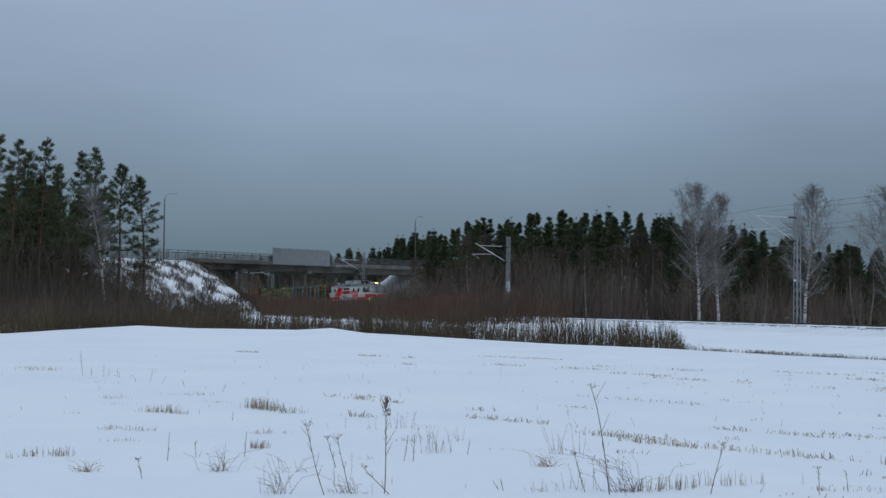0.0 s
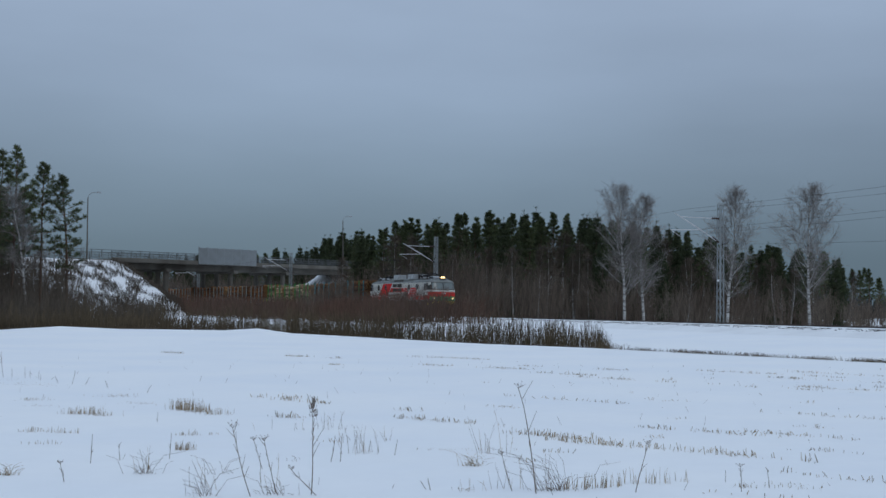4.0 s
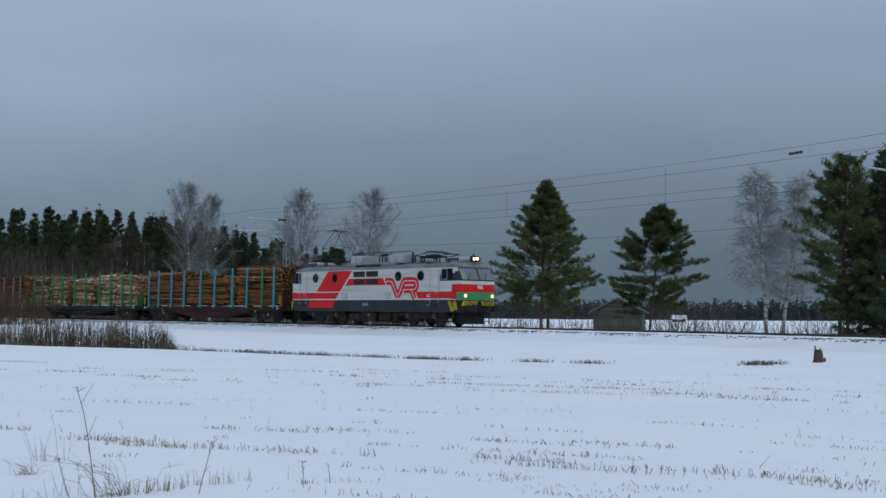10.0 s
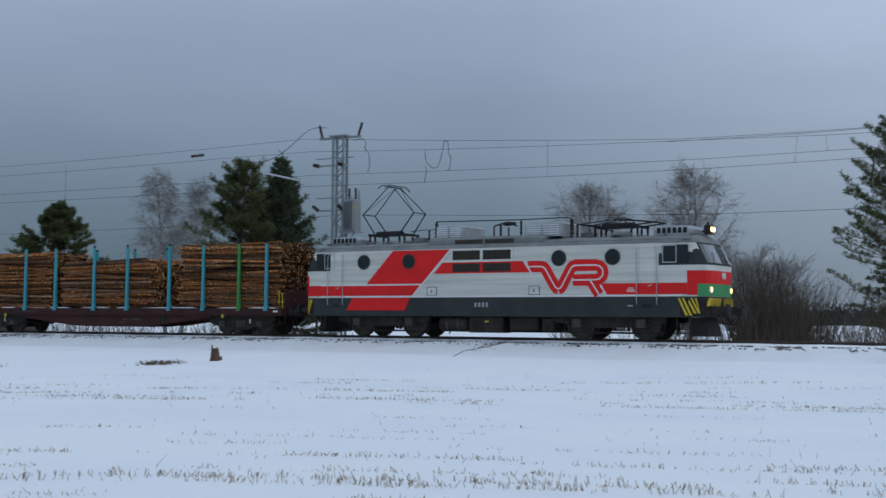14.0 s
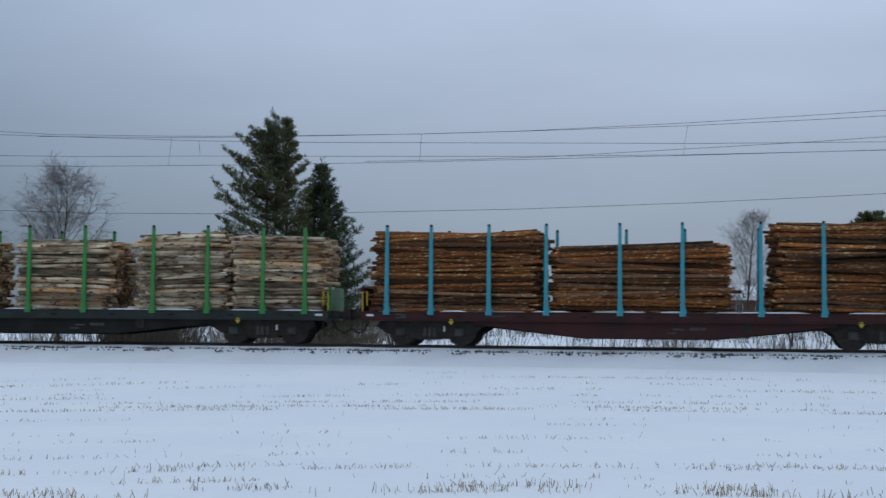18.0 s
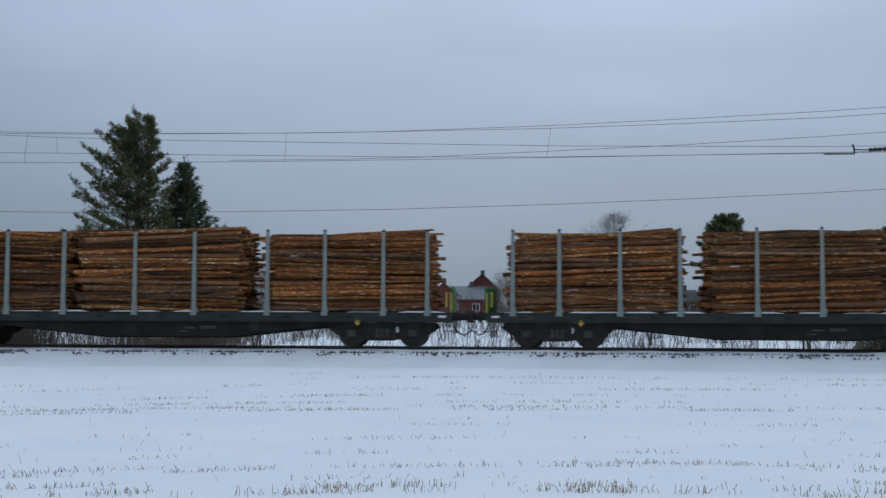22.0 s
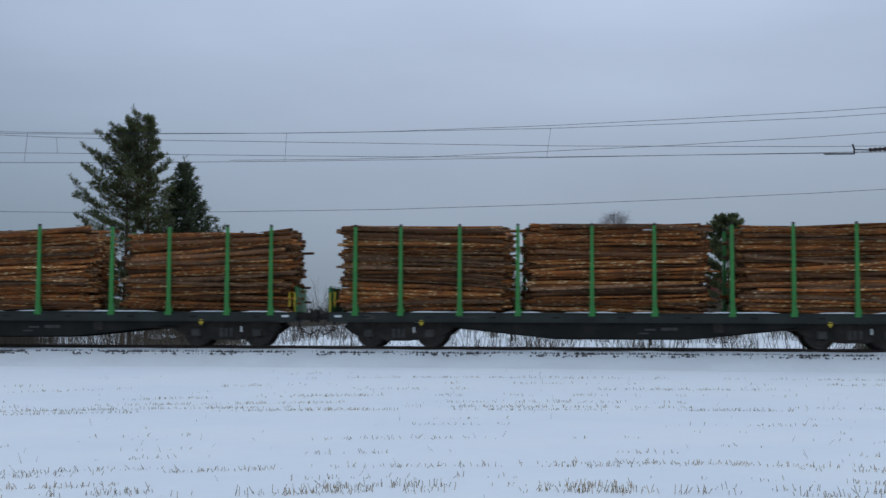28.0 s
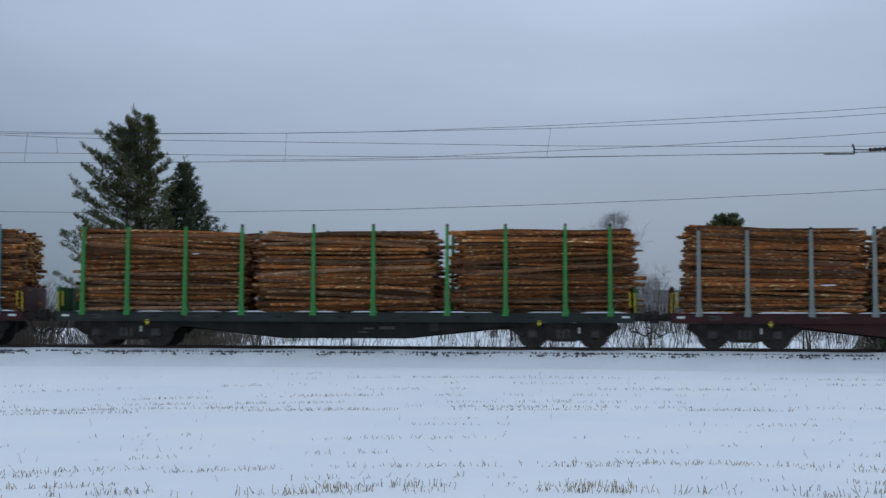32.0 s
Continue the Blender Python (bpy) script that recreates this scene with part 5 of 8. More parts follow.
def build_banks():
    """Snowy earth banks that carry the road to both ends of the bridge."""
    for name, x0, x1, seed in (("road_bank", -150.0, -0.5, 1), ("road_bank", SPAN + 0.5, SPAN + 150.0, 2)):
        inner = x1 if x0 < 0 else x0
        e = 1 if x0 < 0 else -1
        v, f = [], []
        us = np.linspace(-17.5, 150, 90)
        ws = np.linspace(-18, 27, 46)
        for u in us:
            for w in ws:
                over = max(0.0, -u) / 17.0 + max(0.0, -w - 0.2, w - 9.4) / 16.0
                z = (DECK_TOP - 0.25) * max(-0.35, 1 - over) - 0.2
                x, y = inner - e * u, w
                bump = noise.noise(Vector((x * 0.35, y * 0.35, seed))) * 0.35 + noise.noise(Vector((x * 1.1, y * 1.1, seed))) * 0.14
                if 0 < over < 1:
                    z += bump
                v.append(tuple(BRIDGE @ Vector((x, y, z))))
        n = len(ws)
        for i in range(len(us) - 1):
            for j in range(n - 1):
                q = (i * n + j, i * n + j + 1, (i + 1) * n + j + 1, (i + 1) * n + j)
                f.append(q if e < 0 else tuple(reversed(q)))
        me = bpy.data.meshes.new(name)
        me.from_pydata(v, [], f)
        me.materials.append(SNOW_BANK)
        me.shade_smooth()
        tagged(new(name, me), "steep snow-covered earth bank of the road", "embankment", kind="structure")
    # dry weeds that poke through the snow on the near bank
    rnd = random.Random(9)
    s = Shape()
    for k in range(20000):
        u, w = rnd.uniform(-16, 22), rnd.uniform(-16, -0.5)
        over = max(0.0, -u) / 17.0 + max(0.0, -w - 0.2) / 16.0
        if over > 0.98 or noise.noise(Vector((u * 0.4, w * 0.4, 5))) + 0.5 * noise.noise(Vector((u * 1.3, w * 1.3, 8))) < -0.06:
            continue
        z = (DECK_TOP - 0.25) * (1 - over) - 0.3
        p = BRIDGE @ Vector((-0.5 - u, w, z))
        h = rnd.uniform(0.2, 0.9) * (1.5 if over > 0.7 else 1.0)
        s.tube(p, p + Vector((rnd.gauss(0, 0.2), rnd.gauss(0, 0.2), h)), 0.032, 0.014, 3, False)
    thing("bank_weeds", s, TWIG_DARK, "dead weeds through the snow of the road bank", "weeds", kind="stuff")


build_banks()
for x, y, lean in ((-7.6, -0.9, 0), (55.6, -0.9, -1.0), (-40.0, -0.9, 0)):
    l = thing("street_lamp", None, None, "tall grey street lamp with a curved arm on the road", "street lamp", "street lamps on the road", at=BRIDGE @ pose(x, y, DECK_TOP - 0.4, lean, 0, 0))
    part("pole", Shape().tube((0, 0, -0.4), (0, 0, 9.2), 0.12, 0.07, 8), WOOD_POLE, l, smooth=40)
    part("arm", Shape().path([(0, 0, 9.1), (0.1, -0.1, 9.6), (0.45, -0.3, 9.95), (1.1, -0.6, 10.05)], 0.05, 6), STEEL_MAST, l)
    part("lamp_head", Shape().bevel_box((1.45, -0.75, 10.05), (0.8, 0.32, 0.2), 0.06), VENT, l)


# ---- the old barn and the far houses ----
def build_barn():
    bear, dist = -30.58, 112.0
    c = ground_spot(bear, dist)
    b = thing("barn", None, None, "small grey weathered log barn with a plank gable", "barn", at=pose(c.x, c.y, c.z - 0.1, 0, 0, bear - 4))
    w, d, eave, ridge = 4.0, 5.2, 2.05, 3.15
    n = 11
    for i in range(n):
        z = (i + 0.5) * eave / n
        for y in (0, d):
            part("wall_log", Shape().bevel_box((0, y, z), (w + 0.3, 0.16, eave / n - 0.012), 0.02), BARN_WOOD, b)
        for x in (-w / 2, w / 2):
            part("wall_log", Shape().bevel_box((x, d / 2, z + 0.02), (0.16, d + 0.3, eave / n - 0.012), 0.02), BARN_WOOD, b)
    m = 6
    for i in range(m):
        z0 = eave + (ridge - eave) * i / m
        half = (w / 2 + 0.05) * (1 - (i + 0.5) / m)
        for y in (0.0, d):
            part("gable_board", Shape().bevel_box((0, y, z0 + 0.09), (2 * half, 0.10, 0.165), 0.01), BARN_WOOD, b)
    for e in (-1, 1):
        pts = [(0, -0.45, ridge + 0.16), (e * (w / 2 + 0.5), -0.45, eave - 0.02), (e * (w / 2 + 0.5), d + 0.45, eave - 0.02), (0, d + 0.45, ridge + 0.16)]
        s = Shape().solid(pts + [(x, y, z - 0.08) for x, y, z in pts], [(0, 1, 2, 3), (7, 6, 5, 4), (0, 4, 5, 1), (1, 5, 6, 2), (2, 6, 7, 3), (3, 7, 4, 0)])
        part("roof_slope", s, BARN_WOOD, b, "mossy plank roof slope")
        part("verge_board", Shape().solid([(0, -0.5, ridge + 0.2), (e * (w / 2 + 0.55), -0.5, eave + 0.0), (e * (w / 2 + 0.55), -0.5, eave - 0.15), (0, -0.5, ridge + 0.03), (0, -0.44, ridge + 0.2), (e * (w / 2 + 0.55), -0.44, eave + 0.0), (e * (w / 2 + 0.55), -0.44, eave - 0.15), (0, -0.44, ridge + 0.03)], [(0, 1, 2, 3), (7, 6, 5, 4), (0, 4, 5, 1), (1, 5, 6, 2), (2, 6, 7, 3), (3, 7, 4, 0)]), BARN_WOOD, b)
    part("opening", Shape().box((0.0, -0.085, 1.62), (0.95, 0.03, 0.18)), BLACK, b, "dark slot in the wall")


build_barn()


def build_house(bear, dist, w, d, eave, ridge, turn, wall, roof, label, windows=2, lift=0.0):
    c = ground_spot(bear, dist)
    h = thing("house", None, None, label, "house", "houses beyond the railway", at=pose(c.x, c.y, c.z - 0.2 + lift, 0, 0, bear + turn))
    part("wall", Shape().box((0, d / 2, eave / 2), (w, d, eave)).solid([(-w / 2, 0, eave), (-w / 2, d, eave), (-w / 2, d / 2, ridge), (w / 2, 0, eave), (w / 2, d, eave), (w / 2, d / 2, ridge)], [(2, 1, 0), (3, 4, 5)]), wall, h)
    for y0, y1 in ((-0.5, d / 2), (d + 0.5, d / 2)):
        pts = [(-w / 2 - 0.4, y0, eave - 0.25), (w / 2 + 0.4, y0, eave - 0.25), (w / 2 + 0.4, y1, ridge + 0.12), (-w / 2 - 0.4, y1, ridge + 0.12)]
        part("roof_slope", Shape().solid(pts + [(x, y, z - 0.15) for x, y, z in pts], [(0, 1, 2, 3), (7, 6, 5, 4), (0, 4, 5, 1), (1, 5, 6, 2), (2, 6, 7, 3), (3, 7, 4, 0)]), roof, h)
    part("chimney", Shape().bevel_box((w * 0.15, d / 2, ridge + 0.35), (0.7, 0.7, 1.1), 0.04), ROOF_FELT, h)
    for i in range(windows):
        x = -w / 2 + w * (i + 0.5) / windows
        f = part("window", Shape().box((x, -0.03, eave * 0.58), (1.25, 0.06, 1.35)), TRIM_WHITE, h, "white-framed window")
        for k in (-0.28, 0.28):
            part("pane", Shape().box((x + k, -0.05, eave * 0.58), (0.46, 0.06, 1.1)), DARK_GLASS, f)


build_house(-56.5, 190, 7.6, 6, 2.3, 3.7, 12, BARN_WOOD, ROOF_FELT, "dark timber house behind bare trees", 4)
build_house(-60.4, 215, 9.0, 6, 2.6, 4.4, 6, BARN_WOOD, BARRIER, "low weathered outbuilding with a grey roof", 2)
build_house(-84.4, 216, 7.4, 7, 4.1, 6.0, 0, RED_WOOD, BARRIER, "low red wooden barn with a grey roof", 2)
build_house(-84.05, 205, 5.0, 4.4, 4.2, 6.0, 90, RED_WOOD, ROOF_FELT, "small red wooden gable house with a white window", 0)
build_house(-96.5, 200, 7.0, 5.6, 5.0, 7.4, 90, RED_WOOD, SNOW_BANK, "red wooden gable house with a snowy roof", 0)
build_house(-86.0, 224, 9.0, 6.4, 5.3, 8.2, 90, RED_WOOD, ROOF_FELT, "tall red wooden barn with a pale-edged gable", 0)
build_house(-87.9, 214, 7.0, 6, 5.4, 7.4, 0, RED_WOOD, SNOW_BANK, "red wooden house with a snowy grey roof", 2)
build_house(-90.9, 210, 6.5, 6, 3.9, 6.0, 20, RED_WOOD, SNOW_BANK, "red wooden cottage with snow on its roof", 2)
build_house(-93.9, 205, 7.0, 7, 3.5, 5.0, 0, RED_WOOD, ROOF_FELT, "red wooden house with white windows", 3)
build_house(-99.0, 190, 7.0, 7, 4.4, 6.6, 70, BARRIER, ROOF_FELT, "pale house with a dark roof", 2)
build_house(-33.3, 420, 4.0, 4, 1.5, 2.4, 5, RED_WOOD, SNOW_BANK, "low red shed far across the field", 1)

# ---- small things in the snow: stump, fallen branch, weeds and stubble ----
c = ground_spot(-39.2, 43.6)
st = thing("tree_stump", None, None, "dark splintered tree stump standing in the snow", "stump", at=pose(c.x, c.y, c.z))
part("stump", Shape().lathe((0, 0, -0.1), (0.04, 0, 0.42), [(0, 0.22), (0.3, 0.17), (0.7, 0.14), (1.0, 0.10)], 9), BARK, st)
for i, (x, y, h) in enumerate(((-0.08, 0.02, 0.55), (0.03, -0.06, 0.48), (0.10, 0.03, 0.40), (0.24, 0.0, 0.16))):
    part("splinter", Shape().tube((x, y, 0.05), (x * 1.25, y, h), 0.075, 0.02, 5), BARK, st)
rnd = random.Random(71)
s = Shape()
c = ground_spot(-51.4, 42.5)
main = limb(s, c + Vector((-0.7, 0.9, 0.05)), Vector((0.5, -0.85, 0.18)), 2.1, 0.016, 0.005, rnd, 5, 0.1, -0.02)
for k in range(14):
    q, d = along(main, rnd.uniform(0.2, 1.0))
    limb(s, q, d + Vector((rnd.gauss(0, 0.5), rnd.gauss(0, 0.5), rnd.uniform(0, 0.5))), rnd.uniform(0.3, 0.7), 0.006, 0.003, rnd, 2, 0.2, 0, 3)
thing("fallen_branch", s, TWIG_DARK, "bare fallen branch lying on the snow", "branch")


def row_radius():
    """How far a drill row lies at each bearing, for a row one metre off at -83 degrees."""
    bs = np.arange(24, -112, -0.25)
    tau = np.interp(-bs, [-20, 13, 30, 45, 60, 80, 95, 110], [-137, -132, -143, -152, -157, -168, -180, -190])
    step = -1 / np.tan(np.radians(tau - bs)) * np.radians(0.25)
    ln = np.cumsum(step)
    ln -= np.interp(83, -bs, ln)
    return bs, np.exp(ln) * np.interp(-bs, [-24, 30, 60, 80], [0.86, 0.91, 0.96, 1.0])


ROW_B, ROW_R = row_radius()


def build_stubble():
    rnd = random.Random(90)
    s = Shape()
    rows = [(k, w) for k, w in ((9.6, 0.45), (10.4, 0.5), (11.3, 0.6), (12.35, 1.0), (12.75, 0.9), (13.5, 0.7), (14.6, 0.75), (15.0, 0.6), (16.3, 0.45), (17.4, 0.25), (18.4, 0.35), (19.6, 0.2), (21.0, 0.25), (22.4, 0.2), (24.6, 0.8), (25.4, 0.8), (26.6, 0.7), (28.2, 0.7), (29.6, 0.5), (31.0, 0.4), (32.6, 0.5), (34.2, 0.3))]
    for k, weight in rows:
        for i in range(len(ROW_B) - 1):
            b, r = ROW_B[i], k * ROW_R[i]
            if not 9.0 < r < edge_at(float(b)) - 1.0:
                continue
            p0, p1 = spot(float(b), r), spot(float(ROW_B[i + 1]), k * ROW_R[i + 1])
            length = (p1 - p0).length
            present = noise.noise(Vector((float(b) * 0.16, k * 1.7, 0))) + 0.6 * noise.noise(Vector((float(b) * 0.9, k * 3.1, 4)))
            if present < 0.36 - weight * 0.50 + max(0.0, float(b) + 25.0) * 0.015 + max(0.0, float(b) + 8.0) * 0.010:
                continue
            many = length * (70 if r < 22 else 60) * weight * (1.3 if weight > 0.85 else 1.1) * min(1.3, 0.35 + present * 1.6)
            n = int(many) + (rnd.random() < many % 1)
            for j in range(n):
                q = p0.lerp(p1, rnd.random()) + Vector((rnd.gauss(0, 0.05), rnd.gauss(0, 0.05), 0)) * (1 + r * 0.03)
                q.z = -0.03 if rnd.random() < 0.7 else 0.0
                h = rnd.uniform(0.0, 0.036) * (0.5 + 0.8 * weight) * (1.5 if 12 < k < 13 else 1.0)
                s.tube(q, q + Vector((rnd.gauss(0, 0.022), rnd.gauss(0, 0.022), h + 0.03)), 0.0025 + r * 0.00011, 0.002 + r * 0.0001, 3, False)
    z = ground_height(np.array([v[0] for v in s.v]), np.array([v[1] for v in s.v]))
    s.v = [(x, y, h + float(g)) for (x, y, h), g in zip(s.v, z)]
    thing("stubble", s, STRAW, "rows of cut straw stubble showing through the snow", "stubble", kind="stuff")
    # scattered thin stalks between the rows
    s = Shape()
    for k in range(420):
        b, r = rnd.uniform(-106, 22), 9 + 30 * rnd.random() ** 0.7
        if r > edge_at(b):
            continue
        q = spot(b, r, 0)
        q.z = surface(q.x, q.y) - 0.02
        h = rnd.uniform(0.03, 0.15)
        s.tube(q, q + Vector((rnd.gauss(0, 0.05), rnd.gauss(0, 0.05), h)), 0.003, 0.0015, 3, False)
    thing("thin_stalks", s, WEED, "thin dead stalks scattered over the snow", "weeds", kind="stuff")


build_stubble()


def tall_weed(at, height, lean, seed, label, umbel=True, side=5):
    rnd = random.Random(seed)
    w = thing("dead_weed", None, None, label, "weed", "dead weeds in the snow", at=pose(at[0], at[1], surface(*at) - 0.03))
    s = Shape()
    pts = limb(s, (0, 0, 0), Vector((lean, 0, 1)), height, 0.003 + 0.0025 * height, 0.002 + 0.001 * height, rnd, 6, 0.03, 0, 5)
    part("stalk", s, WEED, w)
    s = Shape()
    for i in range(side):
        p, d = along(pts, rnd.uniform(0.3, 0.95))
        limb(s, p, d + Vector((rnd.choice((-1, 1)) * rnd.uniform(0.3, 0.8), rnd.gauss(0, 0.3), 0.2)), height * rnd.uniform(0.06, 0.22), 0.003, 0.0015, rnd, 2, 0.1, 0.05, 3)
    part("side_stem", s, WEED, w)
    s = Shape()
    tip = pts[-1]
    if umbel is None:
        return
    for i in range(14 if umbel else 60):
        if umbel:
            a, e = rnd.uniform(0, 2 * math.pi), rnd.uniform(0.3, 1.1)
            q = tip + Vector((math.cos(a) * e, math.sin(a) * e, rnd.uniform(0.4, 0.8))).normalized() * rnd.uniform(0.03, 0.075) * min(1.0, 0.4 + height)
            s.tube(tip, q, 0.001, 0.0008, 3, False)
            s.lathe(q - Vector((0, 0, 0.003)), q + Vector((0, 0, 0.004)), [(0, 0.001), (0.5, 0.0045), (1.0, 0.001)], 5)
        else:
            q = tip + Vector((rnd.gauss(0, 0.014), rnd.gauss(0, 0.014), rnd.uniform(-0.14, 0.02)))
            s.tube(q, q + Vector((rnd.gauss(0, 0.014), rnd.gauss(0, 0.014), rnd.uniform(0.015, 0.04))), 0.0035, 0.0015, 3, False)
    tagged(part("seed_head", s, WEED, w), kind="stuff")


tall_weed((-0.47, 10.82), 0.82, 0.0, 1, "tall dead weed with a dense brown seed head", False, 8)
tall_weed((1.46, 10.95), 0.95, -0.20, 2, "tall dead weed with an umbel top leaning over the snow", True, 3)
tall_weed((-0.96, 10.71), 0.62, -0.36, 3, "dead umbel weed leaning over the snow", True, 6)
tall_weed((2.34, 11.05), 0.46, 0.22, 4, "pale dead umbel weed in the snow", True, 3)
for k, (x, y, h, l) in enumerate(((-1.02, 12.55, 0.32, -0.25), (-0.77, 10.93, 0.48, -0.2), (-0.4, 10.78, 0.34, -0.9), (-2.69, 11.54, 0.2, -0.2), (1.27, 11.08, 0.36, -0.3), (3.31, 11.13, 0.25, 0.0), (9.84, 7.29, 0.16, 0.0))):
    tall_weed((x, y), h, l, 10 + k, "small dead weed standing in the snow", True, 4)
# single thin stalks, some cut short
for k, (x, y, h, l) in enumerate(((-7.75, 27.47, 0.58, -0.1), (-7.52, 27.28, 0.22, 0.0), (-7.2, 27.11, 0.28, -0.05), (-7.1, 27.1, 0.2, 0.0), (-6.82, 26.72, 0.22, 0.05), (-6.75, 26.6, 0.16, 0.0), (-6.09, 25.4, 0.18, -0.4), (-5.78, 25.16, 0.3, 0.2), (-5.5, 25.0, 0.2, 0.5), (-4.86, 24.15, 0.18, -0.6), (-3.99, 23.05, 0.2, 0.6), (-2.89, 17.65, 0.16, 0.0), (-2.77, 12.94, 0.32, 0.05), (-2.05, 13.34, 0.3, 0.1), (-2.52, 13.17, 0.2, -0.1), (-0.38, 13.15, 0.3, 0.1), (-0.28, 13.16, 0.32, 0.0), (0.29, 13.81, 0.2, 0.1), (3.64, 11.37, 0.2, 0.0), (0.53, 11.16, 0.12, -0.6), (0.56, 11.1, 0.14, -0.3))):
    tall_weed((x, y), h, l, 40 + k, "thin dead stalk standing in the snow", None, 2)


def grass_clump(at, blades, spread, height, seed, mat, label, name="grass_clump", upright=False):
    rnd = random.Random(seed)
    s = Shape()
    for i in range(blades):
        a, k = rnd.uniform(0, 2 * math.pi), rnd.random()
        o = Vector((rnd.gauss(0, spread), rnd.gauss(0, spread * 0.45), -0.03))
        h = height * (rnd.uniform(0.4, 1.1) if upright else 0.15 + 1.1 * rnd.random() ** 2.2)
        out = 0.12 if upright else rnd.uniform(0.2, 1.5)
        a = a if upright or rnd.random() < 0.5 else 2.6 + rnd.gauss(0, 0.5)
        m = o + Vector((math.cos(a) * out * h * 0.4, math.sin(a) * out * h * 0.4, h * 0.65))
        t = m + Vector((math.cos(a) * out * h * 0.6, math.sin(a) * out * h * 0.6, h * (0.4 if upright else 0.15)))
        s.tube(o, m, 0.003 if upright else 0.002, 0.0025 if upright else 0.0016, 3, False).tube(m, t, 0.0025 if upright else 0.0016, 0.001, 3, False)
    thing(name, s, mat, label, "grass", "grass in the snow", "stuff", at=pose(at[0], at[1], surface(*at)))


for k, (x, y, n, h) in enumerate(((1.08, 12.86, 70, 0.20), (-3.32, 11.99, 80, 0.15), (-2.11, 12.13, 34, 0.26), (-1.37, 10.74, 34, 0.26), (-0.78, 10.8, 34, 0.22), (-1.4, 12.14, 16, 0.22), (0.9, 11.06, 18, 0.16), (1.6, 11.11, 40, 0.42), (1.71, 11.18, 24, 0.34), (-0.77, 13.24, 14, 0.1))):
    grass_clump((x, y), n, 0.05 if k < 2 else 0.07, h, 30 + k, STRAW if k in (0, 1, 6) else WEED, "clump of bent dry grass in the snow")
for k, (x, y, n, sp, h) in enumerate(((-4.25, 13.18, 22, 0.06, 0.12), (-4.12, 13.4, 10, 0.06, 0.1), (-3.94, 13.22, 26, 0.07, 0.13), (-4.36, 12.99, 9, 0.04, 0.09), (-4.21, 18.79, 36, 0.13, 0.12), (-4.04, 18.81, 50, 0.12, 0.14), (-3.8, 18.57, 36, 0.12, 0.1), (-5.48, 21.19, 34, 0.14, 0.08), (-5.11, 20.06, 24, 0.15, 0.05), (-4.22, 16.13, 26, 0.10, 0.07), (-4.14, 16.27, 24, 0.10, 0.08), (-3.93, 16.09, 18, 0.08, 0.07), (-3.73, 16.03, 20, 0.06, 0.09), (-5.27, 18.31, 14, 0.1, 0.06), (-9.91, 30.65, 30, 0.2, 0.1), (-9.26, 29.57, 50, 0.3, 0.12), (-7.49, 26.42, 40, 0.35, 0.05), (-6.88, 25.43, 40, 0.35, 0.05), (-6.33, 24.81, 40, 0.35, 0.05), (-4.36, 22.21, 40, 0.22, 0.08), (-3.72, 20.74, 40, 0.22, 0.06), (-2.89, 19.82, 60, 0.12, 0.19), (-2.72, 19.66, 70, 0.12, 0.2), (-2.53, 19.39, 50, 0.12, 0.15), (-2.26, 19.01, 40, 0.12, 0.13), (-2.06, 14.19, 26, 0.05, 0.13), (-1.99, 14.2, 22, 0.05, 0.12), (-2.26, 15.84, 16, 0.06, 0.08), (-2.18, 15.93, 16, 0.05, 0.1), (-1.98, 15.96, 14, 0.1, 0.06), (-3.78, 14.74, 12, 0.08, 0.06), (-3.56, 14.77, 12, 0.08, 0.07), (1.84, 11.19, 22, 0.10, 0.17), (1.99, 11.31, 22, 0.09, 0.15), (2.13, 11.32, 14, 0.07, 0.16), (2.22, 11.43, 8, 0.05, 0.17), (2.42, 11.61, 10, 0.05, 0.17), (2.61, 11.63, 9, 0.05, 0.15), (2.71, 11.64, 11, 0.07, 0.16), (2.93, 11.77, 7, 0.06, 0.13), (3.42, 11.41, 24, 0.07, 0.08), (3.84, 11.6, 20, 0.16, 0.05), (3.89, 11.4, 40, 0.16, 0.06), (0.78, 14.34, 22, 0.10, 0.05), (0.92, 14.45, 14, 0.10, 0.04), (5.26, 11.09, 34, 0.2, 0.055), (5.48, 11.03, 34, 0.2, 0.055), (5.56, 10.5, 34, 0.2, 0.055), (5.78, 10.07, 34, 0.2, 0.055), (7.88, 11.21, 34, 0.2, 0.055), (5.57, 11.36, 34, 0.2, 0.055), (8.79, 9.84, 34, 0.2, 0.055), (5.98, 10.06, 34, 0.2, 0.055), (9.85, 7.33, 34, 0.2, 0.055), (1.4, 14.36, 30, 0.2, 0.055))):
    grass_clump((x, y), n, sp, h, 50 + k, STRAW, "tuft of upright straw stubble in the snow", "stubble_tuft", True)


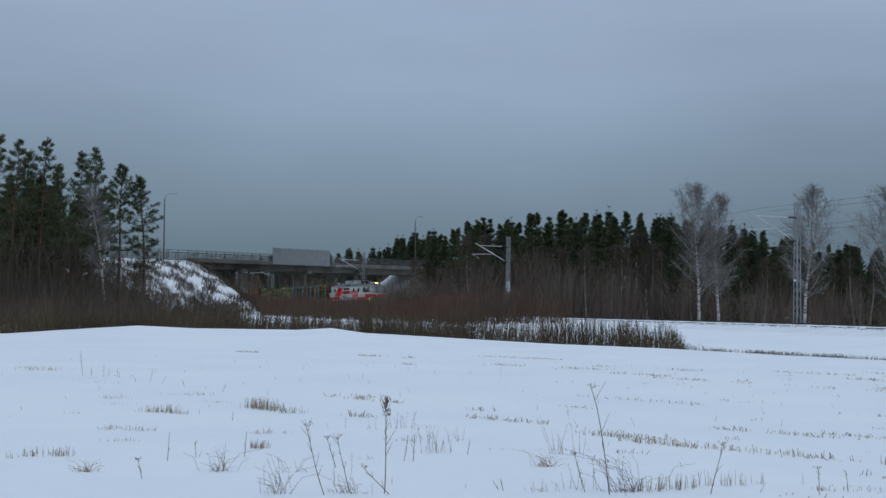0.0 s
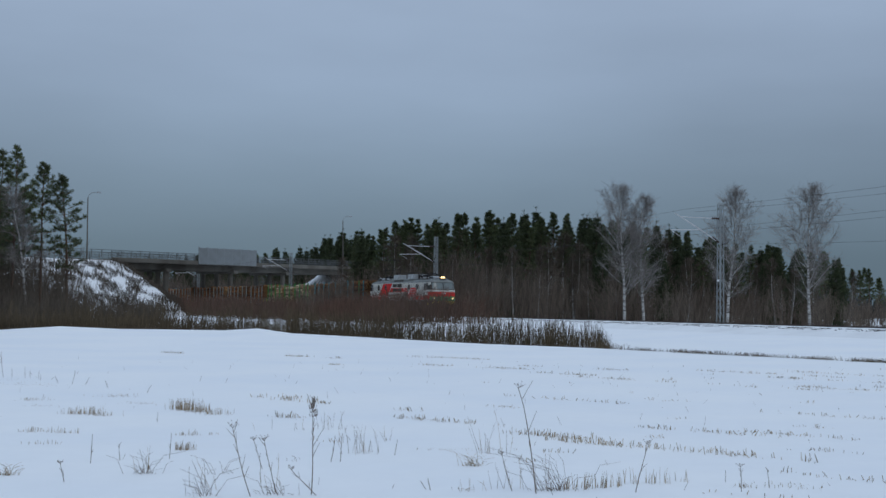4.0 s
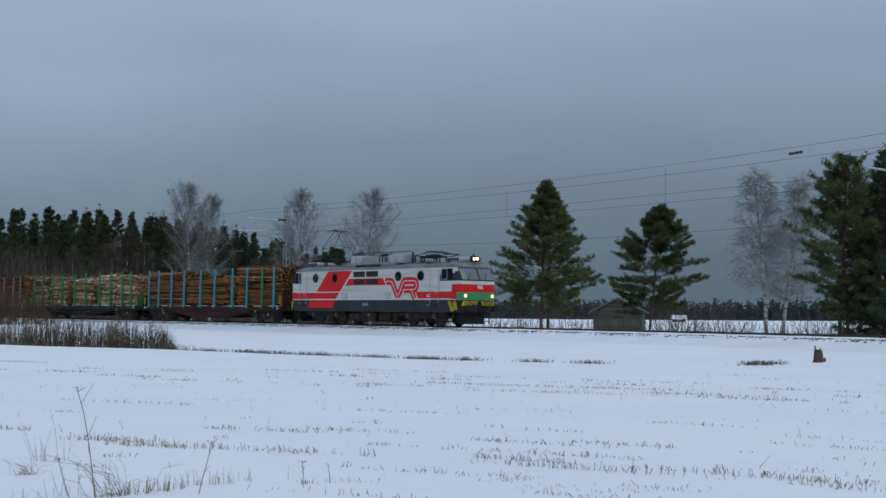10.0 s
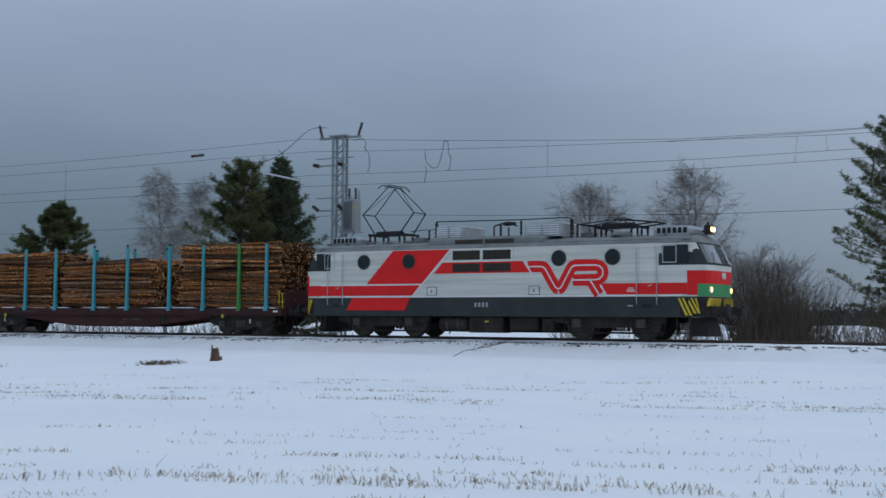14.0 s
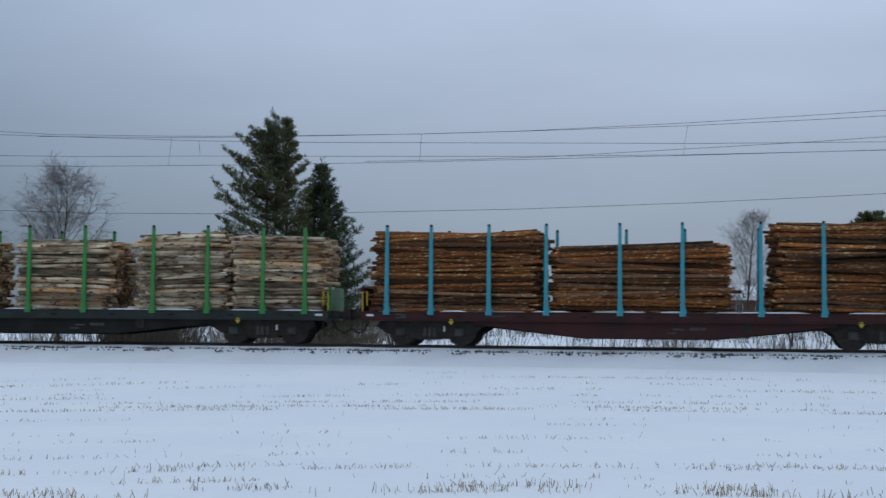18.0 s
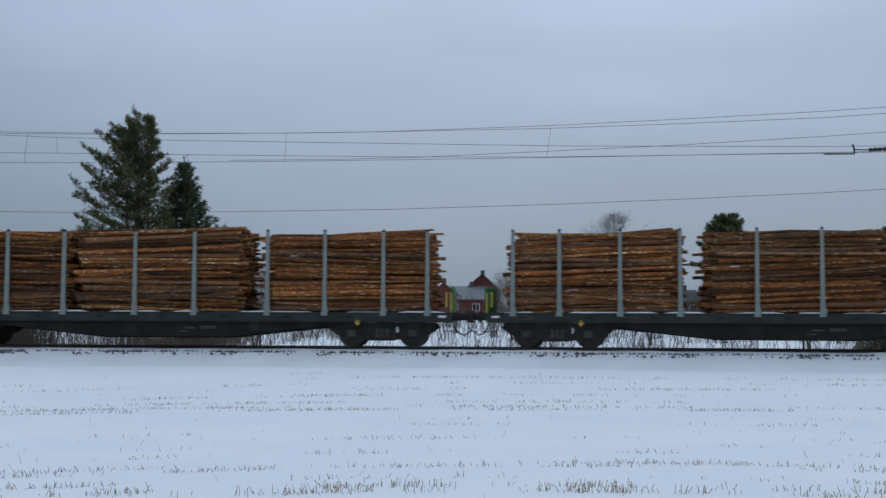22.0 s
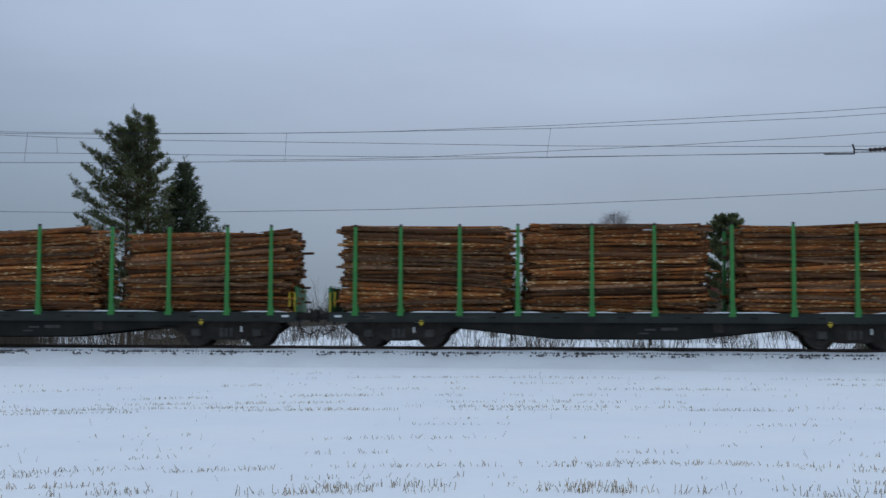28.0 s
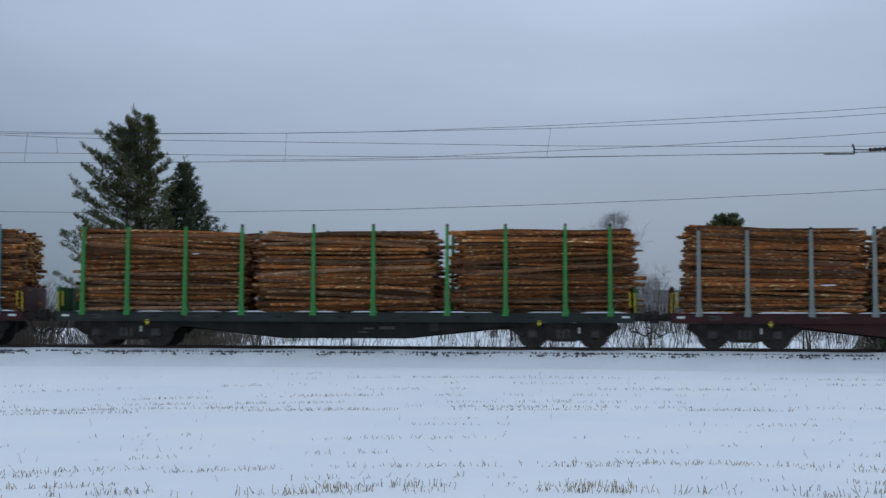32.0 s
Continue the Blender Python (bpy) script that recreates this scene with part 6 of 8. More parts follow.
def stem_group(at, stems, spread, height, seed):
    """A few thin upright dead stems that stand together."""
    rnd = random.Random(seed)
    g = thing("dead_weed", None, None, "loose group of thin dead stems in the snow", "weed", "dead weeds in the snow", at=pose(at[0], at[1], surface(*at) - 0.03))
    for i in range(stems):
        o = Vector((rnd.gauss(0, spread), rnd.gauss(0, spread * 0.6), 0))
        h = height * rnd.uniform(0.3, 1.05)
        s = Shape()
        pts = limb(s, o, Vector((rnd.gauss(-0.08, 0.16), rnd.gauss(0, 0.1), 1)), h, 0.0026, 0.0012, rnd, 4, 0.06, 0, 4)
        for j in range(rnd.randrange(4)):
            p, d = along(pts, rnd.uniform(0.5, 1.0))
            limb(s, p, d + Vector((rnd.choice((-1, 1)) * rnd.uniform(0.3, 0.9), 0, 0.2)), h * rnd.uniform(0.08, 0.2), 0.0014, 0.0008, rnd, 2, 0.1, 0.05, 3)
        part("stem", s, WEED if rnd.random() < 0.6 else STRAW, g)


for k, (x, y, n, sp, h) in enumerate(((-0.96, 16.66, 5, 0.16, 0.2), (-0.56, 16.82, 7, 0.12, 0.3), (-0.45, 16.84, 7, 0.10, 0.3), (-0.23, 15.06, 8, 0.10, 0.26), (-0.1, 13.91, 11, 0.10, 0.34), (-0.03, 14.07, 10, 0.12, 0.3), (0.17, 15.29, 7, 0.10, 0.2), (1.27, 14.08, 5, 0.05, 0.42), (1.36, 13.94, 5, 0.05, 0.36), (1.5, 13.9, 3, 0.08, 0.6), (-1.39, 11.2, 6, 0.10, 0.34), (-0.87, 11.3, 5, 0.10, 0.3), (1.2, 11.26, 8, 0.07, 0.3), (0.89, 11.06, 6, 0.10, 0.2), (-2.16, 12.2, 6, 0.10, 0.28))):
    stem_group((x, y), n, sp, h, 140 + k)


# ---- the locomotive: x runs forward, y to the left of travel, z over the rails ----
def plan_outline(z):
    """Half the body's outline at a height: from the middle of the end to full width, for the forward end."""
    zs = (0.82, 1.55, 2.67, 3.45, 3.58, 3.70, 3.78, 3.82)
    ls = (8.70, 8.78, 8.82, 8.44, 8.36, 8.22, 8.02, 7.85)
    ws = (1.47, 1.50, 1.50, 1.475, 1.40, 1.14, 0.70, 0.15)
    el, w = np.interp(z, zs, ls), np.interp(z, zs, ws)
    return [(el + 0.05, 0.0), (el + 0.035, 0.45 * w), (el - 0.02, 0.74 * w), (el - 0.12, 0.88 * w), (el - 0.34, 0.955 * w), (el - 0.8, 0.99 * w), (el - 1.15, w)]


def loft(shape, levels):
    rings = []
    for z in levels:
        half = plan_outline(z)
        ring = [(x, y, z) for x, y in half] + [(-x, y, z) for x, y in reversed(half)] + [(-x, -y, z) for x, y in half[1:]] + [(x, -y, z) for x, y in reversed(half[1:])]
        rings.append(ring)
    n, k = len(rings[0]), len(shape.v)
    for r in rings:
        shape.v.extend(r)
    for j in range(len(rings) - 1):
        for i in range(n):
            i2 = (i + 1) % n
            shape.f.append((k + j * n + i, k + j * n + i2, k + (j + 1) * n + i2, k + (j + 1) * n + i))
            shape.slot.append(0)
    shape.f.append(tuple(k + i for i in reversed(range(n))))
    shape.f.append(tuple(k + (len(rings) - 1) * n + i for i in range(n)))
    shape.slot += [0, 0]
    return shape


def wrap(shape, end, z0, z1, x_from, out=0.006, y_from=None, y_to=None):
    """A thin panel that follows the cab's end from x_from on one side round to the other (or between two widths on the end)."""
    cols = []
    for z in (z0, z1):
        half = plan_outline(z)
        pts = [(x, y) for x, y in half if x >= x_from]
        if len(pts) < len(half):
            (xa, ya), (xb, yb) = half[len(pts) - 1], half[len(pts)]
            k = (xa - x_from) / (xa - xb)
            pts.append((x_from, ya + (yb - ya) * k))
        elif x_from < half[-1][0]:
            pts.append((x_from, half[-1][1]))
        if y_from is not None:
            ys = [p[1] for p in half]
            xs = [p[0] for p in half]
            line = [(float(np.interp(abs(y), ys, xs)), y) for y in np.linspace(y_from, y_to, 6)]
        else:
            line = [(x, -y) for x, y in reversed(pts)] + [(x, y) for x, y in pts[1:]]
        cols.append([(end * (x + out), y * (1 + out / 1.5), z) for x, y in line])
    n = min(len(cols[0]), len(cols[1]))
    a, b = cols[0][:n], cols[1][:n]
    back = [(x - end * 0.004, y * 0.997, z) for x, y, z in a + b]
    pts = a + b + back
    faces = []
    for i in range(n - 1):
        faces += [(i, i + 1, n + i + 1, n + i), (2 * n + i + 1, 2 * n + i, 3 * n + i, 3 * n + i + 1), (i + 1, i, 2 * n + i, 2 * n + i + 1), (n + i, n + i + 1, 3 * n + i + 1, 3 * n + i)]
    return shape.solid(pts, faces)


SIDE = 1.5


def side_plate(poly, lift=0.006, side=-1):
    s = Shape()
    return s.plate(poly, side * (SIDE - 0.01), side * (SIDE + lift))


def ribbon(line, width, lift, side=-1):
    """A flat painted stripe of even width along a broken line on the side of the body."""
    s = Shape()
    pts = [Vector((x, 0, z)) for x, z in line]
    edge = []
    for i, p in enumerate(pts):
        d = (pts[min(i + 1, len(pts) - 1)] - pts[max(i - 1, 0)]).normalized()
        d0 = (p - pts[max(i - 1, 0)]).normalized() if i else d
        nrm = Vector((-d.z, 0, d.x))
        k = 1 / max(0.45, abs(nrm.dot(Vector((-d0.z, 0, d0.x)))))
        edge.append((p + nrm * width / 2 * k, p - nrm * width / 2 * k))
    for (a, b), (c, d) in zip(edge, edge[1:]):
        s.plate([(a.x, a.z), (b.x, b.z), (d.x, d.z), (c.x, c.z)], side * (SIDE - 0.01), side * (SIDE + lift))
    return s


def disc(c, r, y0, y1, n=20):
    return Shape().plate([(c[0] + r * math.cos(2 * math.pi * i / n), c[1] + r * 1.0 * math.sin(2 * math.pi * i / n)) for i in range(n)], y0, y1)


def ring_plate(c, r0, r1, y0, y1, n=20):
    s = Shape()
    for i in range(n):
        a, b = 2 * math.pi * i / n, 2 * math.pi * (i + 1) / n
        s.plate([(c[0] + r * math.cos(w), c[1] + r * math.sin(w)) for r, w in ((r0, a), (r1, a), (r1, b), (r0, b))], y0, y1)
    return s


def wheelset(parent, x, r, gauge=0.762, spokes=False):
    s = Shape()
    s.tube((0, -gauge - 0.12, 0), (0, gauge + 0.12, 0), 0.085, n=10)
    ob = part("wheelset", s, WHEEL, parent, at=pose(x, 0, r), smooth=40)
    for y in (-1, 1):
        w = Shape()
        w.lathe((0, y * (gauge - 0.07), 0), (0, y * (gauge + 0.16), 0), [(0, r * 1.06), (0.14, r * 1.06), (0.16, r), (0.60, r * 0.985), (0.61, r * 0.86), (0.45, r * 0.82), (0.40, r * 0.40), (0.75, r * 0.32), (1.0, r * 0.2)], 26)
        for i in range(8 if spokes else 0):
            a = 2 * math.pi * i / 8
            w.box((0.48 * r * math.cos(a), y * (gauge + 0.09), 0.48 * r * math.sin(a)), (r * 0.5, 0.03, 0.05), turn=Euler((0, -a, 0)).to_matrix())
        part("wheel", w, WHEEL, ob, smooth=40)
    return ob


WHEELS = []


def build_locomotive():
    loco = thing("locomotive", None, None, "light grey and red electric locomotive with lit headlights hauling log wagons", "locomotive")
    part("body", loft(Shape(), (1.55, 2.03, 2.44, 2.67, 3.0, 3.3, 3.45)), LOCO_WHITE, loco, "light grey ribbed body sides", smooth=35)
    part("lower_body", loft(Shape(), (0.82, 1.0, 1.3, 1.549)), LOCO_GREY, loco, "dark blue-grey lower body", smooth=35)
    part("roof", loft(Shape(), (3.451, 3.58, 3.70, 3.78, 3.82)), LOCO_ROOF, loco, "sooty grey roof", smooth=35)
    s = Shape().bevel_box((-0.2, 0, 3.70), (5.2, 2.6, 0.42), 0.10)
    part("raised_roof", s, LOCO_ROOF, loco, "raised grey middle roof")
    s = Shape()
    for x in np.arange(-8.0, 8.01, 1.0):
        if abs(x + 0.2) > 2.7:
            s.box((x, 0, 3.795), (0.05, 1.9, 0.07))
    for y in (-1.36, 1.36):
        s.box((0, y, 3.60), (16.4, 0.05, 0.045))
    part("roof_seam", s, LOCO_ROOF, loco)
    for sd in (-1, 1):
        # the long ribs pressed into the sides
        for z in np.arange(1.72, 3.4, 0.165):
            for x0, x1 in ((-6.6, -1.7), (1.25, 6.1)):
                part("side_rib", Shape().box(((x0 + x1) / 2, sd * (SIDE + 0.002), z), (x1 - x0, 0.016, 0.018)), LOCO_WHITE, loco)
        y0, y1 = sd * (SIDE - 0.01), sd
        part("red_panel", side_plate([(-5.57, 2.10), (-2.89, 2.10), (-1.65, 3.42), (-4.29, 3.42)], 0.014, sd), LOCO_RED, loco, "slanted red livery panel")
        part("red_band", side_plate([(-7.9, 1.63), (-3.38, 1.63), (-3.02, 2.03), (-7.9, 2.03)], 0.014, sd), LOCO_RED, loco, "red livery band")
        part("red_panel", side_plate([(-6.56, 1.04), (-3.73, 1.04), (-3.47, 1.545), (-6.26, 1.545)], 0.010, sd), LOCO_RED, loco, "slanted red livery panel")
        part("red_band", side_plate([(-2.36, 2.48), (1.87, 2.48), (1.66, 2.91), (-1.97, 2.91)], 0.014, sd), LOCO_RED, loco, "red livery band")
        part("red_band", side_plate([(4.98, 1.63), (8.06, 1.63), (8.06, 2.03), (4.80, 2.03)], 0.014, sd), LOCO_RED, loco, "red livery band")
        part("white_line", side_plate([(-7.9, 2.04), (-2.96, 2.04), (-2.90, 2.09), (-7.9, 2.09)], 0.014, sd), TRIM_WHITE, loco)
        part("white_line", side_plate([(-7.9, 1.56), (7.9, 1.56), (7.9, 1.62), (-7.9, 1.62)], 0.012, sd), TRIM_WHITE, loco)
        part("white_line", ribbon([(-3.40, 1.56), (-1.60, 3.42)], 0.05, 0.016, sd), TRIM_WHITE, loco)
        # the emblem: a chevron of paired stripes and a rounded loop of paired stripes
        chevron = [(1.80, 2.69), (2.36, 2.69), (2.46, 2.66), (2.53, 2.59), (2.92, 1.95), (2.98, 1.88), (3.07, 1.855)]
        rise = [(3.07, 1.855), (3.15, 1.88), (3.21, 1.95), (3.56, 2.57), (3.64, 2.67), (3.76, 2.71), (4.58, 2.71), (4.74, 2.67), (4.84, 2.57), (4.87, 2.44), (4.84, 2.31), (4.74, 2.21), (4.58, 2.17), (3.66, 2.17)]
        leg = [(4.30, 2.21), (4.42, 2.07), (4.71, 1.63)]
        part("emblem_stripe", ribbon(chevron, 0.42, 0.016, sd), LOCO_RED, loco, "broad red emblem stripe")
        part("emblem_stripe", ribbon(rise, 0.42, 0.018, sd), LOCO_RED, loco, "broad red emblem stripe")
        part("emblem_stripe", ribbon(leg, 0.40, 0.015, sd), LOCO_RED, loco, "broad red emblem stripe")
        for line in (chevron, rise, leg, [(4.76, 1.96), (4.99, 1.63)]):
            part("emblem_line", ribbon(line, 0.05, 0.022, sd), TRIM_WHITE, loco)
        part("emblem_line", ribbon([(1.61, 2.92), (1.94, 2.46)], 0.06, 0.024, sd), TRIM_WHITE, loco)
        for x in (-5.71, -3.53, 3.08, 5.24):
            w = part("porthole", disc((x, 2.99), 0.26, sd * (SIDE - 0.01), sd * (SIDE + 0.022)), DARK_GLASS, loco, "round dark porthole", smooth=40)
            part("rim", ring_plate((x, 2.99), 0.25, 0.30, sd * (SIDE - 0.01), sd * (SIDE + 0.034)), LOCO_GREY, w)
        # air intake: two columns of three louvred openings
        g = part("intake_grille", side_plate([(-1.60, 2.44), (1.16, 2.44), (1.16, 3.44), (-1.60, 3.44)], 0.012, sd), LOCO_WHITE, loco, "louvred air intake in two columns")
        for x0, x1 in ((-1.50, -0.28), (-0.15, 1.06)):
            for z0, z1, in ((2.53, 2.86), (3.0, 3.36)):
                part("opening", Shape().box(((x0 + x1) / 2, sd * (SIDE + 0.012), (z0 + z1) / 2), (x1 - x0, 0.02, z1 - z0)), GRILLE, g)
                for i in range(7):
                    part("louvre", Shape().box(((x0 + x1) / 2, sd * (SIDE + 0.028), z0 + (i + 0.5) * (z1 - z0) / 7), (x1 - x0 - 0.04, 0.012, 0.018), turn=Euler((radians(35 * sd), 0, 0)).to_matrix()), GRILLE, g)
            part("opening", Shape().box(((x0 + x1) / 2, sd * 1.31, 3.66), (x1 - x0, 0.05, 0.26)), GRILLE, g)
        # doors with handrails beside them
        for x0, x1 in ((-7.42, -6.78), (6.25, 6.9)):
            d = part("door", Shape().bevel_box(((x0 + x1) / 2, sd * (SIDE + 0.004), 2.47), (x1 - x0 - 0.06, 0.03, 1.82), 0.012), LOCO_WHITE, loco, "light grey cab door")
            part("door_band", Shape().box(((x0 + x1) / 2, sd * (SIDE + 0.022), 1.83), (x1 - x0 - 0.06, 0.006, 0.40)), LOCO_RED, d, "red livery band")
            part("door_handle", Shape().box(((x0 + x1) / 2 + 0.12, sd * (SIDE + 0.04), 1.95), (0.16, 0.03, 0.03), turn=Euler((0, -0.35, 0)).to_matrix()), ALU, d)
            for x in (x0 - 0.06, x1 + 0.06):
                s = Shape().path([(x, sd * SIDE, 3.3), (x, sd * (SIDE + 0.07), 3.25), (x, sd * (SIDE + 0.07), 1.3), (x, sd * SIDE, 1.25)], 0.016, 6)
                part("handrail", s, ALU, loco)
            part("step_recess", Shape().box(((x0 + x1) / 2, sd * (SIDE + 0.001), 1.22), (0.34, 0.012, 0.11)), BLACK, loco)
        for x in (-2.45, 2.06):
            part("socket_joint", Shape().box((x, sd * (SIDE + 0.003), 1.80), (0.46, 0.03, 0.34)), LOCO_GREY, loco)
            part("socket_cover", Shape().bevel_box((x, sd * (SIDE + 0.008), 1.80), (0.42, 0.03, 0.30), 0.01), LOCO_WHITE, loco)
            part("socket_mark", Shape().box((x, sd * (SIDE + 0.028), 1.79), (0.05, 0.006, 0.10)), BLACK, loco)
        for i in range(4):
            part("marking_bar", Shape().box((-0.47 + i * 0.165, sd * (SIDE + 0.004), 1.265), (0.085, 0.012, 0.17)), VENT, loco)
        for i in range(3):
            part("lettering_bar", Shape().box((5.95, sd * (SIDE + 0.018), 1.74 + i * 0.06), (0.34 - 0.06 * i, 0.006, 0.025)), TRIM_WHITE, loco)
        part("lettering_bar", Shape().box((5.92, sd * (SIDE + 0.006), 1.22), (0.20, 0.006, 0.05)), VENT, loco)
    for e in (1, -1):
        part("window_band", wrap(Shape(), e, 2.66, 3.47, 7.0, 0.006), LOCO_GREY, loco, "dark surround of the cab windows")
        for y0, y1 in ((-1.22, -0.06), (0.06, 1.22)):
            w = part("windscreen", wrap(Shape(), e, 2.74, 3.40, 0, 0.016, y0, y1), CAB_GLASS, loco, "wide cab windscreen pane")
            s = Shape()
            a, b = (e * (8.86), y0 + 0.35, 2.72), (e * (8.68), y0 + 0.62, 3.12)
            s.tube(a, b, 0.012, n=5)
            part("wiper", s, BLACK, w)
        for sd in (-1, 1):
            w = part("cab_side_window", Shape().bevel_box((e * 7.62, sd * (SIDE + 0.006), 3.05), (0.98, 0.025, 0.66), 0.012), DARK_GLASS, loco, "cab side window")
            part("window_frame", ring_frame(e * 7.42, 3.06, 0.50, 0.60, sd), ALU, w)
        if e > 0:
            part("front_red", wrap(Shape(), e, 2.03, 2.46, 8.05, 0.010), LOCO_RED, loco, "red front of the cab")
            part("front_red", wrap(Shape(), e, 1.60, 2.031, 8.06, 0.009), LOCO_RED, loco, "red front of the cab")
            part("front_green", wrap(Shape(), e, 1.56, 1.99, 8.42, 0.016), LOCO_GREEN, loco, "green band round the headlights")
        else:
            part("front_red", wrap(Shape(), e, 1.62, 2.05, 7.85, 0.010), LOCO_RED, loco, "red end of the cab")
            part("front_red", wrap(Shape(), e, 2.05, 2.46, 8.55, 0.010), LOCO_RED, loco, "red end of the cab")
        # warning stripes: black panel with slanted yellow bars round the lower corners
        part("warning_panel", wrap(Shape(), e, 0.86, 1.50, 7.78 if e > 0 else 8.3, 0.008), BLACK, loco, "black and yellow warning panel")
        for sd in (-1, 1):
            for i in range(5 if e > 0 else 2):
                x0 = (7.72 if e > 0 else 8.32) + i * 0.15
                pts = [(e * x0, 1.49), (e * (x0 + 0.07), 1.49), (e * (x0 + 0.07 + 0.30), 0.95 - 0.07 * (i < 2)), (e * (x0 + 0.28), 0.95 - 0.07 * (i < 2))]
                sh = Shape().plate([(min(abs(x), 8.52) * e, z) for x, z in pts], sd * (SIDE - 0.06), sd * (SIDE + 0.002 - 0.03 * (i > 1)))
                part("yellow_stripe", sh, YELLOW, loco)
            if e > 0:
                for i in range(6):
                    y = sd * (0.12 + i * 0.19)
                    part("yellow_stripe", Shape().solid([(8.842 - 0.02 * (i > 3), y, 1.50), (8.842 - 0.03 * (i > 2), y + sd * 0.08, 1.50), (8.83 - 0.035 * (i > 2), y + sd * 0.20, 1.22), (8.83 - 0.03 * (i > 2), y + sd * 0.12, 1.22), (8.70, y, 1.50), (8.70, y + sd * 0.09, 1.50), (8.70, y + sd * 0.22, 1.20), (8.70, y + sd * 0.13, 1.20)], [(0, 1, 2, 3), (7, 6, 5, 4), (0, 4, 5, 1), (1, 5, 6, 2), (2, 6, 7, 3), (3, 7, 4, 0)]), YELLOW, loco)
            # round lights and buffers
            h = part("headlight", Shape().lathe((e * 8.60, sd * 1.05, 1.79), (e * 8.80, sd * 1.05, 1.79), [(0, 0.16), (0.85, 0.16), (1.0, 0.13)], 16), ALU, loco, smooth=40)
            part("lens", Shape().lathe((e * 8.78, sd * 1.05, 1.79), (e * 8.82, sd * 1.05, 1.79), [(0, 0.105), (1.0, 0.085)], 16), HEADLIGHT if e > 0 else DARK_GLASS, h, "lit warm headlight lens" if e > 0 else "unlit headlight lens")
            part("tail_light", Shape().lathe((e * 8.60, sd * 1.28, 1.80), (e * 8.66, sd * 1.30, 1.80), [(0, 0.08), (1.0, 0.06)], 10), LENS_RED, loco, "small red tail light")
            b = part("buffer", Shape().lathe((e * 8.7, sd * 0.9, 1.06), (e * 9.30, sd * 0.9, 1.06), [(0, 0.15), (0.6, 0.15), (0.62, 0.10), (1.0, 0.10)], 12), UNDER, loco, smooth=40)
            part("buffer_head", Shape().lathe((e * 9.28, sd * 0.9, 1.06), (e * 9.40, sd * 0.9, 1.06), [(0, 0.24), (0.7, 0.24), (1.0, 0.20)], 16), BLACK, b, smooth=40)
        part("buffer_beam", Shape().bevel_box((e * 8.60, 0, 1.03), (0.24, 2.5, 0.42), 0.03), UNDER, loco)
        part("coupler", Shape().bevel_box((e * 9.1, 0, 1.02), (0.9, 0.22, 0.24), 0.04).box((e * 9.45, 0.08, 1.0), (0.2, 0.34, 0.32)), UNDER, loco)
        for y in (-0.35, 0.35, 0.55):
            part("brake_hose", Shape().path([(e * 8.75, y, 0.95), (e * 9.0, y, 0.60), (e * 9.2, y * 0.8, 0.55), (e * 9.35, y * 0.5, 0.8)], 0.03, 6), BLACK, loco)
        s = Shape().solid([(e * 8.05, -1.05, 0.16), (e * 8.55, -0.7, 0.13), (e * 8.55, 0.7, 0.13), (e * 8.05, 1.05, 0.16), (e * 8.0, -1.05, 0.80), (e * 8.42, -0.7, 0.82), (e * 8.42, 0.7, 0.82), (e * 8.0, 1.05, 0.80)], [(3, 2, 1, 0), (4, 5, 6, 7), (0, 1, 5, 4), (1, 2, 6, 5), (2, 3, 7, 6), (3, 0, 4, 7)] if e > 0 else [(0, 1, 2, 3), (7, 6, 5, 4), (4, 5, 1, 0), (5, 6, 2, 1), (6, 7, 3, 2), (7, 4, 0, 3)])
        part("snow_plough", s, BLACK, loco)
        for sd in (-1, 1):
            for z in (0.30, 0.55):
                part("footstep", Shape().box((e * 7.9, sd * 1.38, z), (0.5, 0.22, 0.04)), UNDER, loco)
            for x in (7.66, 8.14):
                part("step_bracket", Shape().box((e * x, sd * 1.42, 0.5), (0.04, 0.05, 0.7)), UNDER, loco)
        # air conditioner and horn on the cab's roof
        a = part("air_conditioner", Shape().bevel_box((e * 7.22, 0, 3.93), (1.5, 1.5, 0.36), 0.12), VENT, loco, "grey air conditioner on the cab roof")
        for i in range(6):
            for sd in (-1, 1):
                part("vent_slot", Shape().box((e * 7.22 - 0.5 + i * 0.2, sd * 0.755, 3.95), (0.13, 0.02, 0.2)), BLACK, a)
        part("horn", Shape().lathe((e * 7.9, 0.4, 3.96), (e * 8.35, 0.4, 3.96), [(0, 0.04), (0.6, 0.05), (1.0, 0.12)], 10).box((e * 8.1, 0.4, 3.88), (0.06, 0.06, 0.16)), BLACK, loco)
    lamp = part("top_light", Shape().bevel_box((8.36, 0, 3.98), (0.24, 0.56, 0.34), 0.04).box((8.30, 0, 4.2), (0.05, 0.05, 0.16)), BLACK, loco, "black housing of twin top lights")
    for y in (-0.125, 0.125):
        part("lens", Shape().lathe((8.47, y, 3.98), (8.51, y, 3.98), [(0, 0.10), (1.0, 0.085)], 16), BEACON, lamp, "lit warm top light lens")
    # emblem bars on the nose
    s = Shape()
    for y in (-0.16, -0.05, 0.06, 0.16):
        s.box((8.888, y, 2.30), (0.01, 0.07, 0.22), turn=Euler((radians(18), 0, 0)).to_matrix())
    part("nose_emblem", s, TRIM_WHITE, loco)
    # roof gear
    for x0, x1 in ((-2.62, -1.42), (1.36, 2.86)):
        v = part("roof_vent", Shape().bevel_box(((x0 + x1) / 2, 0, 4.13), (x1 - x0, 1.9, 0.54), 0.05), VENT, loco, "grey louvred roof vent")
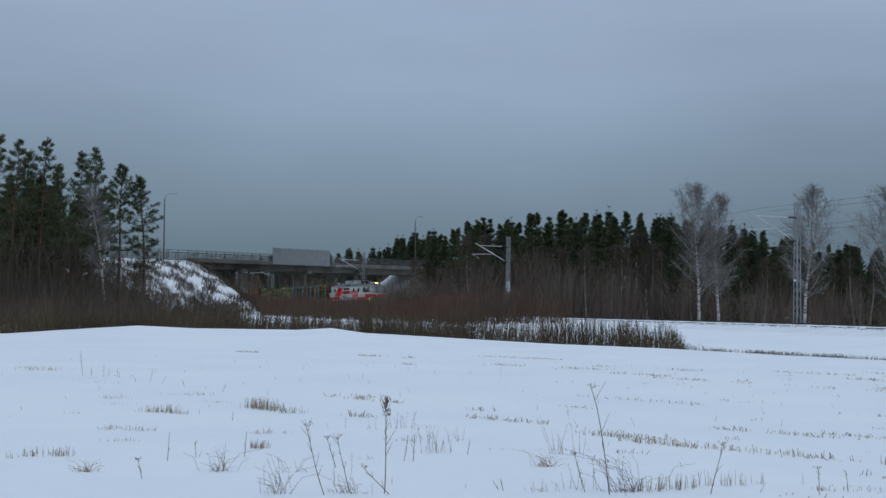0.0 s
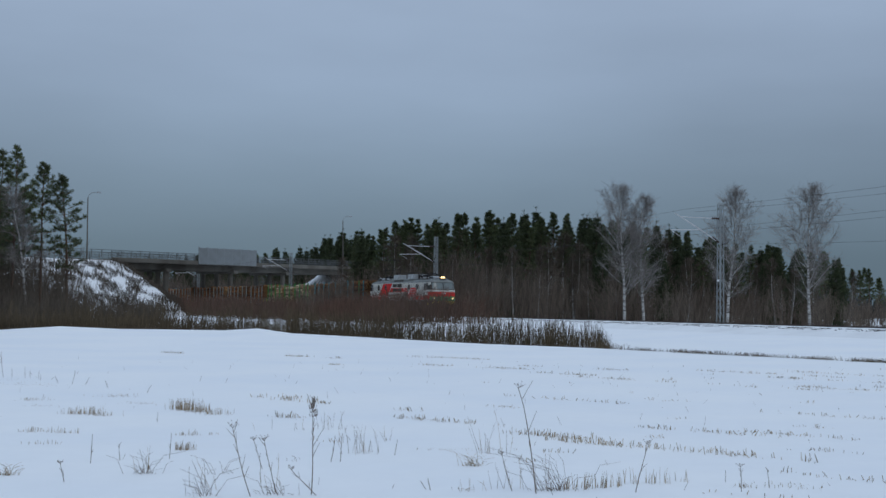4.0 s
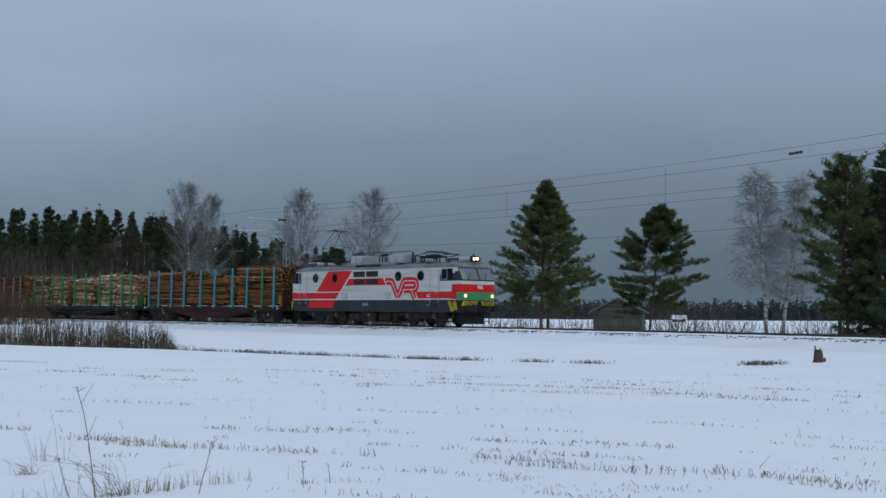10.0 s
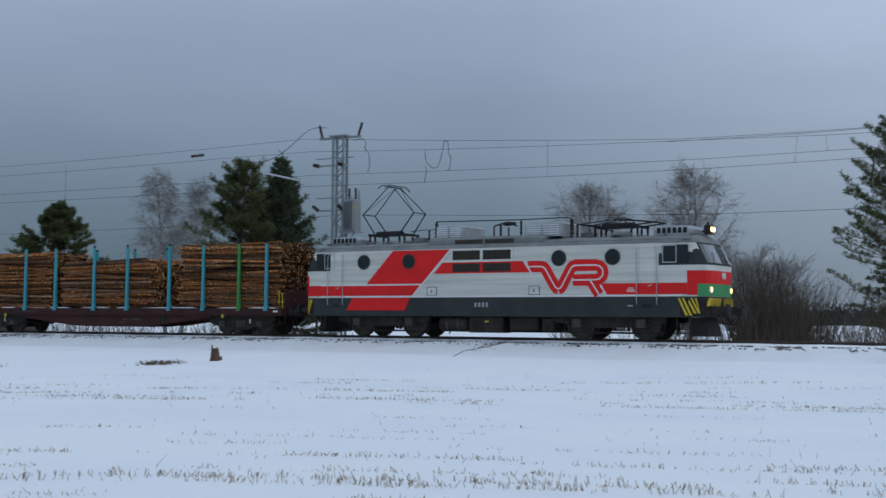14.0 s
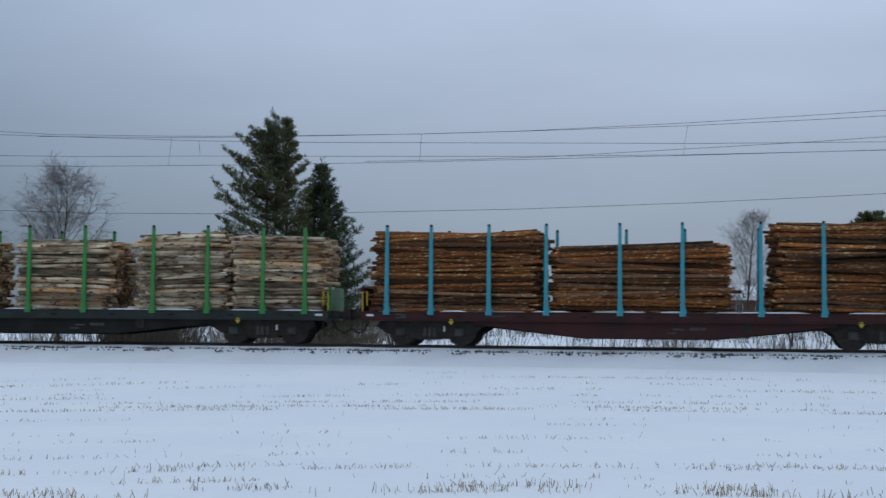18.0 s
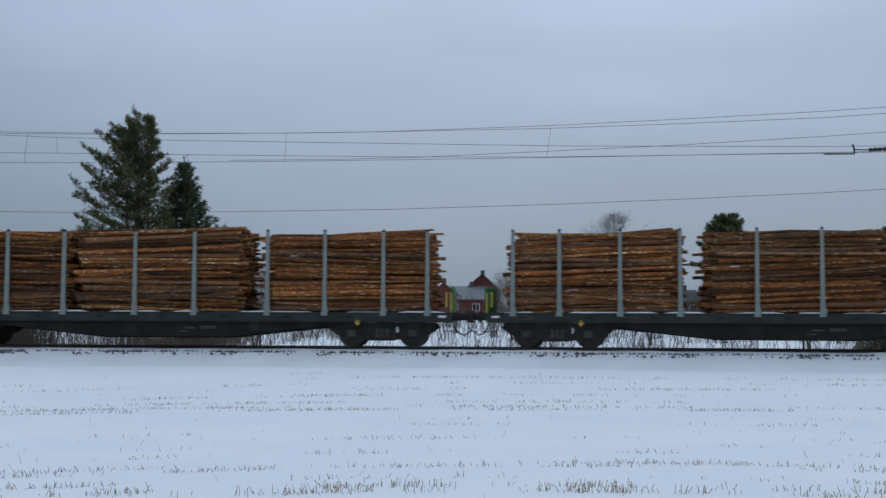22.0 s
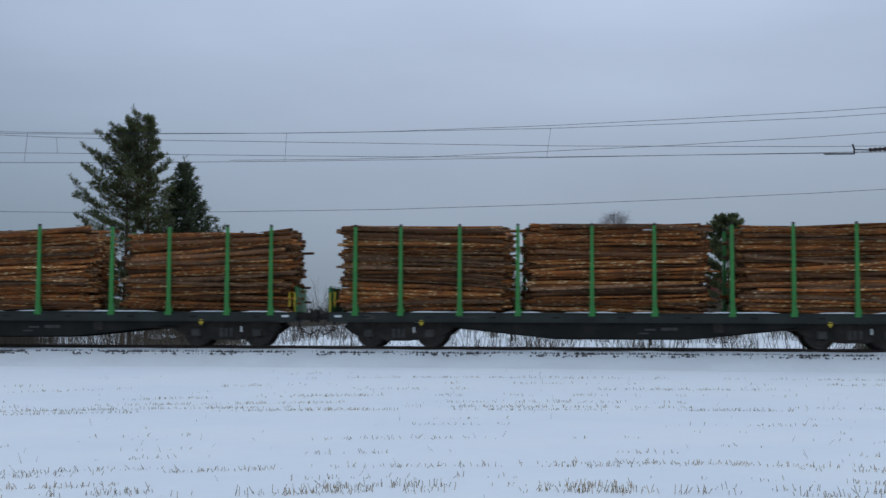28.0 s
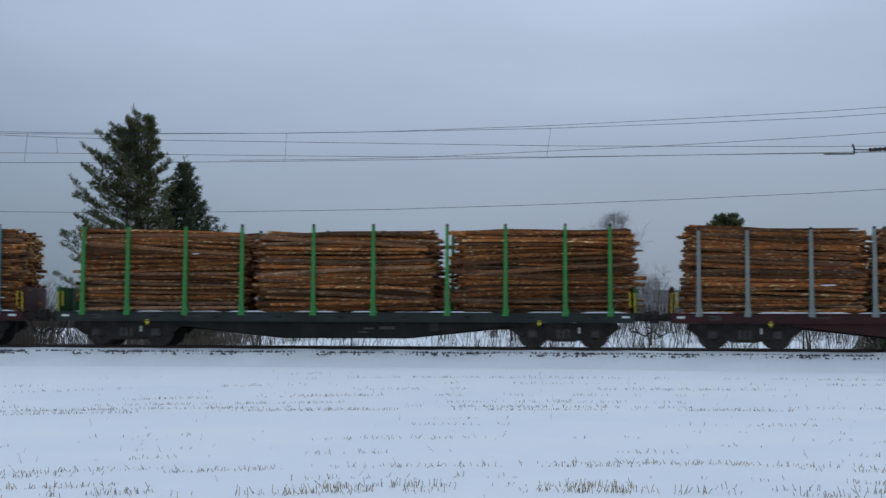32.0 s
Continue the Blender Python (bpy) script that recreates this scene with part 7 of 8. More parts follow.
        for k in (0, 1):
            for i in range(5):
                for sd in (-1, 1):
                    part("louvre", Shape().box((x0 + (k + 0.5) * (x1 - x0) / 2, sd * 0.955, 3.96 + i * 0.085), ((x1 - x0) / 2 - 0.12, 0.02, 0.035)), TRIM_WHITE, v)
    for x, z0, z1, r in ((-2.95, 3.8, 4.62, 0.09), (-3.3, 3.8, 4.3, 0.06), (-2.75, 3.8, 4.1, 0.05), (0.9, 3.9, 4.55, 0.07), (-0.3, 3.9, 4.35, 0.05), (0.0, 3.9, 4.45, 0.07), (3.05, 3.8, 4.55, 0.08), (3.3, 3.8, 4.35, 0.07), (0.35, 3.9, 4.3, 0.05)):
        i = part("insulator", insulator(Shape(), (x, -0.35, z0), (x, -0.35, z1), r), PORCELAIN, loco, "ribbed brown insulator")
        part("insulator_foot", Shape().bevel_box((x, -0.35, z0 - 0.02), (0.22, 0.22, 0.10), 0.02), LOCO_ROOF, i)
    s = Shape().path([(-2.95, -0.35, 4.63), (0.9, -0.35, 4.58), (2.9, -0.35, 4.6), (3.12, -0.35, 4.5), (3.14, -0.35, 3.9)], 0.022, 6)
    part("busbar", s, BLACK, loco, "black roof busbar")
    s = Shape().path([(-2.95, -0.35, 4.3), (-3.6, -0.3, 4.32), (-4.3, -0.2, 4.28)], 0.016, 5).path([(-0.3, -0.35, 4.36), (0.05, -0.35, 4.46), (0.5, -0.35, 4.42), (0.7, -0.3, 4.34)], 0.03, 6).lathe((0.1, -0.35, 4.44), (0.65, -0.35, 4.44), [(0, 0.05), (0.3, 0.09), (1.0, 0.06)], 8)
    part("circuit_breaker", s, BLACK, loco)
    s = Shape().path([(-8.0, -0.9, 3.82), (-3.0, -0.9, 3.86)], 0.02, 5).box((-3.6, -0.5, 3.9), (0.5, 0.4, 0.16)).box((5.3, -0.8, 3.86), (0.7, 0.4, 0.1)).box((3.5, 0.3, 3.92), (0.5, 0.5, 0.2))
    part("roof_box", s, LOCO_ROOF, loco)
    for cx, raised in ((-5.25, True), (4.95, False)):
        p = part("pantograph", Shape().box((cx, 0, 4.16), (1.7, 0.10, 0.09)).box((cx - 0.8, 0, 4.16), (0.1, 1.3, 0.09)).box((cx + 0.8, 0, 4.16), (0.1, 1.3, 0.09)).bevel_box((cx, -0.3, 4.22), (1.3, 0.24, 0.2), 0.05), BLACK, loco, "raised diamond pantograph" if raised else "folded diamond pantograph")
        for x in (cx - 0.85, cx - 0.6, cx + 0.6, cx + 0.85):
            for y in (-0.5, 0.5):
                part("insulator", insulator(Shape(), (x, y, 3.76), (x, y, 4.14), 0.07), PORCELAIN, p)
        top = 6.16 if raised else 4.46
        knee = 1.26 if raised else 1.58
        kz = 5.04 if raised else 4.30
        for e in (-1, 1):
            s = Shape()
            for y in (-0.5, 0.5):
                s.tube((cx + e * 0.62, y, 4.2), (cx + e * knee, y * 0.9, kz), 0.030, 0.026, 6)
                s.tube((cx + e * knee, y * 0.9, kz), (cx + e * 0.12, y * 0.55, top), 0.020, 0.018, 6)
            s.tube((cx + e * knee, -0.47, kz), (cx + e * knee, 0.47, kz), 0.02, n=6)
            if raised:
                s.tube((cx + e * knee, -0.45, kz), (cx + e * 0.12, 0.28, top), 0.010, n=5)
            part("arm", s, BLACK, p)
        s = Shape()
        for dx in (-0.16, 0.16):
            s.path([(cx + dx, -0.95, top - 0.10), (cx + dx, -0.65, top + 0.05), (cx + dx, 0.65, top + 0.05), (cx + dx, 0.95, top - 0.10)], 0.022, 6)
        s.tube((cx - 0.2, -0.28, top - 0.02), (cx + 0.2, -0.28, top - 0.02), 0.016).tube((cx - 0.2, 0.28, top - 0.02), (cx + 0.2, 0.28, top - 0.02), 0.016)
        part("collector_head", s, BLACK, p)
    # bogies
    for k, cx in enumerate((-4.95, 4.95)):
        s = Shape()
        for sd in (-1, 1):
            s.plate([(cx - 2.2, 0.62), (cx - 0.6, 0.42), (cx + 0.6, 0.42), (cx + 2.2, 0.62), (cx + 2.2, 0.84), (cx - 2.2, 0.84)], sd * 1.02, sd * 1.20)
        s.box((cx, 0, 0.6), (0.8, 2.0, 0.3))
        b = part("bogie", s, UNDER, loco, "grimy two-axle bogie")
        for j, dx in enumerate((-1.27, 1.27)):
            w = wheelset(b, cx + dx, 0.61)
            WHEELS.append((w, cx + dx, 0.61))
            for sd in (-1, 1):
                part("axle_box", Shape().bevel_box((cx + dx, sd * 1.22, 0.60), (0.36, 0.16, 0.34), 0.04), UNDER_LIGHT, b)
                for o in (-1, 1):
                    part("spring", Shape().lathe((cx + dx + o * 0.34, sd * 1.16, 0.5), (cx + dx + o * 0.34, sd * 1.16, 0.84), [(0, 0.07), (0.2, 0.085), (0.4, 0.07), (0.6, 0.085), (0.8, 0.07), (1.0, 0.085)], 8), UNDER, b)
                    part("brake_shoe", Shape().box((cx + dx + o * 0.66, sd * 0.8, 0.5), (0.08, 0.14, 0.4)), UNDER, b)
        for sd in (-1, 1):
            part("brake_rod", Shape().tube((cx - 2.1, sd * 1.1, 0.24), (cx + 2.1, sd * 1.1, 0.22), 0.025, n=5), UNDER, b)
            part("sand_pipe", Shape().path([(cx + 2.15, sd * 0.95, 0.8), (cx + 2.0, sd * 0.9, 0.3), (cx + 1.9, sd * 0.85, 0.1)], 0.025, 5), UNDER, b)
    t = part("air_tank", Shape().lathe((-2.3, -1.05, 0.52), (-0.95, -1.05, 0.52), [(0, 0.15), (0.08, 0.30), (0.92, 0.30), (1.0, 0.15)], 12), UNDER, loco, "round air tank under the body", smooth=40)
    part("strap", Shape().lathe((-1.9, -1.05, 0.52), (-1.84, -1.05, 0.52), [(0, 0.315), (1.0, 0.315)], 12).lathe((-1.4, -1.05, 0.52), (-1.34, -1.05, 0.52), [(0, 0.315), (1.0, 0.315)], 12), UNDER_LIGHT, t)
    part("battery_box", Shape().bevel_box((-0.1, -1.0, 0.50), (1.5, 0.7, 0.62), 0.04), UNDER, loco, "battery box under the body")
    part("equipment_box", Shape().bevel_box((1.5, -0.9, 0.55), (1.2, 0.8, 0.5), 0.04).bevel_box((2.5, -1.0, 0.52), (0.5, 0.5, 0.5), 0.04), UNDER, loco)
    part("equipment_box", Shape().bevel_box((0, 0.7, 0.5), (4.6, 1.2, 0.6), 0.04), UNDER, loco)
    part("plate_mark", Shape().box((-0.05, -1.36, 0.62), (0.16, 0.02, 0.06)), YELLOW, loco)
    return loco


def ring_frame(cx, cz, w, h, sd):
    s = Shape()
    y = sd * (SIDE + 0.022)
    for x in (cx - w / 2, cx + w / 2):
        s.box((x, y, cz), (0.03, 0.02, h + 0.03))
    for z in (cz - h / 2, cz + h / 2):
        s.box((cx, y, z), (w, 0.02, 0.03))
    return s


# ---- log wagons ----
STAKES = (-8.59, -7.09, -5.16, -3.28, -0.92, 1.04, 3.44, 5.32, 7.23, 8.66)


def stake_shape(top):
    s = Shape()
    for z0, z1, w0, w1 in ((1.02, 1.5, 0.16, 0.135), (1.5, top, 0.135, 0.10)):
        pts = [(x * w, y * w * 0.9, z) for z, w in ((z0, w0 / 2), (z1, w1 / 2)) for x, y in ((-1, -1), (1, -1), (1, 1), (-1, 1))]
        s.solid(pts, [(3, 2, 1, 0), (4, 5, 6, 7), (0, 1, 5, 4), (1, 2, 6, 5), (2, 3, 7, 6), (3, 0, 4, 7)])
    s.box((0, 0, 1.07), (0.20, 0.16, 0.12))
    s.solid([(0.06, -0.05, 1.13), (0.14, -0.05, 1.13), (0.06, -0.05, 1.36), (0.06, 0.05, 1.13), (0.14, 0.05, 1.13), (0.06, 0.05, 1.36)], [(0, 1, 2), (5, 4, 3), (0, 3, 4, 1), (1, 4, 5, 2), (2, 5, 3, 0)])
    return s


STAKE_MESH, CAP_MESH = {}, {}
for _n, _m, _top in (("teal", STAKE_TEAL, 3.9), ("green", STAKE_GREEN, 3.9), ("grey", STAKE_GREY, 3.73)):
    STAKE_MESH[_n] = stake_shape(_top).mesh("stake_" + _n, _m)
    CAP_MESH[_n] = Shape().box((0, 0, _top + 0.03), (0.085, 0.085, 0.10)).mesh("stake_cap", UNDER)


def build_wagon(frame_mat, stake, label, odd=None):
    w = thing("log_wagon", None, None, label, "railway wagon", "log wagons of the train")
    for sd in (-1, 1):
        sill = [(sd * 1.29, 0.81), (sd * 1.45, 0.81), (sd * 1.45, 0.84), (sd * 1.41, 0.84), (sd * 1.41, 1.09), (sd * 1.45, 1.09), (sd * 1.45, 1.12), (sd * 1.29, 1.12)]
        part("side_sill", Shape().solid([(x, y, z) for x in (-9.45, 9.45) for y, z in sill], [tuple(range(8)), tuple(reversed(range(8, 16)))] + [((i + 1) % 8, i, 8 + i, 8 + (i + 1) % 8) for i in range(8)]), frame_mat, w)
    part("deck", Shape().box((0, 0, 1.06), (18.9, 2.56, 0.08)), frame_mat, w, "dark wagon deck")
    for x in (-9.41, 9.41):
        part("end_beam", Shape().box((x, 0, 0.975), (0.11, 2.56, 0.33)), frame_mat, w)
    # girders of grey wagons are darker than their frame
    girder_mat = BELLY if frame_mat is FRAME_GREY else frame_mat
    for sd in (-0.55, 0.55):
        g = Shape()
        g.plate([(-6.0, 0.70), (-2.1, 0.29), (2.1, 0.29), (6.0, 0.70), (6.0, 0.84), (-6.0, 0.84)], sd - 0.05, sd + 0.05)
        g.solid([(-6.0, sd - 0.14, 0.68), (-2.1, sd - 0.14, 0.27), (2.1, sd - 0.14, 0.27), (6.0, sd - 0.14, 0.68), (-6.0, sd + 0.14, 0.70), (-2.1, sd + 0.14, 0.29), (2.1, sd + 0.14, 0.29), (6.0, sd + 0.14, 0.70)], [(0, 1, 5, 4), (1, 2, 6, 5), (2, 3, 7, 6), (4, 5, 1, 0), (5, 6, 2, 1), (6, 7, 3, 2)])
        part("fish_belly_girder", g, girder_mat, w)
    for sd in (-1, 1):
        g = Shape()
        g.plate([(-5.7, 0.72), (-2.2, 0.31), (2.2, 0.31), (5.7, 0.72), (5.7, 0.83), (-5.7, 0.83)], sd * 1.26, sd * 1.31)
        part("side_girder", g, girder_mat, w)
    s = Shape()
    for x in np.arange(-8.2, 8.3, 2.05):
        s.box((x, -1.425, 0.965), (0.22, 0.02, 0.05))
    part("lashing_ring", s, BELLY, w)
    for x in STAKES:
        for sd in (-1, 1):
            name = stake if not (odd and abs(x - odd[0]) < 0.1 and sd < 0) else odd[1]
            st = part("stake", STAKE_MESH[name], None, w, at=pose(x, sd * 1.40, 0, 0, 0, 0 if sd < 0 else 180))
            part("stake_cap", CAP_MESH[name], None, st)
    # thin snow left on the deck
    rnd = random.Random(7)
    sn = Shape()
    for i in range(16):
        x, y, a, b = rnd.uniform(-8.9, 8.9), rnd.uniform(-1.26, -1.1), rnd.uniform(0.3, 0.9), rnd.uniform(0.08, 0.14)
        sn.solid([(x - a, y - b, 1.118), (x + a, y - b, 1.118), (x + a, y + b, 1.118), (x - a, y + b, 1.118), (x - a * 0.6, y - b * 0.5, 1.16), (x + a * 0.5, y - b * 0.5, 1.165), (x + a * 0.5, y + b * 0.5, 1.165), (x - a * 0.6, y + b * 0.5, 1.16)], [(4, 5, 6, 7), (0, 1, 5, 4), (1, 2, 6, 5), (2, 3, 7, 6), (3, 0, 4, 7)])
    part("snow_patch", sn, SNOW, w, "patches of snow on the deck")
    for e in (-1, 1):
        end_mat = END_GREEN if frame_mat is FRAME_GREY else frame_mat
        ew = part("end_wall", Shape().bevel_box((e * 9.50, 0, 1.53), (0.06, 2.46, 0.80), 0.012), end_mat, w, "low end wall plate")
        for y in (-1.14, -0.58, 0.0, 0.58, 1.14):
            part("end_post", Shape().bevel_box((e * 9.455, y, 1.50), (0.05, 0.07, 0.98), 0.01), end_mat, ew)
        part("grab_rail", Shape().path([(e * 9.44, -1.30, 1.12), (e * 9.44, -1.34, 1.75), (e * 9.28, -1.34, 1.78), (e * 9.28, -1.34, 1.3)], 0.022, 6), YELLOW, w, "yellow grab rail")
        part("footstep", Shape().path([(e * 9.3, -1.36, 0.86), (e * 9.3, -1.36, 0.52), (e * 9.6, -1.36, 0.52), (e * 9.6, -1.33, 0.86)], 0.02, 5), UNDER, w)
        part("corner_mark", Shape().box((e * 9.15, -1.418, 0.99), (0.24, 0.012, 0.07)), TRIM_WHITE, w)
        part("brake_handle", Shape().lathe((e * 6.4, -1.44, 0.80), (e * 6.4, -1.39, 0.80), [(0, 0.075), (1.0, 0.075)], 10).box((e * 6.4, -1.42, 0.75), (0.04, 0.05, 0.12)), YELLOW, w, "small yellow brake handle")
        for sd in (-1, 1):
            b = part("buffer", Shape().lathe((e * 9.42, sd * 0.9, 1.0), (e * 9.95, sd * 0.9, 1.0), [(0, 0.13), (0.6, 0.13), (0.62, 0.08), (1.0, 0.08)], 10), UNDER, w)
            part("buffer_head", Shape().lathe((e * 9.93, sd * 0.9, 1.0), (e * 10.03, sd * 0.9, 1.0), [(0, 0.21), (1.0, 0.19)], 14), UNDER, b)
        part("coupler", Shape().box((e * 9.75, 0, 0.98), (0.7, 0.16, 0.2)).path([(e * 9.45, -0.4, 0.85), (e * 9.6, -0.4, 0.5), (e * 9.85, -0.36, 0.38), (e * 10.08, -0.3, 0.55)], 0.028, 6), UNDER, w)
        # bogie
        cx = e * 7.18
        s = Shape()
        for sd in (-1, 1):
            s.plate([(cx - 1.82, 0.64), (cx - 1.45, 0.38), (cx - 0.7, 0.30), (cx - 0.35, 0.20), (cx + 0.35, 0.20), (cx + 0.7, 0.30), (cx + 1.45, 0.38), (cx + 1.82, 0.64), (cx + 1.70, 0.80), (cx - 1.70, 0.80)], sd * 1.0, sd * 1.14)
        s.box((cx, 0, 0.55), (0.7, 2.1, 0.28)).lathe((cx, 0, 0.6), (cx, 0, 0.85), [(0, 0.3), (1.0, 0.3)], 12)
        b = part("bogie", s, UNDER, w, "grimy two-axle bogie")
        for dx in (-1.0, 1.0):
            ws = wheelset(b, cx + dx, 0.46)
            WHEELS.append((ws, cx + dx, 0.46))
            for sd in (-1, 1):
                part("axle_box", Shape().bevel_box((cx + dx, sd * 1.15, 0.46), (0.30, 0.16, 0.26), 0.04).lathe((cx + dx, sd * 1.2, 0.46), (cx + dx, sd * 1.26, 0.46), [(0, 0.11), (1.0, 0.09)], 10), UNDER_LIGHT, b)
        for sd in (-1, 1):
            for dx in (-0.16, 0.0, 0.16):
                part("spring", Shape().lathe((cx + dx, sd * 1.12, 0.3), (cx + dx, sd * 1.12, 0.6), [(0, 0.06), (0.25, 0.075), (0.5, 0.06), (0.75, 0.075), (1.0, 0.06)], 8), UNDER_LIGHT, b)
            part("load_lever", Shape().box((cx + 0.5, sd * 1.17, 0.56), (0.06, 0.03, 0.18)), TRIM_WHITE, b)
    for x, z, a, b in ((-4.9, 0.98, 0.6, 0.05), (0.9, 0.60, 0.34, 0.06), (1.5, 0.62, 0.5, 0.10), (0.7, 0.48, 0.3, 0.05), (-8.1, 0.97, 0.36, 0.14)):
        part("lettering_bar", Shape().box((x, -1.422 if z > 0.8 else -1.322, z), (a, 0.012, b)), UNDER_LIGHT, w)
    s = Shape().lathe((-1.2, -0.9, 0.6), (0.0, -0.9, 0.6), [(0, 0.1), (0.1, 0.2), (0.9, 0.2), (1.0, 0.1)], 10).box((3.0, -1.3, 0.66), (0.3, 0.1, 0.3)).tube((-5.6, -1.2, 0.66), (5.6, -1.2, 0.60), 0.02, n=5)
    part("brake_gear", s, UNDER, w)
    return w


def log_mesh(name, length, r, mat, seed):
    """One log along x: slightly bent and tapered, with sawn ends."""
    rnd = random.Random(seed)
    s, n = Shape(), 7
    by, bz = rnd.uniform(-0.06, 0.06), rnd.uniform(-0.09, 0.09)
    kink = rnd.uniform(-0.03, 0.03)
    k, cuts = 0, 4
    for j in range(cuts + 1):
        t = j / cuts
        rr = r * (1.12 - 0.26 * t) * rnd.uniform(0.94, 1.06)
        cy, cz = by * math.sin(math.pi * t), bz * math.sin(math.pi * t) + kink * math.sin(2.6 * math.pi * t)
        for i in range(n):
            a = 2 * math.pi * i / n
            q = rr * rnd.uniform(0.88, 1.12)
            s.v.append(((t - 0.5) * length, cy + q * math.cos(a), cz + q * math.sin(a)))
    for j in range(cuts):
        for i in range(n):
            i2 = (i + 1) % n
            s.f.append((j * n + i, j * n + i2, (j + 1) * n + i2, (j + 1) * n + i))
            s.slot.append(0)
    s.f += [tuple(reversed(range(n))), tuple(cuts * n + i for i in range(n))]
    s.slot += [1, 1]
    return s


LOGS = {}
for _kind, _len, _mats, _r in (("pine", 5.3, (PINE_LOG, PINE_LOG_DARK, PINE_LOG, PINE_LOG_PALE, PINE_LOG_TAN), 0.053), ("birch", 3.0, (BIRCH_LOG, BIRCH_LOG_RED, BIRCH_LOG, BIRCH_LOG_DARK, BIRCH_LOG), 0.066)):
    LOGS[_kind] = []
    for _i in range(14):
        _s = log_mesh(_kind, _len, _r * (0.62 + 0.06 * ((_i * 5) % 14)), None, 40 + _i)
        LOGS[_kind].append((_s, _s.mesh(_kind + "_log", _mats[_i % 5], CUT_WOOD, smooth=50)))


def merged(shape, other, m, turn_slot=0):
    n = len(shape.v)
    shape.v.extend(tuple(m @ Vector(p)) for p in other.v)
    shape.f.extend(tuple(n + i for i in f) for f in other.f)
    shape.slot.extend(s + turn_slot for s in other.slot)


def plain_log(length, r):
    """A straight log with sawn ends, for the inside of a stack."""
    s = Shape()
    return s.tube((-length / 2, 0, 0), (length / 2, 0, 0), r * 1.08, r * 0.88, 6, True, 0, 1)


INNER = {k: [plain_log(5.3 if k == "pine" else 3.0, (0.053 if k == "pine" else 0.066) * (0.72 + 0.05 * ((i * 5) % 14))) for i in range(14)] for k in LOGS}


def build_stack(kind, length, rear, front, seed):
    """A stack of logs between the stakes, rear and front high at its ends; its middle stands at x = 0, its foot on the deck. The outer logs are pieces of their own."""
    rnd = random.Random(seed)
    core, loose = Shape(), []
    pitch = 0.089 if kind == "pine" else 0.114
    height = (rear + front) / 2
    slope = math.degrees(math.atan2(front - rear, length))
    fan, start = rnd.gauss(0, 2.0), rnd.uniform(0.25, 0.7)
    rows, stretch = int(height / pitch), length / (5.3 if kind == "pine" else 3.0)
    for j in range(rows):
        cols = int(2.56 / (pitch * 1.12))
        h = j / rows
        for i in range(cols):
            y = -1.24 + (i + (j % 2) * 0.45) * pitch * 1.14 + rnd.uniform(-0.03, 0.03)
            if y > 1.27 or (j == rows - 1 and rnd.random() < 0.3) or (i < 2 and rnd.random() < 0.04):
                continue
            k = rnd.randrange(14)
            ragged = rnd.gauss(0, 0.11) + (rnd.uniform(-0.4, 0.4) if rnd.random() < 0.10 else 0)
            tilt = rnd.gauss(0, 1.75 if kind == "pine" else 1.5) + slope * h + fan * max(0.0, 1 - abs(h - start) / 0.35)
            lean = rnd.gauss(0, 0.5) if i > 1 else rnd.gauss(0, 0.35)
            m = pose(ragged, max(y, -1.25), 0.07 + j * height / rows + rnd.uniform(-0.03, 0.03), rnd.uniform(0, 360), -tilt, lean) @ Matrix.Diagonal((stretch * rnd.uniform(0.90, 1.04), 1, 1, 1))
            if i < 1 or (i < 2 and j % 2) or (j >= rows - 1 and i < 5):
                loose.append((k, m))
                if rnd.random() < 0.02:
                    x = rnd.uniform(-0.45, 0.45) * length
                    o = m.translation + Vector((x, -0.03, math.sin(radians(tilt)) * x + 0.045))
                    core.lathe(o - Vector((rnd.uniform(0.06, 0.3), 0, 0)), o + Vector((rnd.uniform(0.06, 0.3), 0, 0)), [(0, 0.004), (0.3, 0.022), (0.6, 0.016), (0.8, 0.020), (1.0, 0.004)], 6, 10)
            else:
                merged(core, LOGS[kind][k][0] if i < 3 or j > rows - 3 else INNER[kind][k], m, 2 * (k % 5))
    return core, loose


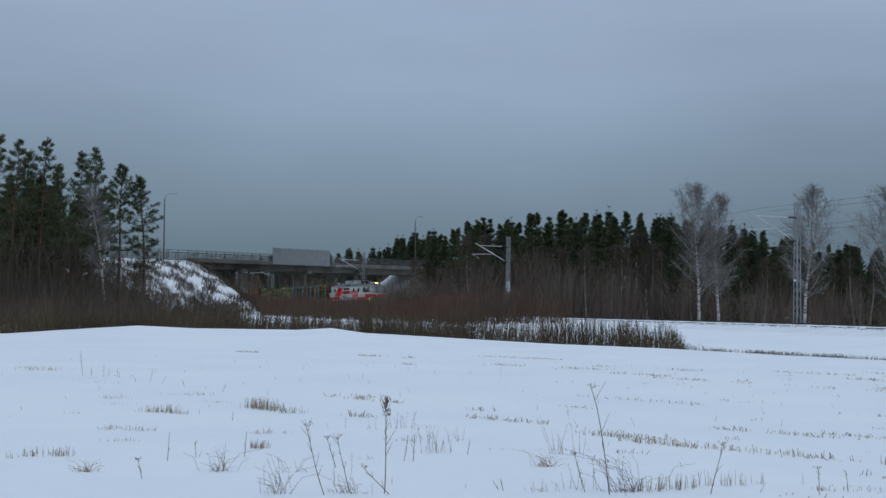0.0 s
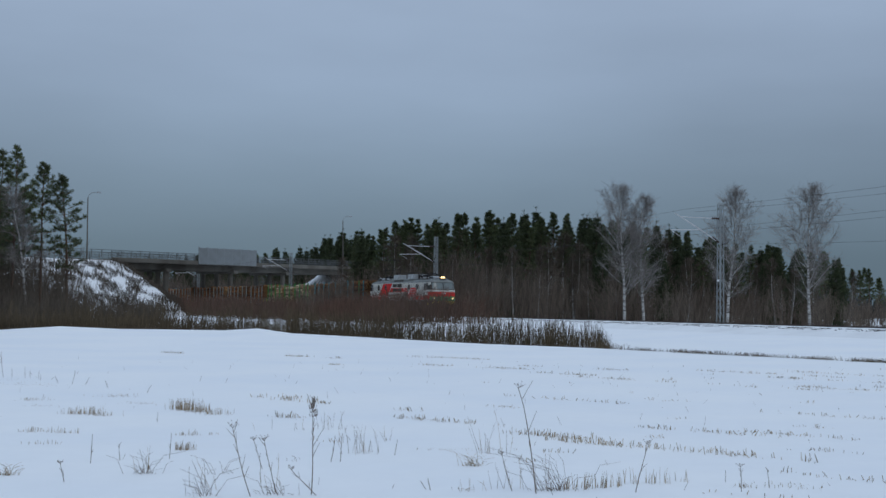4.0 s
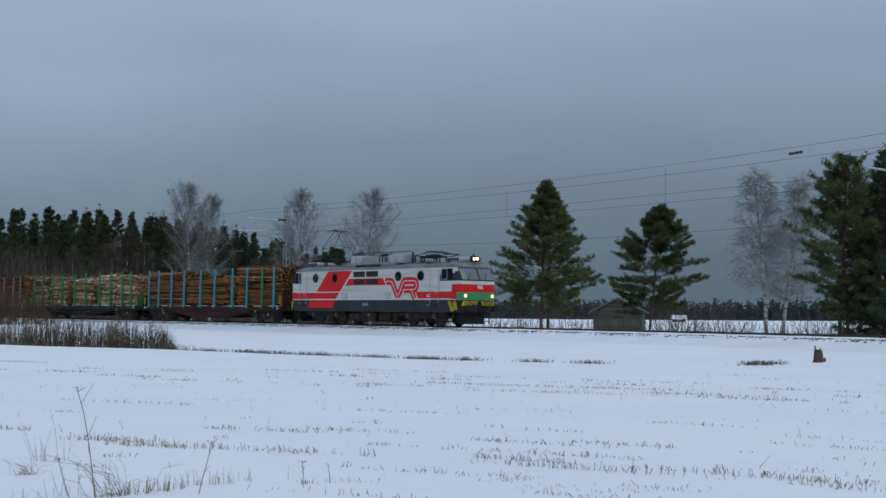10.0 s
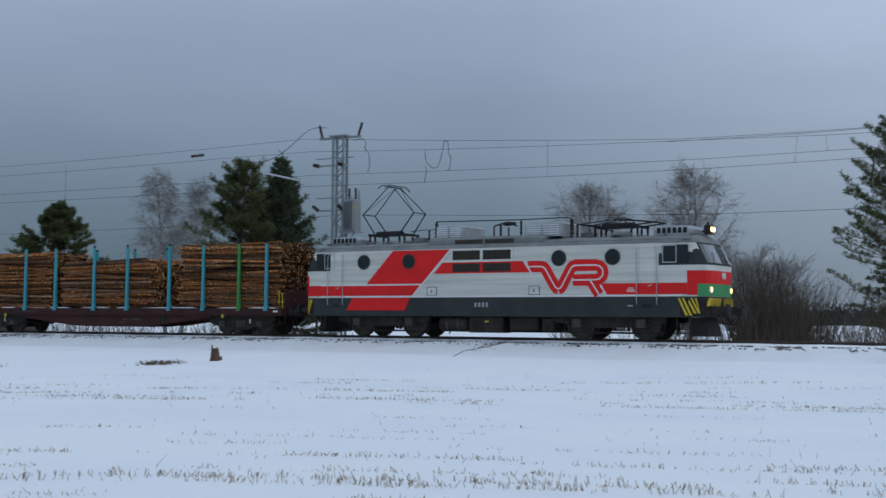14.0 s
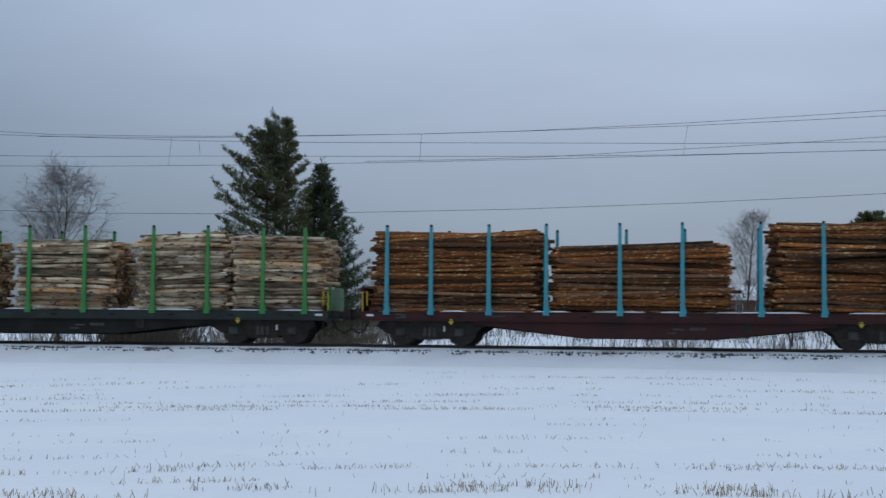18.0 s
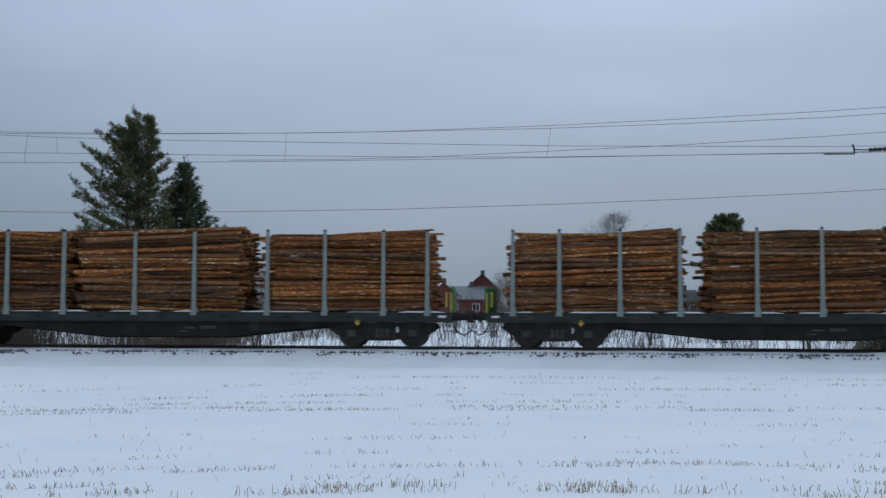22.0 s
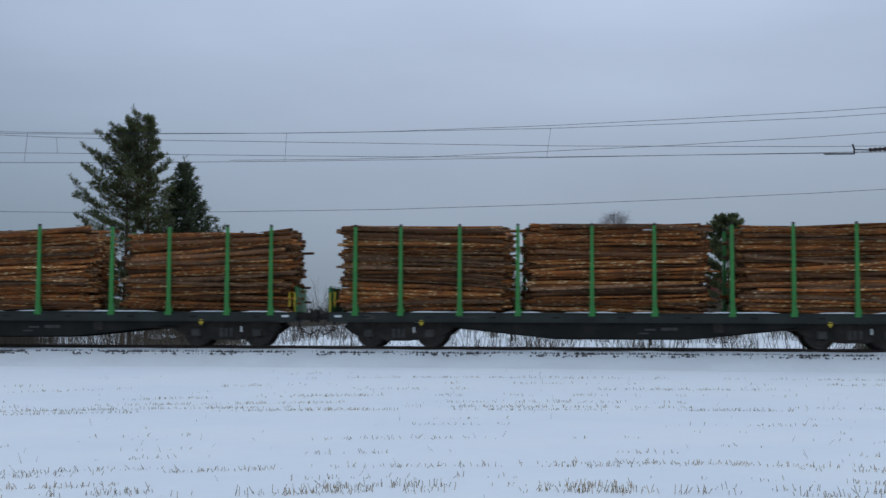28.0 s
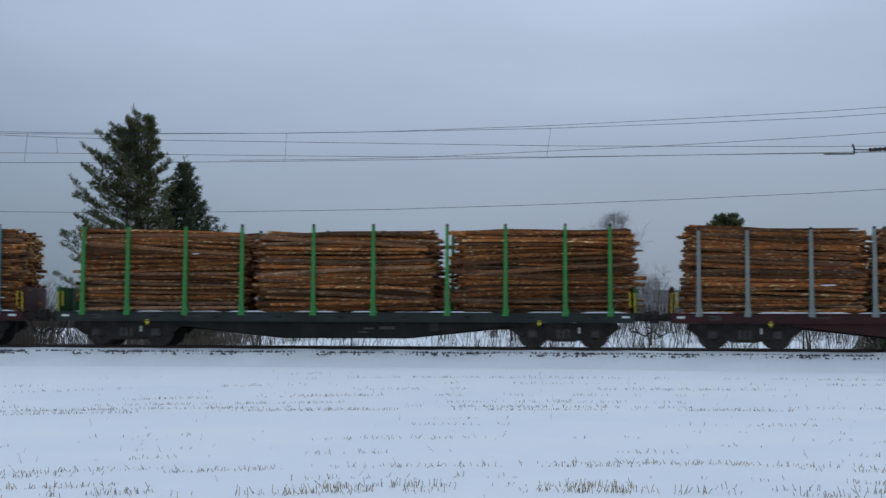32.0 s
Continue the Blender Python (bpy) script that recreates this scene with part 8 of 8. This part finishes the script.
# each wagon's stacks: middle along the wagon, length, height at the rear and at the front
LOADS = [[(-6.32, 5.4, 2.50, 2.57), (-0.35, 5.4, 2.05, 2.20), (6.61, 5.4, 2.75, 2.75)],
         [(-7.60, 2.8, 2.50, 2.57), (-4.14, 2.95, 2.30, 2.38), (0.24, 3.25, 2.36, 2.36), (4.39, 3.05, 2.48, 2.58), (7.74, 3.05, 2.44, 2.44)],
         [(-6.00, 5.2, 2.33, 2.65), (0.34, 5.4, 2.48, 2.55), (6.45, 5.5, 2.50, 2.66)],
         [(-5.86, 5.3, 2.58, 2.55), (-0.11, 5.4, 2.60, 2.70), (6.12, 5.35, 2.50, 2.58)],
         [(-6.22, 5.35, 2.55, 2.52), (-0.12, 5.6, 2.38, 2.50), (6.50, 5.4, 2.52, 2.66)],
         [(-6.19, 5.5, 2.76, 2.72), (-0.30, 5.4, 2.30, 2.50), (6.40, 5.4, 2.60, 2.60)],
         [(-6.35, 5.25, 2.78, 2.77), (-0.20, 5.5, 2.75, 2.75), (6.40, 5.35, 2.67, 2.75)],
         [(-6.41, 5.5, 2.70, 2.62), (-0.08, 5.7, 2.52, 2.62), (6.64, 5.4, 2.40, 2.66)],
         [(-6.22, 5.35, 2.72, 2.55), (-0.25, 5.5, 2.52, 2.74), (6.65, 5.45, 2.58, 2.50)],
         [(-6.00, 5.35, 2.68, 2.54), (0.10, 5.7, 2.50, 2.55), (6.57, 5.5, 2.58, 2.62)],
         [(-6.30, 5.4, 2.55, 2.60), (-0.10, 5.5, 2.50, 2.60), (6.60, 5.4, 2.60, 2.55)],
         [(-6.20, 5.4, 2.60, 2.50), (0.00, 5.5, 2.55, 2.60), (6.40, 5.4, 2.50, 2.60)]]

TRAIN = []          # (thing, how far behind the headlights, offset along the wagon)


def put_stack(kind, size, behind, seed, label):
    mats = [m for b in ((PINE_LOG, PINE_LOG_DARK, PINE_LOG, PINE_LOG_PALE, PINE_LOG_TAN) if kind == "pine" else (BIRCH_LOG, BIRCH_LOG_RED, BIRCH_LOG, BIRCH_LOG_DARK, BIRCH_LOG)) for m in (b, CUT_WOOD)]
    x, length, rear, front = size
    core, loose = build_stack(kind, length, rear, front, seed)
    ob = thing("log_load", None, None, label, "log load", "log loads on the train")
    tagged(part("log_core", core.mesh("log_stack", *mats, SNOW, smooth=50), None, ob), kind="stuff")
    for k, m in loose:
        part("log", LOGS[kind][k][1], None, ob, at=m)
    TRAIN.append((ob, behind, x))
    return ob


locomotive = build_locomotive()
TRAIN.append((locomotive, 8.65, 0.0))
WAGON_TYPES = {}
GREY_W = "dark grey log wagon with %s stakes and fish-belly girder"
for key, mat, stake, label in (("maroon_teal", FRAME_MAROON, "teal", "maroon log wagon with turquoise stakes and one green stake"), ("grey_green", FRAME_GREY, "green", GREY_W % "green"), ("grey_grey", FRAME_GREY, "grey", GREY_W % "galvanised"), ("maroon_grey", FRAME_MAROON, "grey", "maroon log wagon with galvanised stakes")):
    WAGON_TYPES[key] = (mat, stake, label)
ORDER = ["maroon_teal", "grey_green", "grey_grey", "grey_grey", "grey_grey", "maroon_teal", "grey_green", "grey_green", "maroon_grey", "grey_green", "maroon_teal", "grey_grey"]
built = {}
for k, key in enumerate(ORDER):
    behind = 28.18 + 20.2 * k
    if key not in built:
        mat, stake, label = WAGON_TYPES[key]
        built[key] = build_wagon(mat, stake, label, (7.23, "green") if key == "maroon_teal" else None)
        wagon = built[key]
    else:
        wagon = copy_thing(built[key], Matrix())
    TRAIN.append((wagon, behind, 0.0))
    for i, size in enumerate(LOADS[k]):
        if k == 1:
            put_stack("birch", size, behind, 500 + i, "stack of grey-white birch pulp logs on the wagon deck")
        else:
            put_stack("pine", size, behind, 400 + 7 * k + i, "stack of rust-brown pine logs on the wagon deck")


def train_pose(t, behind):
    s = float(np.interp(t, np.arange(len(RUN)) * 0.5, RUN)) - behind
    a, b = rail_point(s - 5.0), rail_point(s + 5.0)
    return pose(*((a + b) / 2), 0, 0, math.degrees(math.atan2(b.y - a.y, b.x - a.x)))


def motions():
    """The train's run past the field, and its turning wheels."""
    for ob, behind, ahead in TRAIN:
        stacked = ob.name.startswith("log_load")
        rows = []
        for i in range(0, 65):
            m = train_pose(i / 2, behind)
            rows.append((i / 2, m @ pose(ahead, 0, 1.12) if stacked else m))
        walk(ob, rows)
    rolled = {}
    for first, x, r in WHEELS:
        spin = [(i / FPS, pose(x, 0, r, 0, math.degrees((float(np.interp(i / FPS, np.arange(len(RUN)) * 0.5, RUN)) + 178) / r) % 360.0, 0)) for i in range(0, 32 * FPS + 1)]
        if (round(x, 2), r) not in rolled:
            walk(first, spin)
            rolled[round(x, 2), r] = first
        else:
            share(first, rolled[round(x, 2), r])
    for ob in list(scene.objects):
        if ob.name.startswith("wheelset") and ob.animation_data is None:
            share(ob, rolled[round(ob.location.x, 2), 0.46])


def share(ob, model):
    ob.rotation_mode = "QUATERNION"
    ob.animation_data_create()
    ob.animation_data.action = model.animation_data.action
    ob.animation_data.action_slot = model.animation_data.action_slot
motions()
